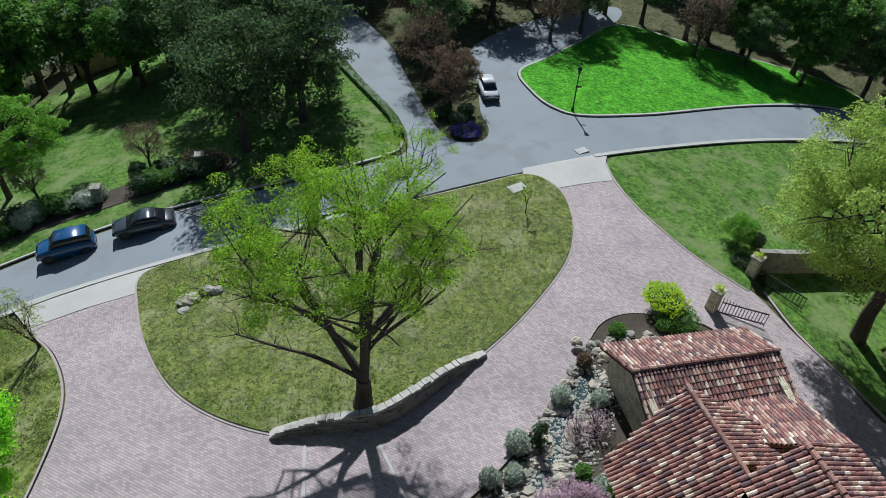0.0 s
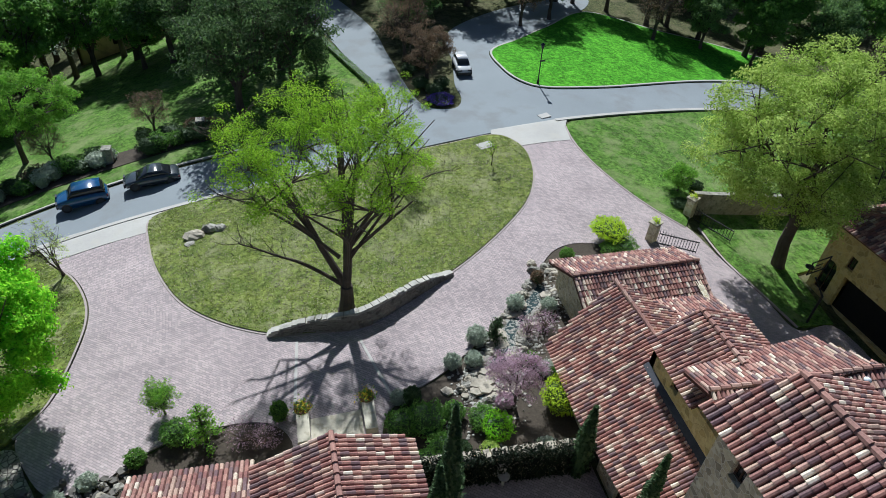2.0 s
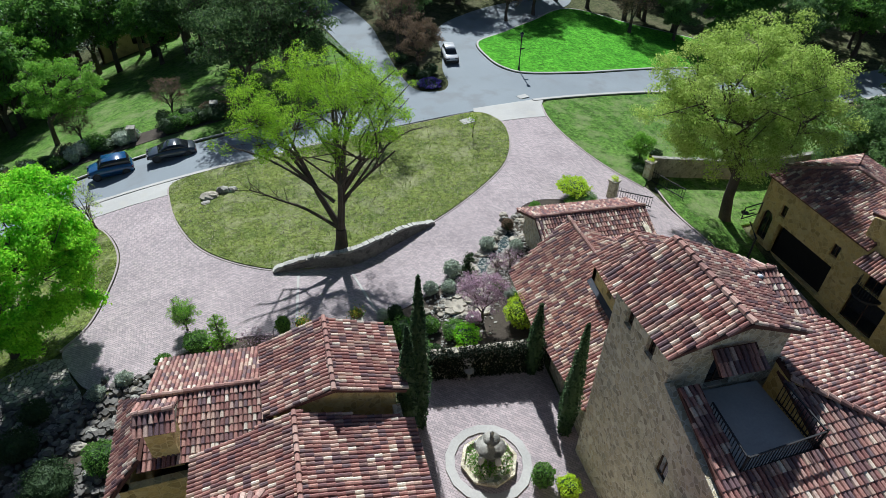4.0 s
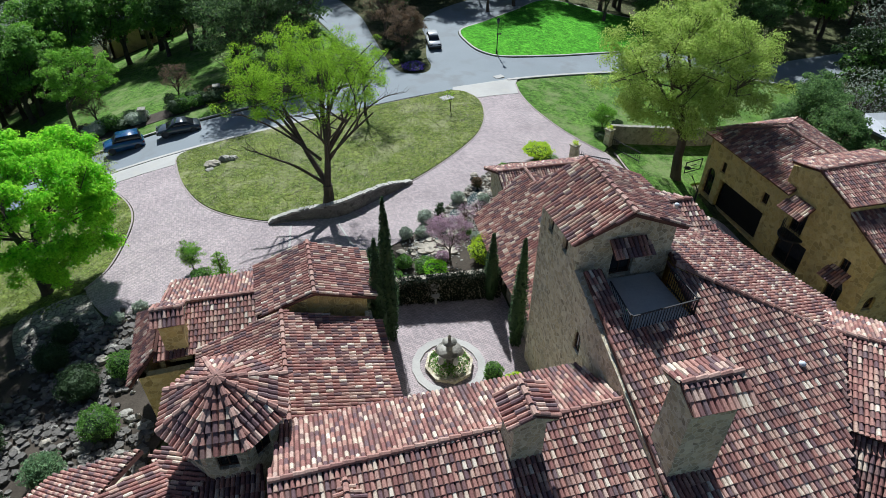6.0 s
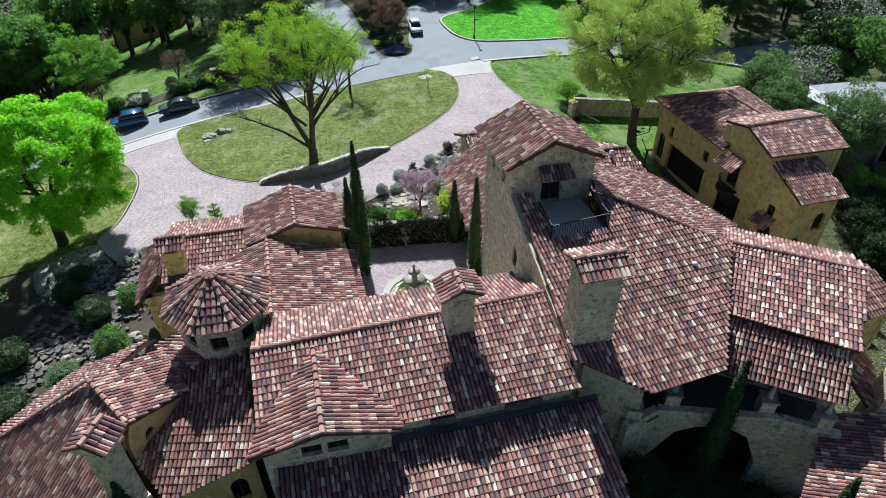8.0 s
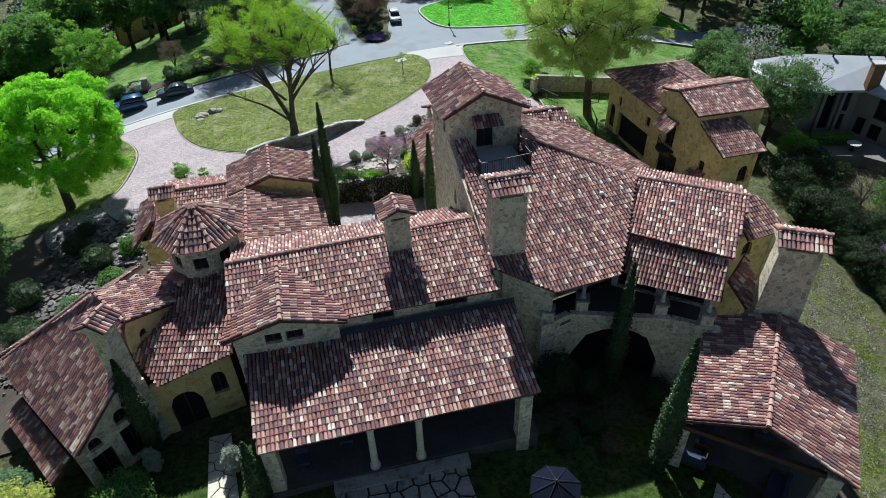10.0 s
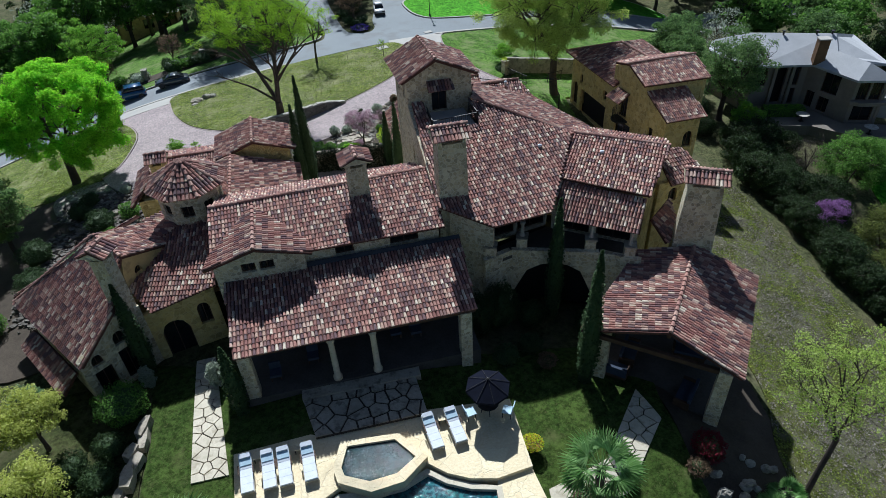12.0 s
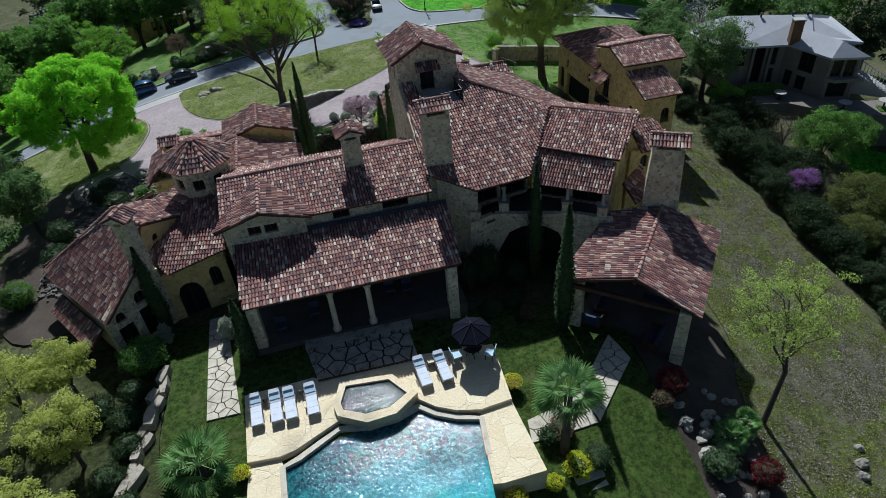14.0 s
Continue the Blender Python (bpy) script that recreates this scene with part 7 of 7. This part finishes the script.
solo("pool_coping", strip(POOL[1:13], 0.3, 0, 0.2, False, 0.1, 1.16), M_FLAG, "stone coping round the pool", "coping", kind="structure")
spa_out, spa_in = [(4.80, -14.85), (4.65, -14.11), (5.14, -12.69), (7.94, -12.94), (9.02, -14.56), (7.74, -15.54), (6.22, -15.68)], [(5.14, -14.56), (5.04, -14.11), (5.43, -13.03), (7.69, -13.23), (8.48, -14.41), (7.49, -15.05), (6.22, -15.14)]
spa = thing("spa", (6.6, -13.4, 1.5), "raised stone spa with bubbling water beside the pool", "spa")
n = len(spa_out)
vs = [(x, y, z) for ring_, z in ((spa_out, .5), (spa_out, 1.88), (spa_in, 1.88), (spa_in, 1.4)) for x, y in ring_]
part("rim", Build().add(vs, [(k * n + (i + 1) % n, k * n + i, (k + 1) * n + i, (k + 1) * n + (i + 1) % n) for k in range(3) for i in range(n)]), M_DECK, spa)
part("water", sheet(spa_in, 0, 1, .1, 1.76), M_SPA, spa, "rippled spa water")


def planter(x, y, z, rad, seed):
    """A clay urn of yellow flowers."""
    q = random.Random(seed)
    o = thing("flower_pot", (x, y, z), "clay urn of yellow flowers beside the pool deck", "flower pot", "poolside urns")
    part("pot", Build().lathe((x, y, z), [(rad * .45, 0), (rad * .5, .06), (rad * .85, rad * .9), (rad, rad * 1.3), (rad * 1.05, rad * 1.36), (rad * .9, rad * 1.36), (rad * .85, rad * 1.2)], 16), M_DOOR, o, smooth=True)
    leaf, bloom = Build(), Build()
    for _ in range(620):
        a, k = q.random() * 6.28, math.sqrt(q.random()) * rad * 1.35
        p = (x + math.cos(a) * k, y + math.sin(a) * k, z + rad * 1.35 + (1.5 * rad - k) * q.uniform(.2, .75))
        (bloom if q.random() < .5 else leaf).leaf(p, .09, q, 1.0)
    part("foliage", leaf, L_YELLOW, o)
    part("blossom", bloom, L_FLOWER, o, kind="stuff")


for k, (x, y, z, rad) in enumerate(((14.15, -14.6, ground_z(14.15, -14.6), .42), (12.2, -20.75, ground_z(12.2, -20.75), .5), (-0.05, -16.6, ground_z(0, -16.6), .34))):
    planter(x, y, z, rad, 70 + k)


def lounger(at, rz):
    o = thing("sun_lounger", at, "white sun lounger with a blue rolled towel on the pool deck", "lounger", "sun loungers")
    m = Matrix.Translation(at) @ Matrix.Rotation(rz, 4, "Z")

    def slab(x0, x1, y0, y1, z0, z1, t):
        c = [(x0, y0, z0), (x1, y0, z0), (x1, y1, z1), (x0, y1, z1)]
        return Build().hexa([m @ Vector(p) for p in c], [m @ Vector((p[0], p[1], p[2] + t)) for p in c])
    part("frame", slab(-.31, .31, -1.02, .5, .26, .28, .05), M_CONCRETE, o)
    for px in (-.29, .29):
        for py in (-.92, .42):
            part("leg", Build().box(m @ Vector((px, py, 0)), (.05, .05, .28), rz), M_CONCRETE, o)
    for y0, y1 in ((-1.0, -.6), (-.58, -.2), (-.18, .2)):
        part("mattress", slab(-.28, .28, y0, y1, .31, .32, .08), M_WHITE, o)
    for px in (-.33, .33):
        part("armrest", slab(px - .03, px + .03, -.15, .35, .5, .52, .04), M_WOOD, o)
    part("backrest", slab(-.29, .29, .2, .84, .33, .56, .08), M_WHITE, o)
    part("towel", slab(-.27, .27, .34, .62, .47, .57, .02), M_BLUE, o, "pale blue folded towel")
    part("pillow", slab(-.25, .25, .64, .84, .58, .65, .09), M_WHITE, o)


for x, y, a in ((0.75, -13.3, .06), (1.75, -13.33, .06), (2.48, -13.36, .06), (3.6, -13.4, .06), (9.52, -13.25, .1), (10.66, -13.2, .1)):
    lounger(Vector((x, y, 1.56)), a)
for x, y in ((1.23, -12.47), (3.13, -12.47), (10.15, -12.6)):
    tb = thing("side_table", (x, y, 1.56), "small wooden side table between loungers", "table", "side tables")
    part("tabletop", Build().box((x, y, 1.88), (.4, .42, .04)), M_DECK, tb)
    for px in (-.15, .15):
        for py in (-.15, .15):
            part("leg", Build().box((x + px, y + py, 1.56), (.04, .04, .32)), M_WOOD, tb)
um = thing("parasol", (12.5, -12.6, 1.56), "dark blue market parasol over a patio table", "parasol")
part("pole", Build().tube([(12.5, -12.6, 1.56), (12.5, -12.6, 4.10)], [.035, .03], 8), M_IRON, um)
vs = [(12.5, -12.6, 4.00)] + [(12.5 + 1.1 * math.cos(k * .785), -12.6 + 1.1 * math.sin(k * .785), 3.45) for k in range(8)] + [(12.5 + 1.1 * math.cos(k * .785), -12.6 + 1.1 * math.sin(k * .785), 3.30) for k in range(8)]
part("canopy", Build().add(vs, [(0, 1 + k, 1 + (k + 1) % 8) for k in range(8)] + [(1 + k, 9 + k, 9 + (k + 1) % 8, 1 + (k + 1) % 8) for k in range(8)]), two_scale("navy_canvas", (0.002, 0.003, 0.008), (0.006, 0.008, 0.018), 2, 20, 0.9, 0.2, None, 0.1), um, "navy canvas")
for k in range(8):
    part("rib", Build().tube([(12.5, -12.6, 4.04), (12.5 + 1.12 * math.cos(k * .785), -12.6 + 1.12 * math.sin(k * .785), 3.48)], [.014, .01], 4), M_IRON, um)
pt = thing("patio_table", (12.5, -12.6, 1.56), "round dark patio table under the parasol", "table")
part("tabletop", Build().lathe((12.5, -12.6, 2.26), [(.55, 0), (.56, .03), (.5, .04)], 18), M_IRON, pt)
for k in range(4):
    part("leg", Build().tube([(12.5 + .35 * math.cos(k * 1.57), -12.6 + .35 * math.sin(k * 1.57), 1.56), (12.5 + .2 * math.cos(k * 1.57), -12.6 + .2 * math.sin(k * 1.57), 2.27)], [.025, .025], 6), M_IRON, pt)
for k, (dx, dy) in enumerate(((-.95, -.15), (.85, -.5), (.2, .95))):
    x, y, a = 12.5 + dx, -12.6 + dy, math.atan2(-dy, -dx) - 1.57
    ch = thing("patio_chair", (x, y, 1.56), "dark metal patio chair with a pale blue seat", "chair", "patio chairs")
    part("seat", Build().box((x, y, 1.98), (.48, .48, .06), a), M_BLUE, ch)
    m = Matrix.Translation((x, y, 1.56)) @ Matrix.Rotation(a, 4, "Z")
    part("backrest", Build().hexa([m @ Vector(p) for p in ((-.24, -.26, .45), (.24, -.26, .45), (.24, -.21, .45), (-.24, -.21, .45))], [m @ Vector(p) for p in ((-.24, -.34, .95), (.24, -.34, .95), (.24, -.30, .95), (-.24, -.30, .95))]), M_BLUE, ch)
    for px in (-.2, .2):
        for py in (-.2, .2):
            q = m @ Vector((px, py, 0))
            part("leg", Build().box(q, (.03, .03, .43), a), M_IRON, ch)


def flagging(name, outline, size, z, label, seed, stone=M_FLAG, gap=0.028):
    """Crazy paving: irregular slabs with open joints, each its own piece."""
    q = random.Random(seed)
    bed = tagged(new(name, (sheet(outline, 0, 1, .6, z - 0.05) if z is not None else sheet(outline, .04, 1, .2)).mesh(name, M_DIRT)), label, "paving", kind="structure")
    xs, ys = [p[0] for p in outline], [p[1] for p in outline]
    seeds = []
    tries = 0
    while tries < 900:
        tries += 1
        p = (q.uniform(min(xs), max(xs)), q.uniform(min(ys), max(ys)))
        if inside(outline, *p) and all(math.dist(p, s) > size * q.uniform(.6, 1.0) for s in seeds):
            seeds.append(p)
    for s in seeds:
        cell = [Vector((s[0] + size * 1.6 * math.cos(k * .5236), s[1] + size * 1.6 * math.sin(k * .5236))) for k in range(12)]
        cuts = [(Vector(o), Vector(s)) for o in seeds if o != s and math.dist(o, s) < size * 3.2]
        lines = [((a + c) / 2 + (c - a).normalized() * gap, (c - a).normalized()) for a, c in cuts]
        n2 = len(outline)
        sgn = 1 if sum(outline[i][0] * outline[(i + 1) % n2][1] - outline[(i + 1) % n2][0] * outline[i][1] for i in range(n2)) > 0 else -1
        for i in range(n2):
            e = Vector(outline[(i + 1) % n2]) - Vector(outline[i])
            lines.append((Vector(outline[i]), Vector((-e.y, e.x)).normalized() * sgn))
        for p0, d in lines:
            out = []
            for i in range(len(cell)):
                u, v = cell[i], cell[(i + 1) % len(cell)]
                du, dv = (u - p0).dot(d), (v - p0).dot(d)
                if du >= 0:
                    out.append(u)
                if (du > 0) != (dv > 0):
                    out.append(u.lerp(v, du / (du - dv)))
            cell = out
            if len(cell) < 3:
                break
        if len(cell) >= 3:
            zz = q.uniform(0, .02)
            h = (lambda p: z) if z is not None else (lambda p: ground_z(p.x, p.y) + .09)
            ob = new("flagstone", Build().hexa([(p.x, p.y, h(p) - .06) for p in cell], [(p.x, p.y, h(p) + zz) for p in cell]).mesh("flagstone", stone))
            ob.parent = bed


flagging("stone_path", [(-2.25, -4.8), (-1.96, -12.75), (-0.2, -12.8), (-1.2, -4.8)], .62, None, "path of irregular pale flagstones beside the villa", 1)
flagging("stone_terrace", [(3.5, -9.5), (4.0, -12.05), (9.55, -12.05), (9.4, -9.5)], .8, 1.78, "terrace of irregular flagstones before the porch", 2, M_SLAB, 0.05)
flagging("stone_path", [(20.6, -12.6), (17.55, -15.9), (17.86, -17.7), (20.94, -14.7)], .7, None, "path of irregular flagstones across the lawn", 3)
flagging("stone_path", [(17.5, -15.97), (14.27, -16.7), (14.1, -17.95), (17.75, -17.74)], .7, None, "path of irregular flagstones across the lawn", 6)
solo("dry_creek", sheet(curve([(-12.6, 20.6), (-16, 19.4), (-14.5, 15.2), (-12.4, 14.4), (-10.4, 16.6), (-11.4, 19.0)], True), 0.1, 1.0), stone_wall("creek_rubble", [(0.16, 0.15, 0.13), (0.34, 0.33, 0.30), (0.22, 0.21, 0.19), (0.42, 0.40, 0.36)], (0.05, 0.045, 0.04), 3.4), "dry creek bed of pale rubble under the trees", "creek bed", kind="structure")
palm(on(15.5, -18.7), 4.6, 1.7, 1)
palm(on(24.1, -19.8), 0.5, 0.95, 3)
palm(on(25.4, -19.1), 0.5, 0.9, 4)
palm(on(-2.0, -15.9), 1.0, 1.9, 2)
for k in range(4):
    solo("garden_step", Build().box((16.2, -20.2 - k * .42, ground_z(16.2, -20.2) - .05 - k * .15), (1.5, .5, .14), .1), M_FLAG, "broad stone garden step", "step", "garden steps", "structure")

# fallen leaves, grass tufts
def scatter(name, outline, count, size, material, label, seed, lift=0.1, up=2.5):
    q, b = random.Random(seed), Build()
    xs, ys = [p[0] for p in outline], [p[1] for p in outline]
    while count > 0:
        x, y = q.uniform(min(xs), max(xs)), q.uniform(min(ys), max(ys))
        if inside(outline, x, y) and noise.noise(Vector((x * 0.35, y * 0.35, seed))) + q.random() * 1.2 > 0.35:
            b.leaf(on(x, y, lift), size * q.uniform(0.5, 1.4), q, up)
            count -= 1
    solo(name, b, material, label, "litter", kind="stuff")


L_STRAW = leaves("straw", (0.22, 0.20, 0.12), (0.42, 0.39, 0.27), 0.2)
L_LITTER = leaves("fallen_leaf", (0.09, 0.08, 0.07), (0.28, 0.26, 0.23), 0.15)
NEAR_YARD = [(29.5, 2), (40, 8), (41, -4), (41, -25), (27.5, -25), (28.0, -19), (29.6, -12)]
scatter("fallen_leaves", NEAR_YARD, 36000, 0.065, L_LITTER, "dry fallen leaves strewn over the side yard", 61, 0.065, 5.0)
scatter("straw_tufts", ISLAND, 8000, 0.085, L_STRAW, "straw-coloured grass tufts on the island lawn", 63, 0.12, 4.0)
scatter("straw_tufts", WEST, 4000, 0.085, L_STRAW, "straw-coloured grass tufts on the lawn beside the drive", 65, 0.10, 4.0)

# ---- pavilion and porch furniture ----
for x, y, a in ((20.0, -11.0, 2.4), (22.9, -13.6, 3.9), (24.6, -11.0, -.6), (21.4, -10.2, .9)):
    so = thing("sofa", (x, y, 0.42), "blue-cushioned garden sofa under the pavilion roof", "sofa", "garden sofas")
    m = Matrix.Translation((x, y, 0.42)) @ Matrix.Rotation(a, 4, "Z")
    for nm, lo, hi, mt in (("base", (-.85, -.4, 0), (.85, .4, .3), M_WOOD), ("seat", (-.8, -.38, .3), (.8, .28, .48), M_NAVY), ("backrest", (-.85, .26, .3), (.85, .42, .85), M_NAVY), ("armrest", (-.9, -.4, .3), (-.78, .4, .62), M_WOOD), ("armrest", (.78, -.4, .3), (.9, .4, .62), M_WOOD)):
        part(nm, Build().hexa([m @ Vector(p) for p in ((lo[0], lo[1], lo[2]), (hi[0], lo[1], lo[2]), (hi[0], hi[1], lo[2]), (lo[0], hi[1], lo[2]))], [m @ Vector(p) for p in ((lo[0], lo[1], hi[2]), (hi[0], lo[1], hi[2]), (hi[0], hi[1], hi[2]), (lo[0], hi[1], hi[2]))]), mt, so)
for x, y in ((2.3, -7.9), (4.3, -7.2), (8.9, -6.6), (10.0, -6.8)):
    ch = thing("porch_chair", (x, y, 1.98), "dark porch armchair with a grey-blue cushion", "chair", "porch chairs")
    part("seat", Build().box((x, y, 2.28), (.6, .6, .16)), M_NAVY, ch)
    part("backrest", Build().box((x, y + .28, 2.28), (.6, .1, .6)), M_NAVY, ch)
    for px in (-.25, .25):
        for py in (-.25, .25):
            part("leg", Build().box((x + px, y + py, 1.98), (.06, .06, .3)), M_WOOD, ch)

# ---- neighbour's house ----
nb = thing("neighbour_house", (56, 18, -3.2), "grey-roofed two-storey house with large dark windows", "house")
M_NB = two_scale("tan_stucco", (0.17, 0.145, 0.125), (0.26, 0.225, 0.195), 0.7, 8)


def hip_slab(pts, under=0.22):
    """One thick roof plane."""
    return Build().hexa([(x, y, z - under) for x, y, z in pts], pts)


NL, NR = (51.7, 25.1, 3.0), (59.4, 22.0, 3.0)
E0, E1, E2, E3 = (50.2, 20.9, 1.2), (55.5, 19.5, 1.2), (62.3, 17.2, 1.2), (64.6, 25.0, 1.2)
part("roof", hip_slab([NL, E0, E1, (57.4, 18.8, 1.2), (57.9, 19.2, 1.75), NR]), M_GREYROOF, nb, "pale grey shingle roof slope")
part("roof", hip_slab([NR, (57.9, 19.2, 1.75), (58.6, 18.4, 1.2), E2, E3]), M_GREYROOF, nb, "pale grey shingle roof slope")
part("roof", hip_slab([NL, (50.0, 28.6, 1.2), (48.2, 26.4, 1.2), (48.9, 23.0, 1.2), E0]), M_GREYROOF, nb, "pale grey shingle hip")
part("roof", hip_slab([NR, E3, (50.0, 28.6, 1.2), NL]), M_GREYROOF, nb, "pale grey shingle roof slope")
W_T, W_H = (57.2, 20.2, 2.45), (58.5, 15.9, 2.35)
part("roof", hip_slab([W_T, E1, (56.8, 14.9, 1.2), W_H]), M_GREYROOF, nb, "pale grey shingle wing roof")
part("roof", hip_slab([W_H, (56.8, 14.9, 1.2), (60.3, 13.8, 1.2)]), M_GREYROOF, nb, "pale grey shingle wing hip")
part("roof", hip_slab([W_H, (60.3, 13.8, 1.2), (60.6, 18.0, 1.2), W_T]), M_GREYROOF, nb, "pale grey shingle wing roof")
wall(nb, (50.5, 21.4), (55.6, 20.1), 1.1, M_NB, [(.4, -1.2, 1.0, 2.0, False), (2.0, -3.1, 1.3, 3.9, False), (3.6, -1.2, 1.0, 2.0, False), (3.6, -3.2, 1.0, 1.7, False)], base=-4.5)
wall(nb, (55.6, 20.1), (57.2, 15.3), 1.1, M_NB, [(.5, -3.2, .9, 1.7, False), (1.8, -1.2, 1.7, 2.0, False), (1.9, -3.2, 1.1, 1.5, False)], base=-4.5)
wall(nb, (57.2, 15.3), (60.0, 14.4), 1.1, M_NB, [(.3, -1.0, 1.0, 1.8, False), (1.5, -1.0, 1.0, 1.8, False), (.4, -3.2, 1.9, 1.7, False)], base=-4.5)
wall(nb, (60.0, 14.4), (60.4, 17.6), 1.1, M_NB, base=-4.5)
wall(nb, (60.4, 17.6), (61.8, 17.6), 1.1, M_NB, base=-4.5)
wall(nb, (61.8, 17.6), (64.0, 24.6), 1.1, M_NB, base=-4.5)
wall(nb, (50.2, 28.0), (50.5, 21.4), 1.1, M_NB, base=-4.5)
for x, y in ((52.4, 20.75), (54.1, 20.3)):
    part("post", Build().box((x, y, -4.5), (.3, .3, 5.6), -.27), M_NB, nb)
part("inner_room", Build().hexa([(50.9, 22.0, -3.3), (56.2, 20.6, -3.3), (57.8, 15.9, -3.3), (59.6, 15.2, -3.3), (61.0, 21.5, -3.3), (51.2, 24.5, -3.3)], [(50.9, 22.0, .9), (56.2, 20.6, .9), (57.8, 15.9, .9), (59.6, 15.2, .9), (61.0, 21.5, .9), (51.2, 24.5, .9)]), M_DARK, nb)
part("balcony", Build().hexa([(56.9, 15.1, -1.35), (57.6, 14.4, -1.35), (60.3, 13.7, -1.35), (60.1, 14.5, -1.35), (57.2, 15.4, -1.35)], [(56.9, 15.1, -1.0), (57.6, 14.4, -1.0), (60.3, 13.7, -1.0), (60.1, 14.5, -1.0), (57.2, 15.4, -1.0)]), M_NB, nb)
chim = part("chimney", Build().box((55.9, 19.6, 1.2), (1.0, .75, 2.5), -.3), M_DOOR, nb, "brown brick chimney")
part("cap", Build().box((55.9, 19.6, 3.7), (1.15, .9, .1), -.3), M_KERB, chim)
for x, y in ((54.6, 23.7), (59.0, 22.1), (57.6, 22.6)):
    part("vent_pipe", Build().tube([(x, y, 2.7), (x, y, 3.3)], [.09, .09], 8).box((x, y, 3.25), (.3, .3, .08)), M_IRON, nb)
TERRACE = [(49.5, 21.3), (55.3, 19.8), (56.8, 15.0), (60.4, 13.4), (64.5, 12.0), (63.5, 8.8), (57.0, 11.2), (53.6, 15.4), (49.4, 16.8)]
solo("neighbour_terrace", sheet(TERRACE, 0, 1, 3.5, -3.2), two_scale("dim_paving", (0.12, 0.105, 0.09), (0.19, 0.17, 0.145), 0.5, 7), "brown paved terrace behind the neighbouring house", "terrace", kind="structure")
solo("neighbour_lawn", sheet(curve([(57.5, 10.2), (63.5, 8.2), (74, 5.5), (76, 0.5), (66, 0.5), (57.5, 3.4), (55.8, 7.5)], True), 0.08, 1.5), M_BRIGHT, "bright mown lawn in the neighbouring garden", "lawn", kind="structure")


def box_hedge(a, b2, wide, high, z, seed):
    """A clipped hedge: a solid core under a skin of small leaves."""
    q, a, b2 = random.Random(seed), Vector((*a, z)), Vector((*b2, z))
    h = thing("box_hedge", (a + b2) / 2, "clipped rectangular green hedge in the neighbouring garden", "hedge", "clipped hedges")
    d = (b2 - a).normalized()
    n = Vector((-d.y, d.x, 0)) * wide / 2
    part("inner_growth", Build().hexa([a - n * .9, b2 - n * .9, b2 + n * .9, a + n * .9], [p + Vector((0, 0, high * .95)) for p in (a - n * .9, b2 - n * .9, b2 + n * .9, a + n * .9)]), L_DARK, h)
    f = Build()
    for _ in range(int((b2 - a).length * 420)):
        u, v, w = q.random(), q.uniform(-1, 1), q.random()
        side = q.random()
        if side < .45:
            w = 1
        else:
            v = 1 if side > .75 else -1
        f.leaf(a.lerp(b2, u) + n * v + Vector((0, 0, high * w)), q.uniform(.08, .16), q, 0.8)
    part("foliage", f, L_FRESH, h)


box_hedge((50.6, 18.9), (54.4, 17.8), 1.2, 0.9, -3.25, 1)
box_hedge((60.5, 11.2), (68.5, 8.4), 1.3, 1.3, -4.4, 2)
stair = thing("garden_stair", (62.3, 14.6, -3.2), "pale stone stair with a white railing on the terrace", "stair")
for k in range(12):
    part("step", Build().box((61.3 + k * .24, 15.7 - k * .22, -3.3), (.34, 1.5, .25 + (11 - k) * .17), -.74), M_CONCRETE, stair)
for k in range(12):
    part("baluster", Build().box((61.85 + k * .24, 15.2 + .8 - k * .22, -3.1 + (11 - k) * .17), (.05, .05, .9)), M_WHITE, stair)
part("handrail", Build().tube([(61.85, 16.0, -3.1 + 11 * .17 + .9), (61.85 + 11 * .24, 16.0 - 11 * .22, -2.2)], [.05, .05], 6), M_WHITE, stair)
for x, y in ((53.4, 16.6), (57.6, 12.4), (61.3, 11.4)):
    t4 = thing("patio_table", (x, y, -3.2), "pale round garden table on the neighbouring terrace", "table", "terrace tables")
    part("tabletop", Build().lathe((x, y, -2.5), [(.6, 0), (.62, .04), (.5, .05)], 14), M_CAP, t4)
    part("pedestal", Build().lathe((x, y, -3.2), [(.3, 0), (.08, .1), (.08, .7)], 8), M_IRON, t4)
far = thing("far_house", on(-17.5, 83), "pale house half hidden by trees", "house")
zz = ground_z(-17.5, 83) + 3.4
wall(far, (-22.5, 80), (-13, 80), zz, M_PLASTER, [(1.2, zz - 2.3, 1.2, 1.5, False), (4.2, zz - 2.3, 1.6, 1.5, False), (7.2, zz - 2.3, 1.2, 1.5, False)])
wall(far, (-13, 80), (-13, 87), zz, M_PLASTER)
wall(far, (-13, 87), (-22.5, 87), zz, M_PLASTER)
wall(far, (-22.5, 87), (-22.5, 80), zz, M_PLASTER)
part("roof", Build().hexa([(-23.1, 79.4, zz), (-12.4, 79.4, zz), (-12.4, 87.6, zz), (-23.1, 87.6, zz)], [(-20, 83.4, zz + 2.0), (-15.5, 83.4, zz + 2.0), (-15.5, 83.6, zz + 2.0), (-20, 83.6, zz + 2.0)]), M_CAP, far, "pale hipped roof")
